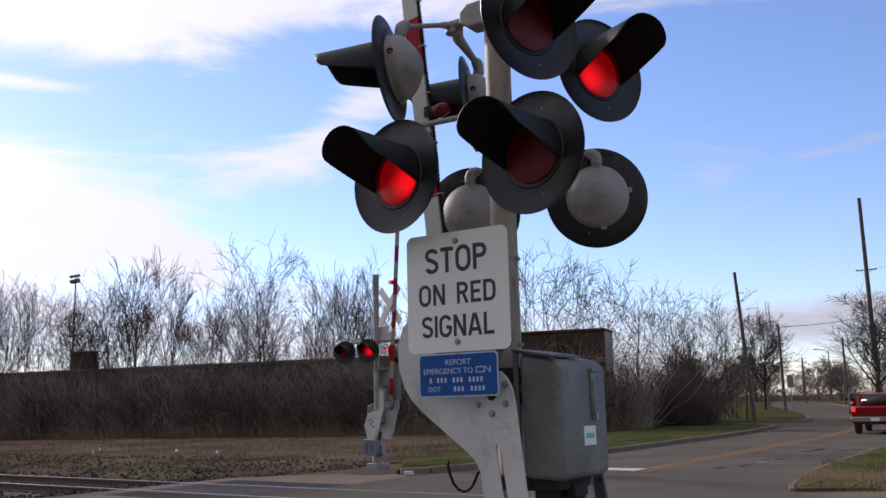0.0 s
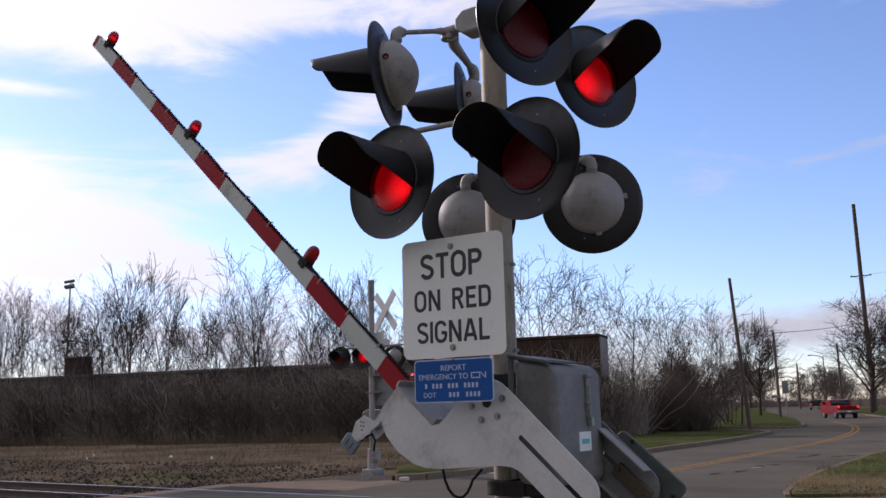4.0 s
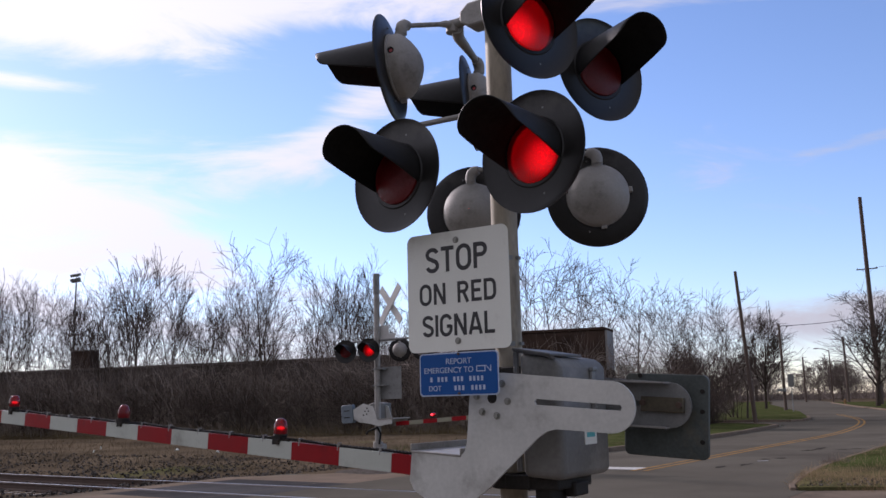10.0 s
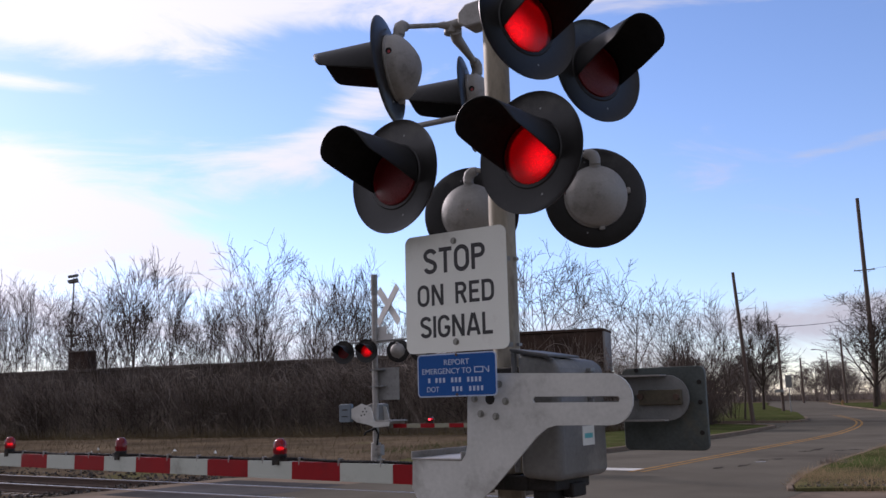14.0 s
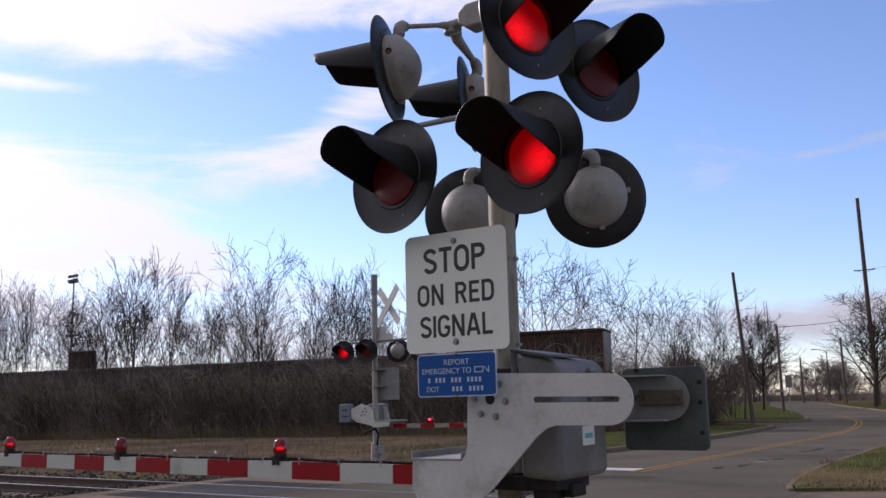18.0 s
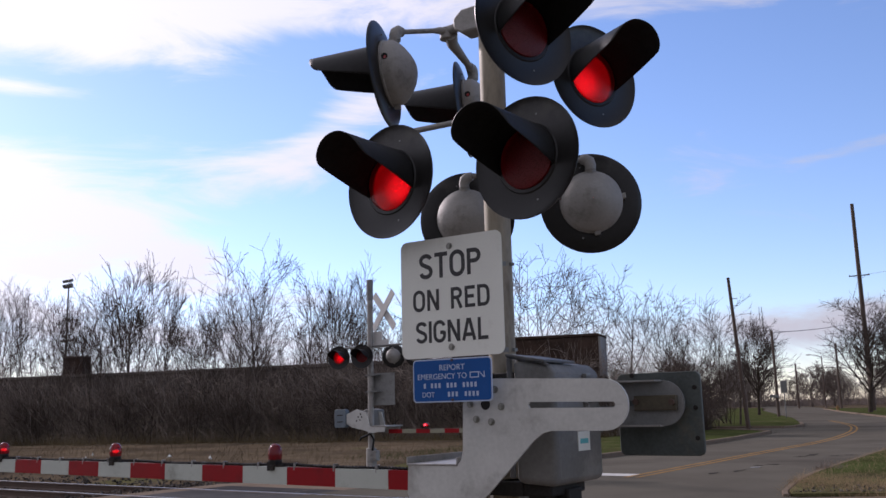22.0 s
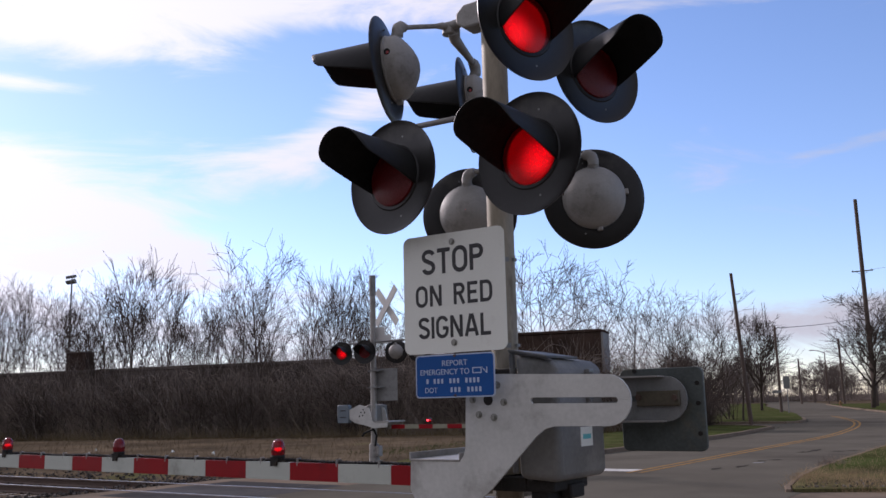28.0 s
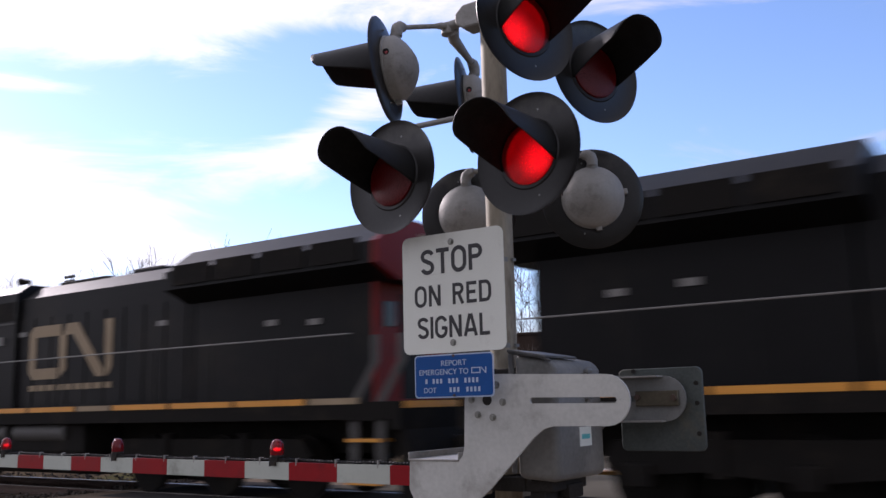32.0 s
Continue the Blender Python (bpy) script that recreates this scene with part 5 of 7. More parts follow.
def brush():
    random.seed(41)
    def by_wall():
        x = random.uniform(-80, -17)
        return x, wall_y(x) - 0.05 - abs(random.gauss(0, 0.7))
    g = stems(6500, by_wall, lambda: 0.8 + 4.3 * random.random() ** 0.7, 0.015, 5, 0.24, 0.30)
    g2 = stems(3500, by_wall, lambda: 0.5 + 2.6 * random.random() ** 1.5, 0.012, 4, 0.7, 0.45)
    g.add(g2.v, g2.f)
    # a darker brown layer of stems close to the wall
    tagged(part("wall_creeper", stems(3600, lambda: (lambda x: (x, wall_y(x) - 0.16 - abs(random.gauss(0, 0.35))))(random.uniform(-80, -17)), lambda: random.uniform(3.2, 5.6), 0.015, 6, 0.2, 0.24), M_DARKBRUSH, None, smooth=False), "darker brown creepers and stems against the wall", "brush", "", "stuff")
    tagged(part("wall_brush", g, M_VINE, None, smooth=False), "tangle of dead vines and saplings against the wall", "brush", "", "stuff")
    # sprawling runners and fallen stems across the wall's face
    runners = G()
    for _ in range(2600):
        x = random.uniform(-80, -17)
        p = Vector((x, wall_y(x) - 0.12 - abs(random.gauss(0, 0.8)), 0.2 + 3.5 * random.random() ** 1.3))
        d = Vector((random.choice((-1, 1)), 0.2 * random.gauss(0, 1), random.gauss(0.1, 0.6))).normalized()
        pts, w = [p], random.uniform(0.6, 2.2) / 5
        for k in range(5):
            d = (d + Vector((random.gauss(0, 0.3), random.gauss(0, 0.1), random.gauss(-0.1, 0.35)))).normalized()
            p = p + d * w
            pts.append(Vector((p.x, min(p.y, wall_y(p.x) - 0.11), max(p.z, 0.0))))
        runners.tube(pts, [0.014, 0.013, 0.012, 0.010, 0.008, 0.006], 3)
    tagged(part("wall_runners", runners, M_VINE, None, smooth=False), "sprawling dead runners hanging over the wall", "brush", "", "stuff")
    def top_of_wall():
        x = random.uniform(-85, -27)
        return x, wall_y(x) + random.uniform(1.0, 10.0)
    g = stems(350, top_of_wall, lambda: random.uniform(4.2, 6.4), 0.011, 5, 0.25, 0.14)
    tagged(part("saplings", g, M_TWIG, None, smooth=False), "bare saplings behind the wall", "brush", "", "stuff")
    def thicket_front():
        x = random.uniform(-25, -15.6)
        return x, 43.2 + (x + 24) * 0.25 + abs(random.gauss(0, 1.3))
    g = stems(3600, thicket_front, lambda: 0.8 + 3.8 * random.random() ** 1.2, 0.012, 6, 0.24, 0.24)
    tagged(part("thicket", g, M_THICKET, None, smooth=False), "dense brown thicket of bare stems beside the road", "brush", "", "stuff")
    def back_thicket():
        y = random.uniform(66, 120)
        return -0.315 * y - 40 * random.random(), y
    g = stems(4200, back_thicket, lambda: 0.8 + 3.4 * random.random() ** 2, 0.022, 4, 0.5, 0.4)
    tagged(part("far_thicket", g, M_DARKBRUSH, None, smooth=False), "distant belt of bare brown undergrowth", "brush", "", "stuff")
    def east():
        y = random.uniform(230, 300)
        return -0.30 * y + random.uniform(-20, 75), y
    g = stems(4000, east, lambda: 1.5 + 6 * random.random() ** 2, 0.07, 4, 0.5, 0.4)
    tagged(part("far_thicket", g, M_FARBARK, None, smooth=False), "distant undergrowth beyond the bend", "brush", "", "stuff")
    # grass
    def field():
        y = 15.0 + 20 * random.random() ** 1.2
        return random.uniform(-75 + (35 - y), -14.6), y
    g = stems(16000, field, lambda: 0.06 + 0.4 * random.random() ** 2, 0.005, 2, 0.6, 0.3)
    tagged(part("dry_grass", g, M_DRYGRASS, None, smooth=False), "dry straw-coloured winter grass in the field by the tracks", "grass", "", "stuff")
    def foot():
        x = random.uniform(-80, -17)
        return x, wall_y(x) - 1.2 - 2.6 * random.random()
    g = stems(10000, foot, lambda: 0.2 + 0.9 * random.random() ** 2, 0.006, 3, 0.5, 0.35)
    tagged(part("dry_grass", g, M_TALLGRASS, None, smooth=False), "tall dead grass at the foot of the wall", "grass", "", "stuff")
    def edge():
        u = random.random()
        if u < 0.6:
            y = random.gauss(17.4, 0.6)
            return -4.2 - 0.06 * (y - 16) + 3.4 * random.random() ** 1.3, max(15.9, y)
        if u < 0.8:
            return -4.0 + 2.4 * random.random(), random.uniform(15.4, 16.8)
        return -4.5 + 1.2 * random.random() ** 2, random.uniform(18, 30)
    g = stems(15000, edge, lambda: 0.03 + 0.26 * random.random() ** 1.8, 0.0035, 2, 0.8, 0.4)
    tagged(part("grass_tufts", g, M_TUFT, None, smooth=False), "bleached tufts of grass on the road edge", "grass", "", "stuff")
    def weed():
        return -4.48 + random.gauss(0, 0.10), 21.1 + random.gauss(0, 0.22)
    g = stems(160, weed, lambda: random.uniform(0.1, 0.32), 0.008, 3, 0.6, 0.5)
    tagged(part("dead_weed", g, M_DARKBRUSH, None, smooth=False), "dark clump of dead weeds on the kerb", "weed", "", "stuff")
    # scattered stones on the front of the verge
    g = G()
    for _ in range(520):
        x, y = random.uniform(-3.9, -0.8), 15.4 + 1.3 * random.random() ** 1.5
        y += 0.46 * max(0.0, x + 3.9)
        r = 0.010 + 0.026 * random.random() ** 3
        m = pose(x, y, 0.052 + r * 0.3, random.uniform(0, 360), random.uniform(0, 360), 0)
        g.add([m @ (Vector(p) * r * random.uniform(0.7, 1.2)) for p in ((0, 0, 1), (0.9, 0, 0.1), (-0.3, 0.9, 0), (-0.6, -0.7, 0.1), (0, 0, -0.8))], [(0, 1, 2), (0, 2, 3), (0, 3, 1), (4, 2, 1), (4, 3, 2), (4, 1, 3)])
    tagged(part("verge_stones", g, M_PEBBLE, None, smooth=False), "pale and dark stones strewn on the verge", "stones", "", "stuff")
    def green():
        return (random.uniform(-20, -11.6), random.uniform(22.5, 45)) if random.random() < 0.7 else (-4.4 + 5 * random.random(), random.uniform(19, 34))
    g = stems(9000, green, lambda: random.uniform(0.12, 0.22), 0.006, 2, 0.5, 0.2)
    tagged(part("green_grass", g, M_GREENGRASS, None, smooth=False), "short green grass along the kerb", "grass", "", "stuff")


brush()


def grow(seed, height, trunk_r, spread, upright, stems_count=1, dense=1.0, first=0.34, least=0.0075):
    """A bare tree: trunks and limbs in one mesh, a fine haze of twigs in another."""
    rnd = random.Random(seed)
    wood, fine = G(), G()

    def limb(p, d, length, r, level):
        seg = (6, 4, 3, 2, 2)[level]
        wob = (0.04, 0.05, 0.06, 0.07, 0.08)[level]
        pts, rs = [p], [r]
        for k in range(seg):
            d = (d + Vector((rnd.gauss(0, wob), rnd.gauss(0, wob), rnd.gauss(0, wob * 0.5) + upright * (0.0, 0.10, 0.06, 0.03, 0.0)[level]))).normalized()
            p = p + d * (length / seg)
            pts.append(p)
            rs.append(max(least * 0.7, r * (1 - (0.94 if level == 0 else 0.8) * (k + 1) / seg)))
        (wood if level < 2 else fine).tube(pts, rs, (7, 5, 4, 3, 3)[level])
        if level >= 3:
            return
        count = int(round((13, 5.6, 4)[level] * dense * rnd.uniform(0.8, 1.2)))
        for c in range(count):
            t = (first + (0.98 - first) * (c + rnd.random()) / count) if level == 0 else rnd.uniform(0.2, 1.0)
            i = min(seg - 1, int(t * seg))
            q = pts[i].lerp(pts[i + 1], t * seg - i)
            w0 = (pts[i + 1] - pts[i]).normalized()
            ang = rnd.uniform(0, 2 * math.pi)
            a = w0.orthogonal().normalized()
            side = math.cos(ang) * a + math.sin(ang) * w0.cross(a)
            w = (w0 + side * spread * rnd.uniform(0.6, 1.3)).normalized()
            ln = length * ((0.62 - 0.34 * t) if level == 0 else (0.60 - 0.20 * t)) * rnd.uniform(0.75, 1.25)
            limb(q, w, ln, max(least, rs[i] * rnd.uniform(0.4, 0.58)), level + 1)

    for i in range(stems_count):
        lean = 0.05 if stems_count == 1 else 0.22
        limb(Vector((rnd.gauss(0, 0.15), rnd.gauss(0, 0.15), -0.2)), Vector((rnd.gauss(0, lean), rnd.gauss(0, lean), 1)).normalized(), height * rnd.uniform(0.8, 0.95), trunk_r * (1 if i == 0 else 0.7), 0)
    top = max(v[2] for v in wood.v + fine.v)
    k = height / top
    for g in (wood, fine):
        g.v = [(x * k, y * k, z * k) for x, y, z in g.v]
    return wood.mesh("limbs", True), fine.mesh("twigs")


def trees():
    kinds = [grow(1, 10.0, 0.095, 0.62, 0.9, 1, 1.0, 0.22, 0.0140), grow(2, 10.0, 0.075, 0.60, 1.0, 2, 0.75, 0.25, 0.0140), grow(3, 10.0, 0.10, 0.8, 0.6, 1, 1.0, 0.22, 0.0140), grow(4, 10.0, 0.075, 0.70, 0.8, 2, 0.75, 0.22, 0.0140), grow(5, 10.0, 0.07, 0.9, 0.5, 3, 0.66, 0.16, 0.0140), grow(6, 10.0, 0.095, 0.55, 1.0, 1, 1.0, 0.26, 0.0140)]
    oak = grow(17, 10.0, 0.24, 0.95, 0.35, 1, 1.9, 0.2, 0.018)
    far_oak = grow(29, 10.0, 0.20, 0.95, 0.4, 2, 1.2, 0.12, 0.03)
    shrub = grow(23, 4.0, 0.03, 0.9, 0.4, 5, 0.6, 0.1, 0.008)

    def tree(x, y, h, kind, label, wide=1.0, turn=0.0):
        k = h / (4 if kind == 8 else 10)
        t = empty("shrub" if kind == 8 else "tree", pose(x, y, 0, 0, 0, turn) @ Matrix.Diagonal((k * wide, k * wide, k, 1)), label, "shrub" if kind == 8 else "tree", "bare shrubs" if kind == 8 else "bare trees")
        wood, fine = oak if kind == 9 else far_oak if kind == 10 else shrub if kind == 8 else kinds[kind % 6]
        part("trunk", wood, M_FARBARK if kind == 10 else M_BARK, t)
        part("crown", fine, M_FARBARK if kind == 10 else M_TWIG, t)

    random.seed(51)
    tall = "tall bare winter tree behind the wall"
    for x, y, h, k in ((-91, 52, 13.5, 0), (-83.3, 50, 13.6, 1), (-84.9, 56, 15, 3), (-70.5, 50, 14.5, 0), (-64.7, 48, 15.9, 5), (-61.7, 50, 15.4, 1), (-58.5, 52, 13.2, 3), (-51.3, 50, 15.7, 2), (-50.6, 54, 13.4, 0), (-43.7, 50, 12, 5), (-42.7, 52, 13.1, 1), (-42.3, 55, 13, 3)):
        tree(x, y, h, k, tall, random.uniform(0.8, 1.0), random.uniform(0, 360))
    for i in range(50):
        y = random.uniform(46, 62)
        x = y * math.tan(radians(-62 + 31 * (i + random.random()) / 50))
        h = 1.5 + math.hypot(x, y) * math.tan(radians(random.uniform(5.6, 8.6)))
        tree(x, y, h, random.randint(0, 5), "slender bare tree in the row behind the wall", random.uniform(0.7, 0.95), random.uniform(0, 360))
    for x, y, h, k in ((-29, 52, 13, 4), (-25.7, 50, 11.5, 2), (-26.8, 58, 11.5, 4), (-20.9, 49, 9.6, 2), (-21.2, 56, 8.9, 4), (-18.0, 52.6, 8.3, 3), (-18.7, 60, 8.3, 4), (-23.5, 62, 9.0, 2), (-17.0, 56.5, 7.0, 5)):
        tree(x, y, h, k, "spreading bare tree beyond the thicket", 1.15, random.uniform(0, 360))
    tree(-26.2, 95, 10.6, 9, "rounded bare tree by the side street", 0.75, 40)
    tree(-17.0, 101, 12.8, 9, "large dark bare oak with crooked limbs by the road", 1.05, 100)
    tree(-13.0, 106, 11.5, 9, "large dark bare oak with crooked limbs by the road", 1.1, 220)
    for i in range(15):
        x = random.uniform(-26, -16.0)
        tree(x, 45.5 + (x + 24) * 0.3 + random.uniform(0, 5), random.uniform(2.6, 4.8), 8, "tangled dark bare shrub in the thicket by the road", 1.1, random.uniform(0, 360))
    for i in range(8):
        x = random.uniform(-29, -16.2)
        tree(x, 49 + (x + 24) * 0.2 + random.uniform(0, 8), random.uniform(4.2, 6.4), 8, "tall tangled bare shrub behind the thicket", 0.85, random.uniform(0, 360))
    for i in range(40):
        x = -80 + 63 * (i + random.random()) / 40
        tree(x, wall_y(x) - random.uniform(0.5, 2.2), random.uniform(2.4, 4.4) + (1.6 if i % 7 == 0 else 0), 8, "grey tangled shrub growing against the wall", random.uniform(0.9, 1.5), random.uniform(0, 360))
    for i in range(8):
        x = -78 + 46 * (i + random.random()) / 8
        tree(x, wall_y(x) - random.uniform(0.3, 1.0), random.uniform(5.0, 7.5), random.choice((1, 3, 5)), "young bare tree rising past the wall's top", 0.75, random.uniform(0, 360))
    for i in range(12):
        y = random.uniform(72, 100)
        tree(-0.325 * y - 16 * random.random(), y, random.uniform(3.0, 5.5), 8, "dark bare shrub beyond the side street", 1.3, random.uniform(0, 360))
    for i in range(40):
        y = random.uniform(185, 270)
        x = -0.27 * y + random.uniform(-22, 62)
        tree(x, y, random.uniform(8, 14), 10, "distant bare tree beyond the bend", 1.2, random.uniform(0, 360))


trees()


def utility_pole(name, x, y, h, r, lean, label, arms=()):
    p = empty(name, pose(x, y, 0, 0, lean, 0), label, "utility pole", "utility poles")
    part("pole_shaft", G().cyl((0, 0, -0.3), (0, 0, h), r, r * 0.68, 14), M_POLEWOOD, p)
    for z, w in arms:
        part("crossarm", G().box(-w / 2, w / 2, -0.06, 0.06, z - 0.06, z + 0.06), M_POLEWOOD, p)
        for s in (-1, 1):
            part("insulator", G().cyl((s * w * 0.45, 0, z + 0.06), (s * w * 0.45, 0, z + 0.2), 0.04, 0.03, 8), M_GALV, p)
            part("arm_brace", G().cyl((s * w * 0.3, 0, z - 0.05), (0, 0, z - 0.5), 0.02, 0.02, 6), M_GALV, p)
    return p


def poles():
    a = utility_pole("utility_pole", -14.55, 50.2, 8.3, 0.12, -3.2, "leaning brown wooden utility pole with stubs of pegs")
    for z in (7.1, 6.7):
        part("peg", G().cyl((0, 0, z), (0.35, 0, z), 0.02, 0.02, 6), M_GALV, a)
    b = utility_pole("utility_pole", -21.6, 84, 7.7, 0.14, 0, "shorter brown wooden pole by the side street")
    part("pole_box", G().box(-0.55, 0.1, -0.3, 0.3, 1.75, 2.0), M_GALV, b, "small grey hood box")
    utility_pole("utility_pole", -18.9, 114.5, 24.3, 0.30, 0, "tall thick wooden pole with one crossarm", ((15.7, 2.3),))
    utility_pole("utility_pole", -28.4, 146, 9.8, 0.2, 0, "distant wooden utility pole")
    utility_pole("utility_pole", -40.1, 170, 8.0, 0.2, 0, "pale distant utility pole")
    lamp = empty("street_lamp", pose(-31.4, 150, 0), "slim grey street lamp with a bracket arm", "street lamp")
    part("lamp_post", G().cyl((0, 0, 0), (0, 0, 8.1), 0.11, 0.07, 12), M_POLEWOOD, lamp)
    part("bracket", G().tube([(0, 0, 7.9), (-0.8, 0, 8.3), (-1.6, 0, 8.4)], 0.05, 8), M_GALV, lamp)
    part("lamp_head", G().box(-2.2, -1.5, -0.15, 0.15, 8.32, 8.48), M_ALU, lamp, bevel=0.04)
    mast = empty("floodlight_mast", pose(-115.3, 75, 0), "tall floodlight mast with a cluster of lamps far behind the trees", "floodlight")
    part("mast_shaft", G().cyl((0, 0, 0), (0, 0, 20.3), 0.16, 0.10, 12), M_GALV, mast)
    part("lamp_bar", G().box(-1.0, 1.0, -0.12, 0.12, 19.6, 19.75), M_POLEWOOD, mast)
    for i in range(4):
        for z in (19.95, 20.6):
            part("floodlight", G().box(-0.17, 0.17, -0.2, 0.2, -0.2, 0.2, pose(-0.85 + 0.56 * i, -0.15, z, 20, 0, 0)), M_GALV, mast, bevel=0.03)
    part("platform", G().box(-1.1, 1.0, -0.3, 0.3, 12.0, 12.25), M_POLEWOOD, mast)
    tower = empty("lattice_tower", pose(-80.1, 300, 0), "thin distant radio tower", "tower")
    for dx in (-0.8, 0.8):
        part("tower_leg", G().cyl((dx, 0, 0), (dx * 0.5, 0, 31.5), 0.12, 0.1, 6), M_GALV, tower)
    for i in range(14):
        part("tower_brace", G().cyl((-0.75 + 0.02 * i, 0, 2.2 * i), (0.75 - 0.02 * i, 0, 2.2 * i + 2), 0.06, 0.06, 5), M_GALV, tower)

    def wire(p, q, sag, r=0.02):
        p, q = Vector(p), Vector(q)
        pts = [p.lerp(q, i / 16) + Vector((0, 0, -4 * sag * (i / 16) * (1 - i / 16))) for i in range(17)]
        tagged(part("overhead_wire", G().tube(pts, r, 5), M_WIRE), "thin dark overhead wire strung between poles", "wire", "overhead wires")
    wire((-21.4, 84, 7.55), (-18.9, 114.4, 10.4), 0.25, 0.03)
    wire((-18.9, 114.4, 15.7), (-28.4, 146, 9.6), 0.8, 0.012)
    wire((-18.9, 114.4, 15.7), (30.0, 60, 16.0), 1.2, 0.015)
    # street sign and fence by the side street
    s = empty("street_sign", pose(-19.6, 78.5, 0), "small sign on a thin steel post", "sign")
    part("post", G().cyl((0, 0, 0), (0, 0, 3.2), 0.04, 0.04, 8), M_GALV, s)
    part("sign_panel", G().box(-0.25, 0.25, -0.02, 0.0, 2.1, 3.1), M_GALV, s)
    f = empty("chain_fence", pose(-14.0, 112, 0, 0, 0, 20), "grey chain-link fence with posts beyond the bend", "fence")
    for i in range(9):
        part("fence_post", G().cyl((i * 2.4, 0, 0), (i * 2.4, 0, 2.1), 0.04, 0.04, 8), M_GALV, f)
    for i in range(48):
        part("fence_wire", G().cyl((i * 0.48, 0, 0.1), (i * 0.48 + 0.3, 0, 2.0), 0.008, 0.008, 4), M_GALV, f)
    hyd = empty("fire_hydrant", pose(-24.0, 121, 0), "small yellow fire hydrant on the grass", "hydrant")
    part("barrel", G().cyl((0, 0, 0), (0, 0, 0.6), 0.14, 0.13, 12).cyl((0, 0, 0.6), (0, 0, 0.75), 0.15, 0.05, 12).cyl((-0.24, 0, 0.42), (0.24, 0, 0.42), 0.06, 0.06, 10), M_YELLOW, hyd)
    # litter in the field
    random.seed(61)
    for i, (x, y) in enumerate(((-25.8, 20.9), (-23.5, 20.7), (-28.5, 19.5), (-31, 21.5))):
        g = G()
        k = 9
        s = (0.14, 0.09, 0.05, 0.04)[i % 4]
        g.add([(s * math.cos(6.283 * j / k) * random.uniform(0.4, 1), s * math.sin(6.283 * j / k) * random.uniform(0.4, 1), random.uniform(0.02, 0.12)) for j in range(k)] + [(0, 0, 0.16)], [(j, (j + 1) % k, k) for j in range(k)])
        tagged(part("litter", g, M_SIGNWHITE, None, smooth=False, at=pose(x, y, 0.02), solid=0.004), "crumpled scrap of white litter in the grass", "litter", "litter")


poles()


# ---- the train ----
M_LOCOBLACK = mat("black_locomotive_paint", (0.0065, 0.0065, 0.007), 0.5, 0, 0.4, 0.9, 30, 0.05, (0.018, 0.0155, 0.0125), 0.32, spec=0.14)
M_LOCORED = mat("orange_red_locomotive_paint", (0.155, 0.009, 0.007), 0.5, 0, 0.22, 1.5, 30, 0.04, (0.07, 0.008, 0.006), 0.30, spec=0.18)
M_LOCOTAN = mat("dirty_white_stripe_paint", (0.30, 0.23, 0.145), 0.55, 0, 0.15, 1.5, 30, 0.04, (0.22, 0.16, 0.095), 0.35, spec=0.25)
M_LOCOYELLOW = mat("orange_yellow_sill_stripe", (0.62, 0.27, 0.03), 0.5, 0, 0.12, 2, 30, 0.04)
M_LOCOGREY = mat("sooty_frame_paint", (0.010, 0.009, 0.008), 0.8, 0.0, 0.35, 2, 30, 0.15, (0.03, 0.024, 0.018), 0.3, spec=0.12)
M_HANDRAIL = mat("pale_handrail_paint", (0.20, 0.195, 0.185), 0.55, 0.1, 0.15, 6, 50, 0.03)
M_STEP = mat("grey_step_guard", (0.065, 0.063, 0.06), 0.65, 0.1, 0.25, 4, 50, 0.05)
M_ROOF = mat("grey_roof_paint", (0.12, 0.115, 0.11), 0.6, 0.1, 0.2, 2, 40, 0.05)
M_WINDOW = mat("dark_cab_window_glass", (0.014, 0.016, 0.018), 0.12, 0, 0.1, 2, 10, 0.0, spec=0.25)
M_HEADLIGHT = glow_mat("headlight", (1.0, 0.72, 0.45), 2.0)
M_TAIL = glow_mat("red_brake_light", (1.0, 0.03, 0.02), 1.4)
LOCO_LENGTH = 21.9
SPEED = 12.95


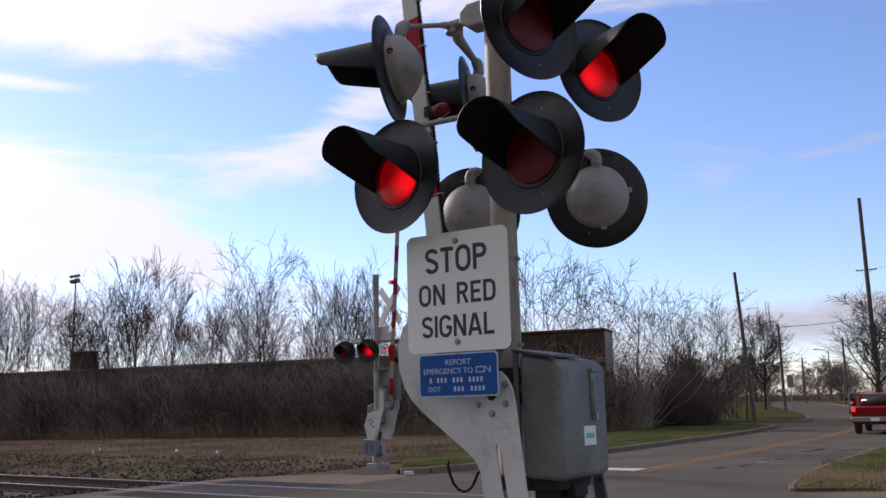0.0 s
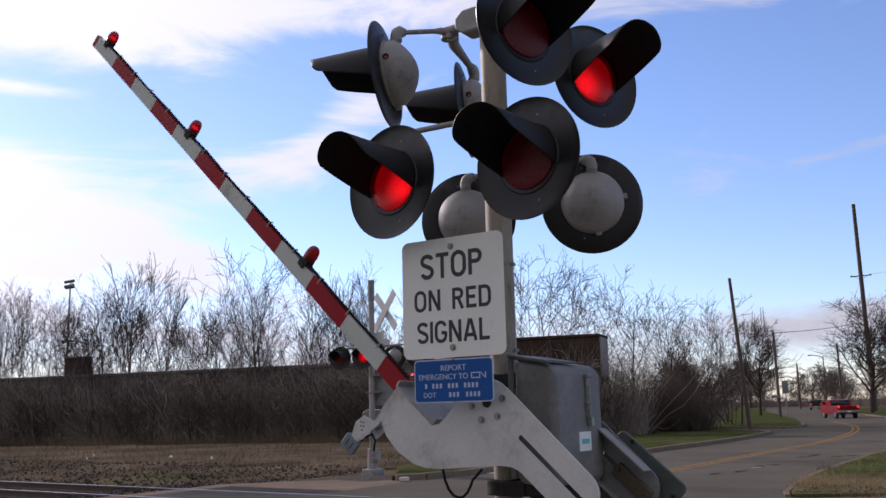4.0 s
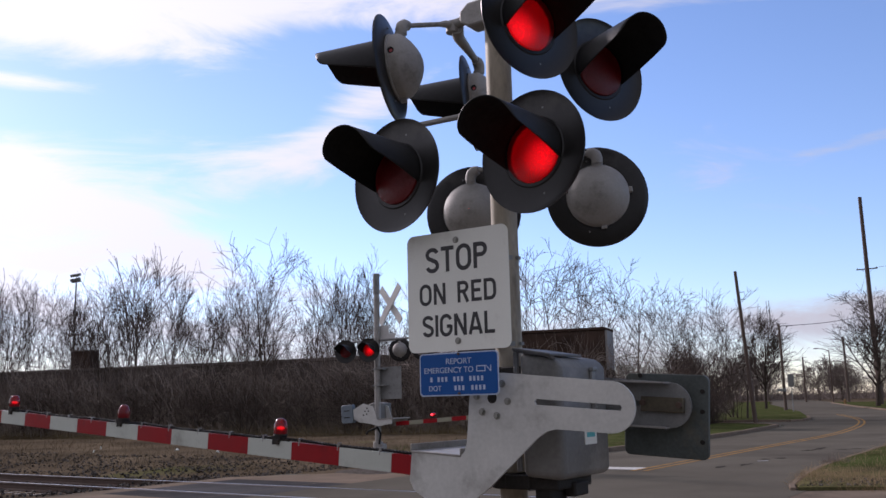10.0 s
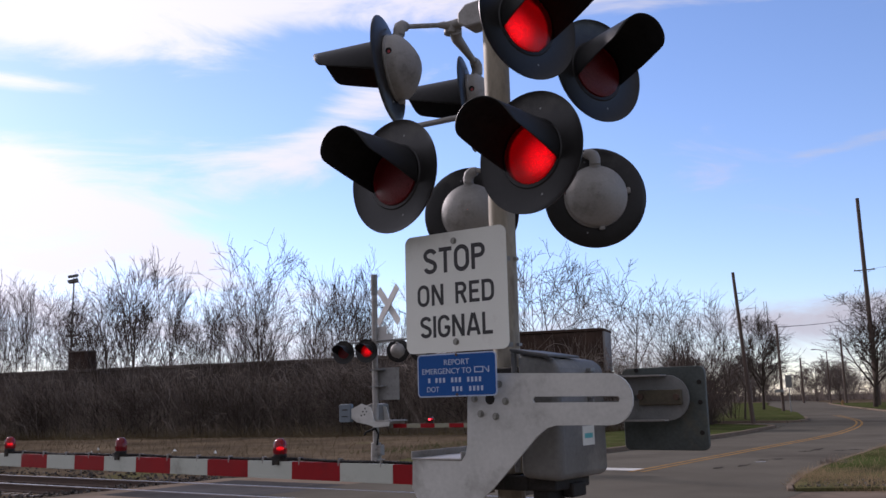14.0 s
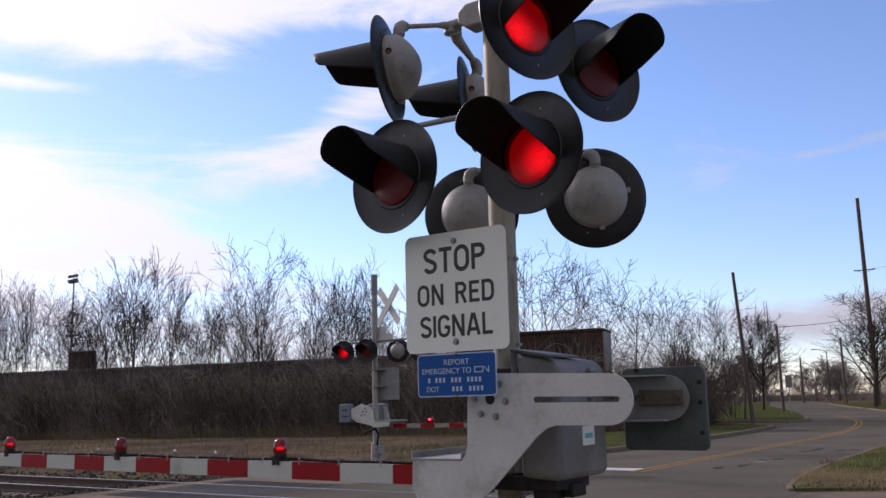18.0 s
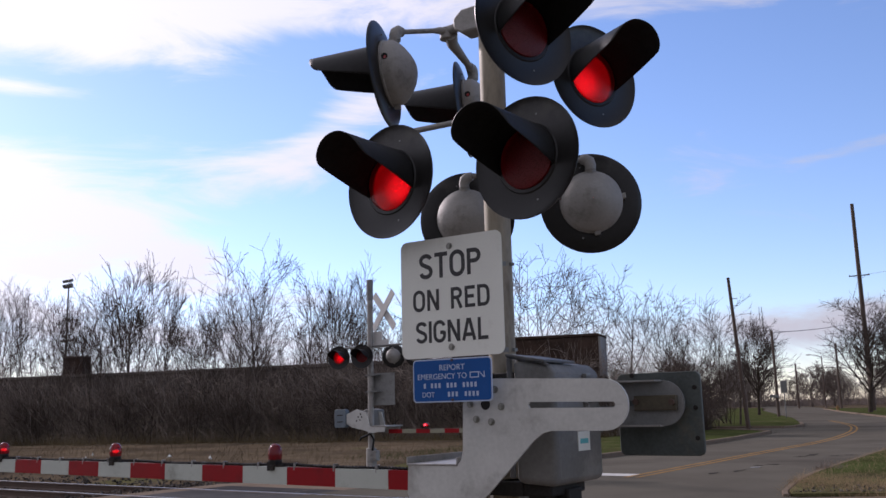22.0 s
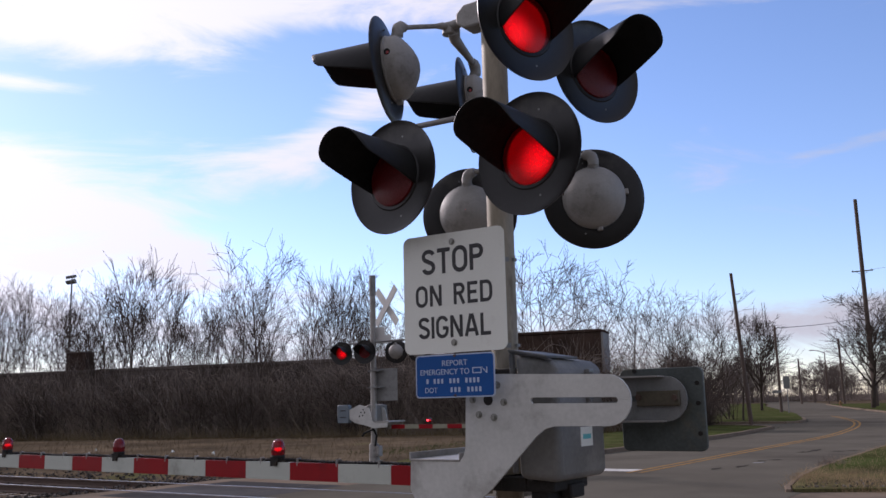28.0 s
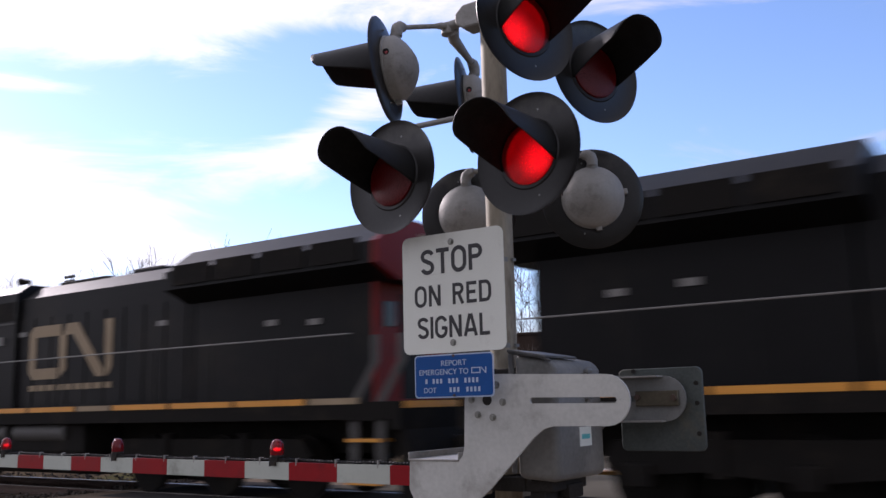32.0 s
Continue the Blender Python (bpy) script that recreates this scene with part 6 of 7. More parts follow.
def loco(x0, turn, label, rear_red):
    """A six-axle road locomotive: nose at local x = 0, body running back to x = -21.9, rail level at z = 0."""
    L = empty("locomotive", pose(x0, TRACK_Y, 0, 0, 0, turn), label, "locomotive", "locomotives of the train")
    # walkway frame
    part("frame", G().box(-21.2, -0.9, -1.50, 1.50, 1.30, 1.56), M_LOCOGREY, L, "sooty underframe", smooth=False)
    for side in (-1, 1):
        x = -20.6
        i = 0
        while x < -2.6:
            w = 1.55 if i % 4 else 1.0
            part("sill_stripe", G().box(x, min(x + w, -2.6), side * 1.502 - 0.004, side * 1.502 + 0.004, 1.53, 1.625), M_LOCOYELLOW if i % 4 else M_LOCOTAN, L, "orange and pale reflective sill stripe", smooth=False)
            x += w + 0.1
            i += 1
    # engine hood in sections
    def hood(xa, xb, half, z1, material, name="hood", ch=0.22):
        prof = [(-half, 1.56), (half, 1.56), (half, z1 - ch), (half - ch * 1.4, z1), (-half + ch * 1.4, z1), (-half, z1 - ch)]
        return part(name, G().prism(prof, xa, xb, "x"), material, L, smooth=False)
    hood(-10.45, -4.9, 1.02, 4.36, M_LOCOBLACK, "equipment_hood")
    hood(-16.2, -10.5, 0.92, 4.30, M_LOCOBLACK, "engine_hood", 0.3)
    hood(-20.45, -16.25, 0.92, 3.62, M_LOCOBLACK, "radiator_hood", 0.02)
    wing = [(-0.92, 3.45), (0.92, 3.45), (1.46, 3.66), (1.46, 4.0), (0.85, 4.44), (-0.85, 4.44), (-1.46, 4.0), (-1.46, 3.66)]
    part("radiator_wing", G().prism(wing, -20.9, -16.0, "x"), M_LOCOBLACK, L, "overhanging radiator cabin", smooth=False)
    if rear_red:
        part("wing_end", G().prism([(y * 1.004, z) for y, z in wing], -20.97, -20.86, "x"), M_LOCORED, L, "red painted end of the radiator cabin", smooth=False)
        part("end_number", G().box(-20.975, -20.96, -0.35, 0.35, 4.05, 4.25), M_LOCOTAN, L, "pale number bar", smooth=False)
        part("hood_end", G().box(-20.52, -20.42, -0.93, 0.93, 1.56, 3.62), M_LOCORED, L, "red painted hood end", smooth=False)
        part("end_door", G().box(-20.54, -20.515, -0.3, 0.3, 1.6, 3.3), M_LOCOBLACK, L, "dark recessed end door", smooth=False)
        for y in (-0.62, 0.62):
            part("end_window", G().box(-20.545, -20.52, y - 0.16, y + 0.16, 2.75, 3.15), M_WINDOW, L, smooth=False)
    for side in (-1, 1):
        # grilles, doors, louvres
        for i in range(4):
            part("radiator_grille", G().box(-20.6 + 1.12 * i, -19.6 + 1.12 * i, side * 1.485 - 0.01, side * 1.485 + 0.01, 3.72, 4.08), M_LOCOGREY, L, "dark grille", smooth=False)
        for i in range(9):
            x = -16.0 + 0.62 * i
            part("hood_door", G().box(x, x + 0.56, side * 0.925 - 0.012, side * 0.925 + 0.012, 1.7, 3.55), M_LOCOBLACK, L, smooth=False)
        for x, z, w, h in ((-9.9, 3.75, 0.9, 0.42), (-8.6, 3.7, 0.8, 0.5), (-7.3, 3.75, 0.9, 0.42), (-6.2, 3.7, 0.8, 0.5)):
            part("air_grille", G().box(x - w / 2, x + w / 2, side * 1.02 - 0.012, side * 1.02 + 0.012, z - h / 2, z + h / 2), M_LOCOGREY, L, "dark filter grille", smooth=False)
        for x, z in ((-8.05, 3.72), (-6.75, 3.82), (-6.75, 3.58), (-6.55, 3.80), (-9.9, 3.1), (-10.6, 3.22), (-15.3, 3.15), (-18.2, 2.95), (-19.2, 2.9)):
            part("notice_plate", G().box(x - 0.1, x + 0.1, side * 1.022 - 0.02, side * 1.022 + 0.02, z - 0.09, z + 0.09) if x > -10.4 else G().box(x - 0.13, x + 0.13, side * 0.935 - 0.012, side * 0.935 + 0.012, z - 0.05, z + 0.05), M_HANDRAIL, L, "small pale plate", smooth=False)
        part("hood_rail_strip", G().box(-10.4, -5.0, side * 1.03 - 0.008, side * 1.03 + 0.008, 3.46, 3.50), M_STEP, L, smooth=False)
        # slanting pale and red bands behind the cab
        y0, y1 = (1.022, 1.03) if side > 0 else (-1.03, -1.022)
        part("pale_band", G().prism([(-4.92, 3.46), (-5.75, 3.46), (-6.95, 2.30), (-7.3, 1.95), (-6.3, 1.95), (-4.92, 2.75)], y0, y1, "y"), M_LOCOTAN, L, "slanting pale band", smooth=False)
        part("red_band", G().prism([(-4.92, 2.75), (-6.3, 1.95), (-7.3, 1.95), (-7.9, 1.6), (-4.92, 1.6)], y0, y1, "y"), M_LOCORED, L, "slanting red band", smooth=False)
        part("battery_box", G().box(-7.9, -4.92, side * 1.24 - 0.2, side * 1.24 + 0.2, 1.56, 2.22), M_LOCORED, L, "red equipment box on the walkway", smooth=False, bevel=0.02)
        for x in (-7.3, -6.2, -5.4):
            for k in range(4):
                part("box_louvre", G().box(x - 0.2, x + 0.2, side * 1.445 - 0.006, side * 1.445 + 0.006, 1.80 + 0.07 * k, 1.84 + 0.07 * k), M_LOCOBLACK, L, smooth=False)
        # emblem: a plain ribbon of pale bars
        y0, y1 = (0.938, 0.948) if side > 0 else (-0.948, -0.938)
        c = -12.35
        s = -1 if side > 0 else 1
        def bar(poly):
            part("emblem_bar", G().prism([(c + s * u, v) for u, v in poly], y0, y1, "y"), M_LOCOTAN, L, "pale ribbon emblem on the hood", smooth=False)
        bar([(-1.45, 2.38), (-1.30, 2.22), (-0.35, 2.22), (-0.10, 2.40), (-0.10, 2.45), (-1.45, 2.45)])
        bar([(-1.45, 2.45), (-1.20, 2.45), (-1.20, 3.12), (-1.45, 3.12)])
        bar([(-1.45, 3.12), (-0.30, 3.12), (-0.30, 3.36), (-1.30, 3.36), (-1.45, 3.22)])
        bar([(-0.35, 2.45), (-0.10, 2.45), (-0.10, 3.12), (-0.35, 3.12)])
        bar([(-0.22, 3.12), (0.12, 3.12), (0.95, 2.22), (1.30, 2.22), (0.28, 3.36), (-0.12, 3.36)])
        bar([(1.18, 2.22), (1.32, 2.24), (1.45, 2.40), (1.45, 3.36), (1.20, 3.36), (1.20, 2.4)])
        for k in range(9):
            part("lettering_bar", G().box(c - 1.45 + 0.325 * k, c - 1.2 + 0.325 * k, y0, y1, 1.98, 2.10), M_LOCOTAN, L, "row of small pale letters as bars", smooth=False)
        # cab side
        part("cab_window", G().box(-4.62, -3.0, side * 1.512 - 0.01, side * 1.512 + 0.01, 3.387, 3.961), M_WINDOW, L, "dark side windows", smooth=False)
        for x in (-4.62, -4.25, -3.35, -3.0):
            part("window_post", G().box(x - 0.03, x + 0.03, side * 1.525 - 0.01, side * 1.525 + 0.01, 3.352, 3.996), M_LOCOBLACK, L, smooth=False)
        part("window_sill", G().box(-4.3, -2.95, side * 1.54 - 0.03, side * 1.54 + 0.03, 3.335, 3.378), M_HANDRAIL, L, smooth=False)
        part("sun_shade", G().add([(-4.6, side * 1.52, 4.031), (-2.95, side * 1.52, 4.031), (-2.95, side * 1.82, 3.926), (-4.6, side * 1.82, 3.926)], [(0, 1, 2, 3)]), M_HANDRAIL, L, "pale awning", solid=0.02)
        for k in range(4):
            x = -4.35 + 0.30 * k
            part("number_bar", G().box(x, x + 0.22, side * 1.508 - 0.006, side * 1.508 + 0.006, 2.72, 3.02), M_LOCOPINK, L, "pale cab number as bars", smooth=False)
        for x in (-4.3, -3.25):
            for k in range(9):
                part("cab_louvre", G().box(x, x + 0.75, side * 1.508 - 0.008, side * 1.508 + 0.008, 1.72 + 0.075 * k, 1.755 + 0.075 * k), M_LOUVRE, L, smooth=False)
        part("cab_seam", G().box(-4.75, -2.7, side * 1.507 - 0.006, side * 1.507 + 0.006, 2.44, 2.47), M_LOCOBLACK, L, smooth=False)
        part("side_lamp", G().box(-2.55, -2.25, side * 1.508 - 0.012, side * 1.508 + 0.012, 1.66, 1.92), M_LOCOTAN, L, "pale panel", smooth=False)
        # handrails
        pts = [(-20.4, side * 1.46, 2.60), (-8.2, side * 1.46, 2.60)]
        rail = part("handrail", G().tube(pts, 0.013, 6), M_HANDRAIL, L, "long pale handrail")
        for i in range(9):
            part("stanchion", G().cyl((-20.3 + 1.5 * i, side * 1.46, 1.56), (-20.3 + 1.5 * i, side * 1.46, 2.60), 0.017, 0.017, 6), M_LOCOBLACK, rail)
        part("hood_handrail", G().tube([(-10.3, side * 1.2, 3.16), (-5.0, side * 1.2, 3.16)], 0.016, 6), M_HANDRAIL, L)
        # steps and guards at both ends
        for xs, d in ((-1.38, 1), (-20.7, -1)):
            for k in range(4):
                part("step", G().box(xs - 0.32, xs + 0.32, side * 1.38 - 0.14, side * 1.38 + 0.14, 0.35 + 0.31 * k, 0.40 + 0.31 * k), M_LOCOYELLOW if k % 2 == 0 else M_LOCOGREY, L, "edge-marked step", smooth=False)
            for dx in (-0.30, 0.20):
                part("step_guard", G().prism([(xs + dx - 0.07, 0.32), (xs + dx + 0.07, 0.32), (xs + dx + 0.07, 1.55), (xs + dx + 0.06 + 0.42 * d, 2.15), (xs + dx + 0.06 + 0.42 * d, 2.55), (xs + dx - 0.06 + 0.42 * d, 2.55), (xs + dx - 0.06 + 0.42 * d, 2.15), (xs + dx - 0.07, 1.55)], side * 1.47 - 0.02, side * 1.47 + 0.02, "y"), M_STEP, L, "grey bent handrail strap", smooth=False)
        # fuel tank, reservoirs, trucks
        for k in range(2):
            part("air_reservoir", G().cyl((-13.0 + 2.05 * k, side * 1.22, 1.12), (-11.2 + 2.05 * k, side * 1.22, 1.12), 0.21, 0.21, 16), M_STEP, L, "grey air tank", bevel=0.03)
        for xc in (-4.75, -16.9):
            truck = part("bogie_frame", G().prism([(xc - 2.5, 0.75), (xc - 2.3, 1.0), (xc + 2.3, 1.0), (xc + 2.5, 0.75), (xc + 2.3, 0.55), (xc + 1.2, 0.62), (xc, 0.5), (xc - 1.2, 0.62), (xc - 2.3, 0.55)], side * 1.15 - 0.09, side * 1.15 + 0.09, "y"), M_LOCOGREY, L, "cast bogie side frame", smooth=False)
            for dx in (-2.0, 0, 2.0):
                part("wheel", G().cyl((xc + dx, side * 0.70, 0.535), (xc + dx, side * 0.83, 0.535), 0.53, 0.53, 28), M_LOCOGREY, truck)
                part("axle_box", G().box(xc + dx - 0.17, xc + dx + 0.17, side * 1.27 - 0.07, side * 1.27 + 0.07, 0.42, 0.72), M_LOCOGREY, truck, bevel=0.03)
            for dx in (-1.0, 1.0):
                part("spring", G().cyl((xc + dx, side * 1.18, 0.55), (xc + dx, side * 1.18, 1.1), 0.13, 0.13, 12), M_LOCOGREY, truck)
    part("fuel_tank", G().prism([(-1.35, 1.3), (1.35, 1.3), (1.35, 0.75), (0.95, 0.30), (-0.95, 0.30), (-1.35, 0.75)], -13.6, -8.6, "x"), M_LOCOGREY, L, "black fuel tank", smooth=False, bevel=0.03)
    # dark filler blocks added so that no sunlit ground shows under the frame
    part("underframe_filler", G().box(-21.2, -0.8, -0.5, 0.5, 0.75, 1.3), M_LOCOGREY, L, smooth=False)
    for xc in (-4.75, -16.9):
        for dx in (-1.35, 0.65, 1.9):
            part("bogie_filler", G().box(xc + dx - 0.5, xc + dx + 0.5, -0.62, 0.62, 0.22, 0.95), M_LOCOGREY, L, bevel=0.08)
    # cab and nose
    cabp = [(-4.85, 1.56), (-2.2, 1.56), (-2.2, 3.344), (-2.45, 4.1), (-4.85, 4.153)]
    part("cab", G().prism(cabp, -1.5, 1.5, "y"), M_LOCORED, L, "red driver's cab", smooth=False, bevel=0.04)
    part("cab_roof", G().prism([(-1.5, 4.083), (1.5, 4.083), (0.75, 4.414), (-0.75, 4.414)], -4.85, -2.6, "x"), M_ROOF, L, "grey sloping roof", smooth=False)
    part("cab_brow", G().prism([(-1.48, 4.048), (1.48, 4.048), (0.85, 4.387), (-0.85, 4.387)], -2.62, -2.28, "x"), M_LOCORED, L, smooth=False)
    part("roof_unit", G().box(-3.6, -2.9, -0.45, 0.45, 4.414, 4.535), M_ROOF, L, smooth=False, bevel=0.03)
    g = G()
    wide, tip = 1.47, 1.10
    prof = [(-2.25, 1.56, wide), (-2.25, 3.40, wide), (-1.30, 3.18, 1.15), (-0.92, 2.80, tip), (-0.80, 2.3, tip), (-0.80, 1.56, tip)]
    vs = [(x, -w, z) for x, z, w in prof] + [(x, w, z) for x, z, w in prof]
    g.add(vs, [(0, 1, 7, 6), (1, 2, 8, 7), (2, 3, 9, 8), (3, 4, 10, 9), (4, 5, 11, 10), (5, 0, 6, 11), (0, 5, 4, 3, 2, 1), (6, 7, 8, 9, 10, 11)])
    part("nose", g, M_LOCORED, L, "tapered red nose", smooth=False, bevel=0.05)
    for side in (-1, 1):
        part("windshield", G().add([(-2.215, side * 0.08, 3.439), (-2.215, side * 1.42, 3.578), (-2.41, side * 1.42, 4.013), (-2.41, side * 0.08, 4.031)], [(0, 1, 2, 3)]), M_WINDOW, L, "dark windscreen", solid=0.03)
        part("window_band", G().add([(-2.20, side * 0.02, 3.30), (-2.20, side * 1.44, 3.491), (-2.24, side * 1.44, 3.578), (-2.222, side * 0.02, 3.457)], [(0, 1, 2, 3)]), M_LOCOBLACK, L, solid=0.02)
        part("number_board", G().box(-2.34, -2.26, side * 0.85 - 0.4, side * 0.85 + 0.4, 4.118, 4.274), M_LOCOBLACK, L, "dark number board", smooth=False)
        part("ditch_light", G().cyl((-0.72, side * 0.78, 1.80), (-0.55, side * 0.78, 1.80), 0.06, 0.06, 16), M_HEADLIGHT if not rear_red else M_WINDOW, L, "glowing ditch light")
        part("front_rail", G().tube([(-0.56, side * 0.4, 1.56), (-0.56, side * 0.4, 2.55), (-0.62, side * 0.9, 2.55), (-0.8, side * 1.40, 1.8)], 0.025, 6), M_HANDRAIL, L)
        part("nose_stripe", G().prism([(-0.62, 2.62), (-0.2, 2.62), (-0.2, 2.52), (-0.62, 2.52)], -0.81, -0.785, "x", pose(0, side * 0.36 + 0.4, 0)), M_LOCOTAN, L, "pale nose band", smooth=False)
    for z in (3.0, 2.84):
        part("headlight", G().cyl((-1.2, 0.0, z), (-1.02 + (3.0 - z) * 0.6, 0.0, z), 0.06, 0.06, 16), M_HEADLIGHT if not rear_red else M_WINDOW, L, "glowing headlight")
    for z in (2.5, 1.95):
        part("nose_band", G().box(-0.81, -0.785, -0.9, 0.3, z - 0.06, z + 0.06), M_LOCOTAN, L, "pale reflective nose band", smooth=False)
    for xe, d in ((-0.62, 1), (-21.28, -1)):
        part("end_plate", G().box(xe - 0.1, xe + 0.1, -1.5, 1.5, 1.15, 1.56), M_LOCOGREY, L, smooth=False)
        part("end_stripe", G().box(xe + d * 0.101, xe + d * 0.11, -1.4, 1.4, 1.46, 1.56), M_LOCOYELLOW, L, "orange end sill stripe", smooth=False)
        part("snow_plough", G().prism([(xe, 0.12), (xe + d * 0.55, 0.12), (xe + d * 0.35, 0.5), (xe + d * 0.1, 1.15), (xe, 1.15)], -1.4, 1.4, "y"), M_LOCOGREY, L, "dark plough blade", smooth=False)
        part("coupler", G().box(min(xe, xe + d * 0.85), max(xe, xe + d * 0.85), -0.14, 0.14, 0.72, 1.02), M_DARKIRON, L, bevel=0.03)
    # roof fittings
    part("exhaust", G().box(-14.6, -13.6, -0.4, 0.4, 4.25, 4.42), M_LOCOBLACK, L, smooth=False, bevel=0.04)
    part("horn", G().tube([(-9.2, 0, 4.42), (-9.2, 0, 4.62), (-8.8, 0, 4.66)], [0.04, 0.04, 0.09], 10), M_LOCOGREY, L)
    part("roof_hatch", G().box(-12.9, -11.2, -0.5, 0.5, 4.25, 4.36), M_LOCOBLACK, L, smooth=False, bevel=0.02)
    part("dynamic_brake_box", G().box(-8.2, -5.6, -0.75, 0.75, 4.30, 4.43), M_LOCOBLACK, L, smooth=False, bevel=0.03)
    return L


M_LOCOPINK = mat("faded_cab_number", (0.34, 0.13, 0.09), 0.5, 0, 0.1, 5, 40, 0.02)
# darker copy of the cab red, with the louvres' shade painted in
M_LOUVRE = mat("shadowed_red_louvre", (0.09, 0.010, 0.008), 0.6, 0, 0.2, 5, 40, 0.05)
LEAD_X = -11.55 - SPEED * 30
LEAD = loco(LEAD_X, 0, "orange-red and black diesel locomotive with pale slanting bands, headlights on", False)
SECOND_X = LEAD_X - 2 * LOCO_LENGTH
SECOND = loco(SECOND_X, 180, "black diesel locomotive with a red end, coupled behind the leader", True)


# ---- road vehicles ----
M_TRUCKRED = mat("red_car_paint", (0.17, 0.004, 0.006), 0.38, 0.0, 0.1, 2, 30, 0.0, spec=0.14)
M_CARBLACK = mat("black_car_paint", (0.008, 0.008, 0.009), 0.4, 0.0, 0.1, 2, 30, 0.0, coat=0.1, spec=0.2)
M_TYRE = mat("tyre_rubber", (0.015, 0.015, 0.015), 0.8, 0, 0.2, 8, 60, 0.1)
M_CHROME = mat("dull_chrome", (0.22, 0.22, 0.22), 0.35, 0.7, 0.05, 8, 60, 0.0)


def vehicle(name, label, category, profile, glass, width, paint, wheels, r):
    """A road vehicle facing local +y with its origin under the rear bumper."""
    v = empty(name, pose(0, 0, 0), label, category)
    part("body", G().prism(profile, -width / 2, width / 2, "x"), paint, v, "glossy painted body", smooth=False, bevel=0.05)
    for y0, z0, y1, z1 in glass:
        part("window", G().add([(-width / 2 + 0.16, y0, z0), (width / 2 - 0.16, y0, z0), (width / 2 - 0.22, y1, z1), (-width / 2 + 0.22, y1, z1)], [(0, 1, 2, 3)]), M_WINDOW, v, "dark rear glass", solid=0.02)
    for y in wheels:
        for s in (-1, 1):
            w = part("wheel", G().cyl((s * (width / 2 - 0.22), y, r), (s * (width / 2 - 0.0), y, r), r, r, 22), M_TYRE, v, "black tyre", bevel=0.03)
            part("rim", G().cyl((s * (width / 2 - 0.02), y, r), (s * (width / 2 + 0.012), y, r), r * 0.6, r * 0.55, 16), M_CHROME, w)
    for s in (-1, 1):
        part("tail_light", G().box(s * (width / 2 - 0.1) - 0.06, s * (width / 2 - 0.1) + 0.06, -0.03, 0.03, 0.88, 1.06), M_TAIL, v, "lit red tail light", smooth=False)
        part("mirror", G().box(s * (width / 2 + 0.12) - 0.1, s * (width / 2 + 0.12) + 0.1, 3.2, 3.32, 1.15, 1.4), paint, v, bevel=0.03)
    part("bumper", G().box(-width / 2, width / 2, -0.16, 0.0, 0.48, 0.68), M_CHROME, v, "metal rear bumper", bevel=0.03)
    part("plate", G().box(-0.16, 0.16, -0.17, -0.16, 0.52, 0.64), M_SIGNWHITE, v, "plain pale number plate", smooth=False)
    return v


PICKUP = vehicle("pickup_truck", "red pickup truck with lit tail lights driving away", "pickup truck",
                 [(0, 0.46), (0, 1.05), (1.85, 1.05), (1.9, 1.10), (2.15, 1.56), (3.2, 1.60), (3.75, 1.12), (4.85, 1.0), (4.95, 0.44), (4.3, 0.37), (0.55, 0.37)],
                 [(1.88, 1.13, 2.10, 1.52)], 1.74, M_TRUCKRED, (0.85, 3.95), 0.34)
part("tailgate", G().box(-0.66, 0.66, -0.02, 0.0, 0.66, 1.02), M_TRUCKRED, PICKUP, "red tailgate", smooth=False, bevel=0.01)
SUV = vehicle("suv", "dark four-wheel-drive car with roof rails driving away", "car",
              [(0, 0.5), (0, 1.0), (0.15, 1.15), (0.3, 1.72), (0.6, 1.78), (2.7, 1.76), (3.3, 1.15), (4.2, 1.02), (4.3, 0.5), (3.8, 0.42), (0.5, 0.42)],
              [(0.12, 1.16, 0.27, 1.66)], 1.8, M_CARBLACK, (0.8, 3.5), 0.36)
part("spare_wheel", G().cyl((0.1, -0.2, 0.95), (0.1, 0.0, 0.95), 0.34, 0.34, 22), M_TYRE, SUV, "spare wheel on the tailgate", bevel=0.03)


def resize(thing, k):
    """Brings a vehicle to its true size."""
    for o in thing.children_recursive:
        o.data.transform(Matrix.Scale(k, 4))


resize(PICKUP, 0.94)
resize(SUV, 0.85)


# ---- what moves ----
ARM_DEGREES = [(0.0, 80.0), (0.5, 72.6), (1.0, 67.0), (1.5, 61.9), (2.0, 57.1), (2.5, 52.8), (3.0, 48.9), (3.5, 45.0), (4.0, 41.1), (4.5, 37.3), (5.0, 33.4), (5.5, 29.7), (6.0, 26.3), (6.5, 23.0), (7.0, 19.7), (7.5, 16.6), (8.0, 13.9), (8.5, 11.2), (9.0, 8.5), (9.5, 6.05), (10.0, 3.8), (10.5, 1.5), (10.85, 0.0), (11.0, 0.0), (32.0, 0.0)]


FAR_ARM_DEGREES = [(0.0, 86.0), (0.6, 83.0), (1.5, 73.0), (3.0, 56.5), (4.5, 42.5), (6.0, 29.3), (7.0, 21.6), (7.5, 17.6), (8.0, 13.8), (8.5, 11.0), (9.0, 8.4), (9.5, 5.8), (10.0, 3.4), (10.5, 1.2), (10.8, 0.0), (11.0, 0.0), (32.0, 0.0)]
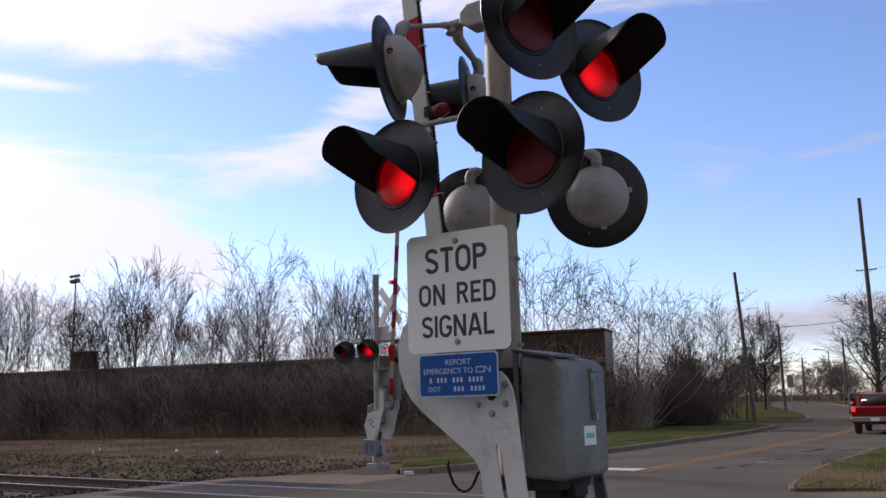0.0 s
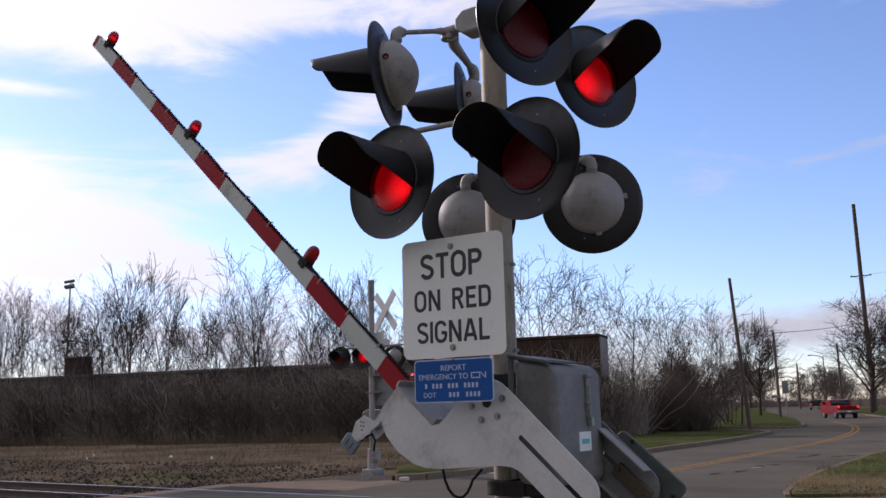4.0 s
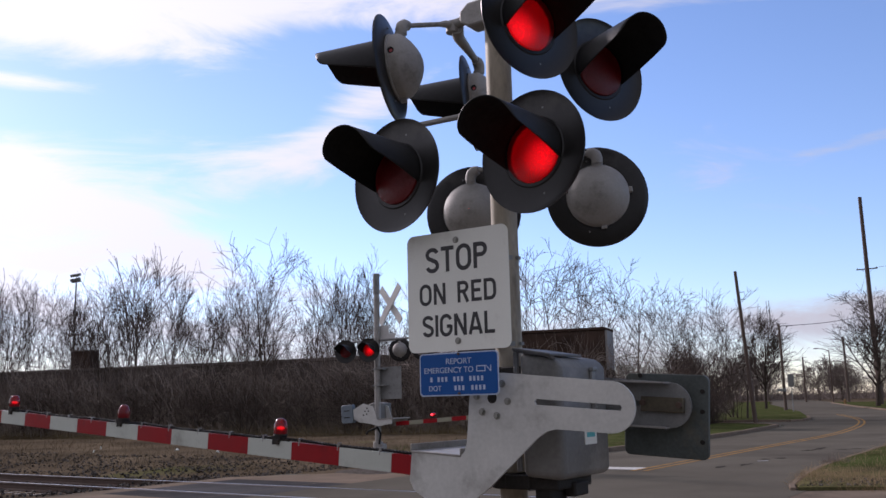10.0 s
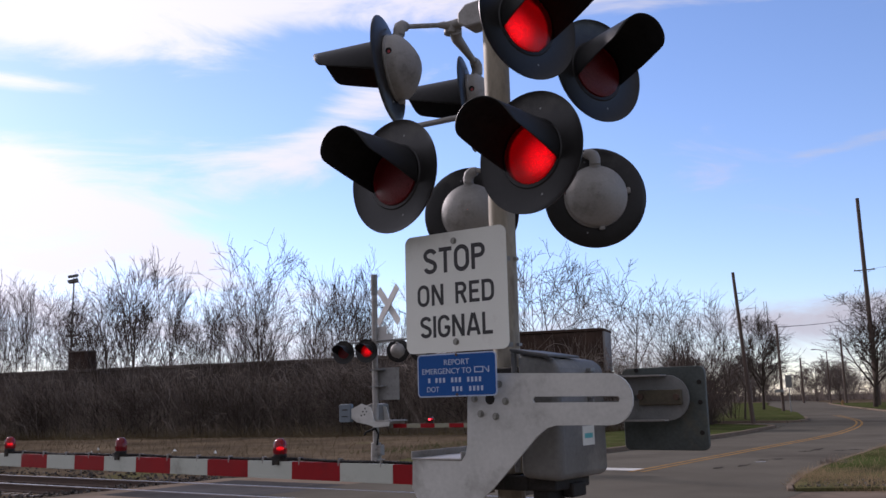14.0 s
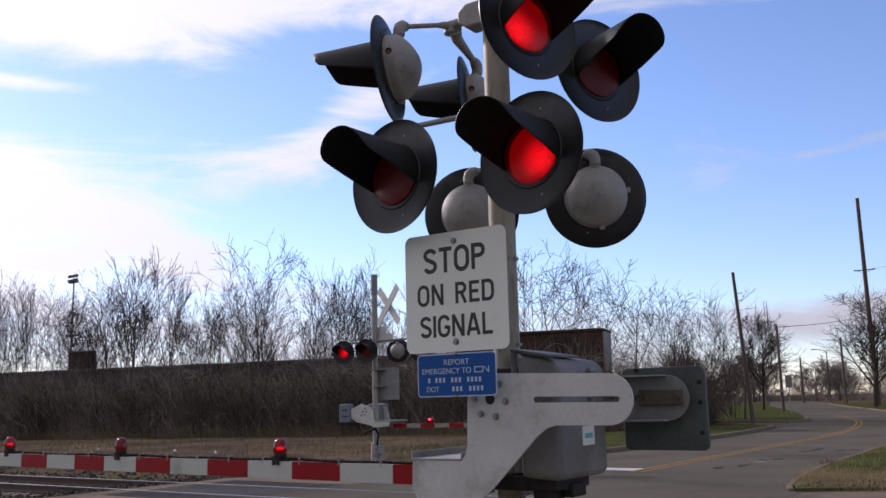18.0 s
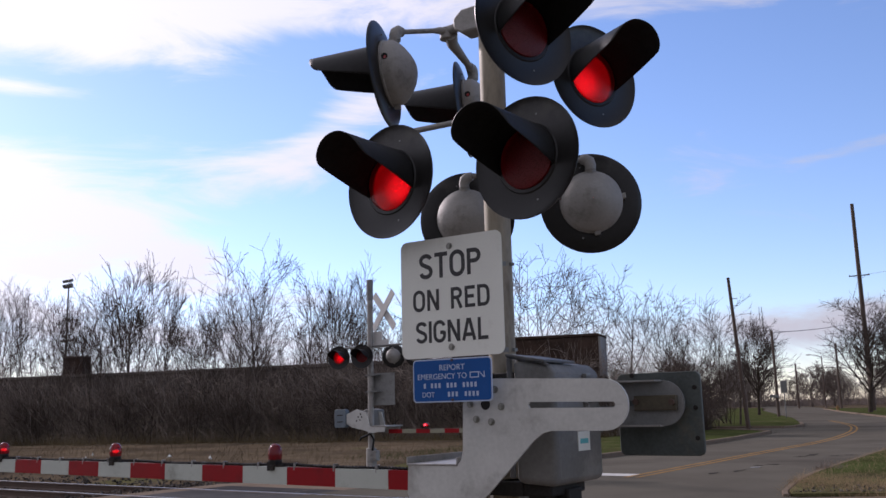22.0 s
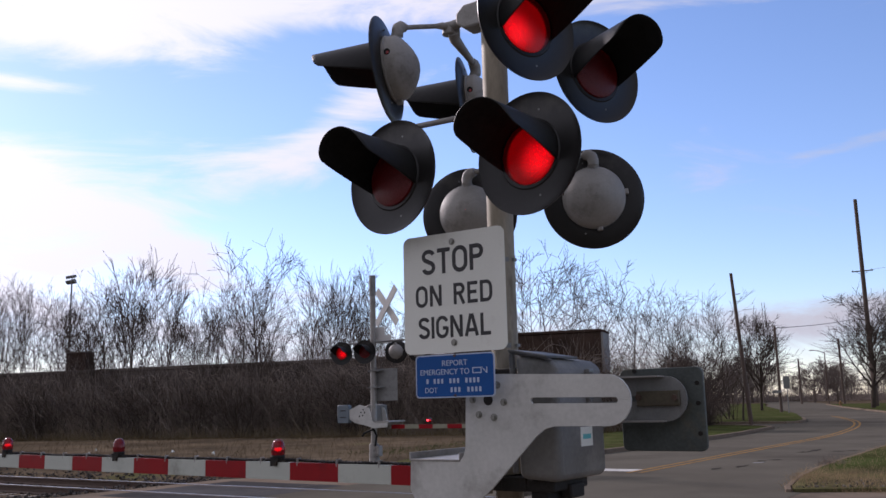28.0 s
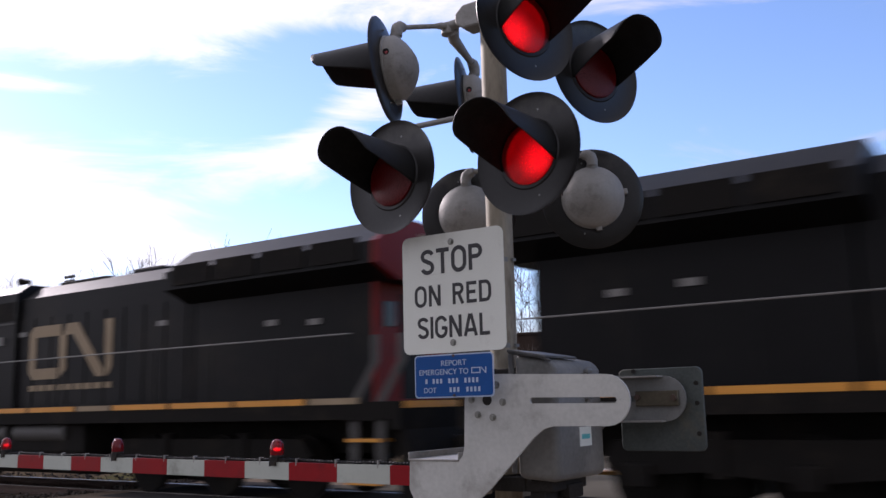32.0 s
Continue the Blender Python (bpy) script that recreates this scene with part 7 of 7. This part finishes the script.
# seconds, x, y of the rear bumper, heading in degrees to the left of straight ahead
PICKUP_ROWS = [(0.0, -6.26, 36.67, 3), (0.4, -6.48, 40.85, 5), (0.8, -6.86, 44.46, 7), (1.2, -7.36, 48.26, 10), (1.8, -8.48, 55.29, 12), (2.4, -9.9, 62.32, 14), (3.0, -11.47, 68.78, 17), (3.5, -13.07, 73.53, 22), (4.2, -15.36, 78.56, 32), (5.0, -18.98, 82.84, 50), (5.5, -21.67, 84.93, 60), (6.0, -24.75, 86.45, 70), (7.0, -31.84, 87.97, 82), (9.0, -48.4, 88.83, 88), (14.0, -94.0, 89.77, 89), (32.0, -265.0, 93.1, 89)]
SUV_ROWS = [(0.0, -13.2, 72.5, 14), (0.4, -14.82, 79.0, 14), (0.8, -16.54, 86.0, 15), (1.2, -18.25, 93.0, 16), (1.8, -21.3, 104.5, 16), (2.4, -24.33, 115.5, 16), (3.0, -27.25, 127.0, 16), (3.5, -29.78, 137.0, 16), (4.5, -35.12, 157.0, 16), (5.5, -41.27, 179.0, 16), (6.0, -44.6, 190.0, 17), (7.5, -55.3, 225.0, 18), (9.0, -66.5, 260.0, 19), (14.0, -112.5, 390.0, 20), (32.0, -327.5, 980.0, 20)]


def motions():
    walk(FAR_GATE, [(t, Matrix.Translation(FAR_PIVOT) @ pose(0, 0, 0, 0, -a, 0)) for t, a in FAR_ARM_DEGREES])
    for thing, rows in ((PICKUP, PICKUP_ROWS), (SUV, SUV_ROWS)):
        walk(thing, [(t, pose(x, y, 0.0, 0, 0, a)) for t, x, y, a in rows])
    for thing, x, turn in ((LEAD, LEAD_X, 0), (SECOND, SECOND_X, 180)):
        walk(thing, [(t, pose(x + SPEED * t, TRACK_Y, 0.004, 0, 0, turn)) for t in (0.0, 16.0, 32.0)])
    walk(GATE, [(t, Matrix.Translation(PIVOT) @ pose(0, 0, 0, -3.0 * math.sin(radians(a)), 0, 0) @ pose(0, 0, 0, 0, a, 0)) for t, a in ARM_DEGREES])
    # each blind stands before its glowing reflector for half of the flash, behind it for the other half
    for blind, period, phase in BLINK:
        on = (phase % 1.0) < 0.5
        rows = [(0.0, pose(0, 0.086 if on else 0.006, 0))]
        k = math.floor(2 * phase) + 1
        while True:
            t = (k / 2 - phase) * period
            if t > 31.9:
                break
            if t > 0.1:
                rows.append((t - 0.02, pose(0, 0.086 if on else 0.006, 0)))
                on = not on
                rows.append((t + 0.02, pose(0, 0.086 if on else 0.006, 0)))
            k += 1
        rows.append((32.0, pose(0, 0.086 if on else 0.006, 0)))
        walk(blind, rows)
    # the two inner bulbs of the arm flash by turns, sinking into their sockets while dark
    for bulb, shift in ARM_BULBS:
        rows = [(0.0, pose(0, 0, 0.128 if ((0.30 + shift) % 1.0) < 0.5 else 0.070))]
        k = 1
        while True:
            t = (k / 2 - 0.30) * 1.36
            if t > 31.9:
                break
            up = ((k / 2 + shift) % 1.0) < 0.5
            rows += [(t - 0.02, pose(0, 0, 0.070 if up else 0.128)), (t + 0.02, pose(0, 0, 0.128 if up else 0.070))]
            k += 1
        rows.append((32.0, rows[-1][1]))
        walk(bulb, rows)


motions()
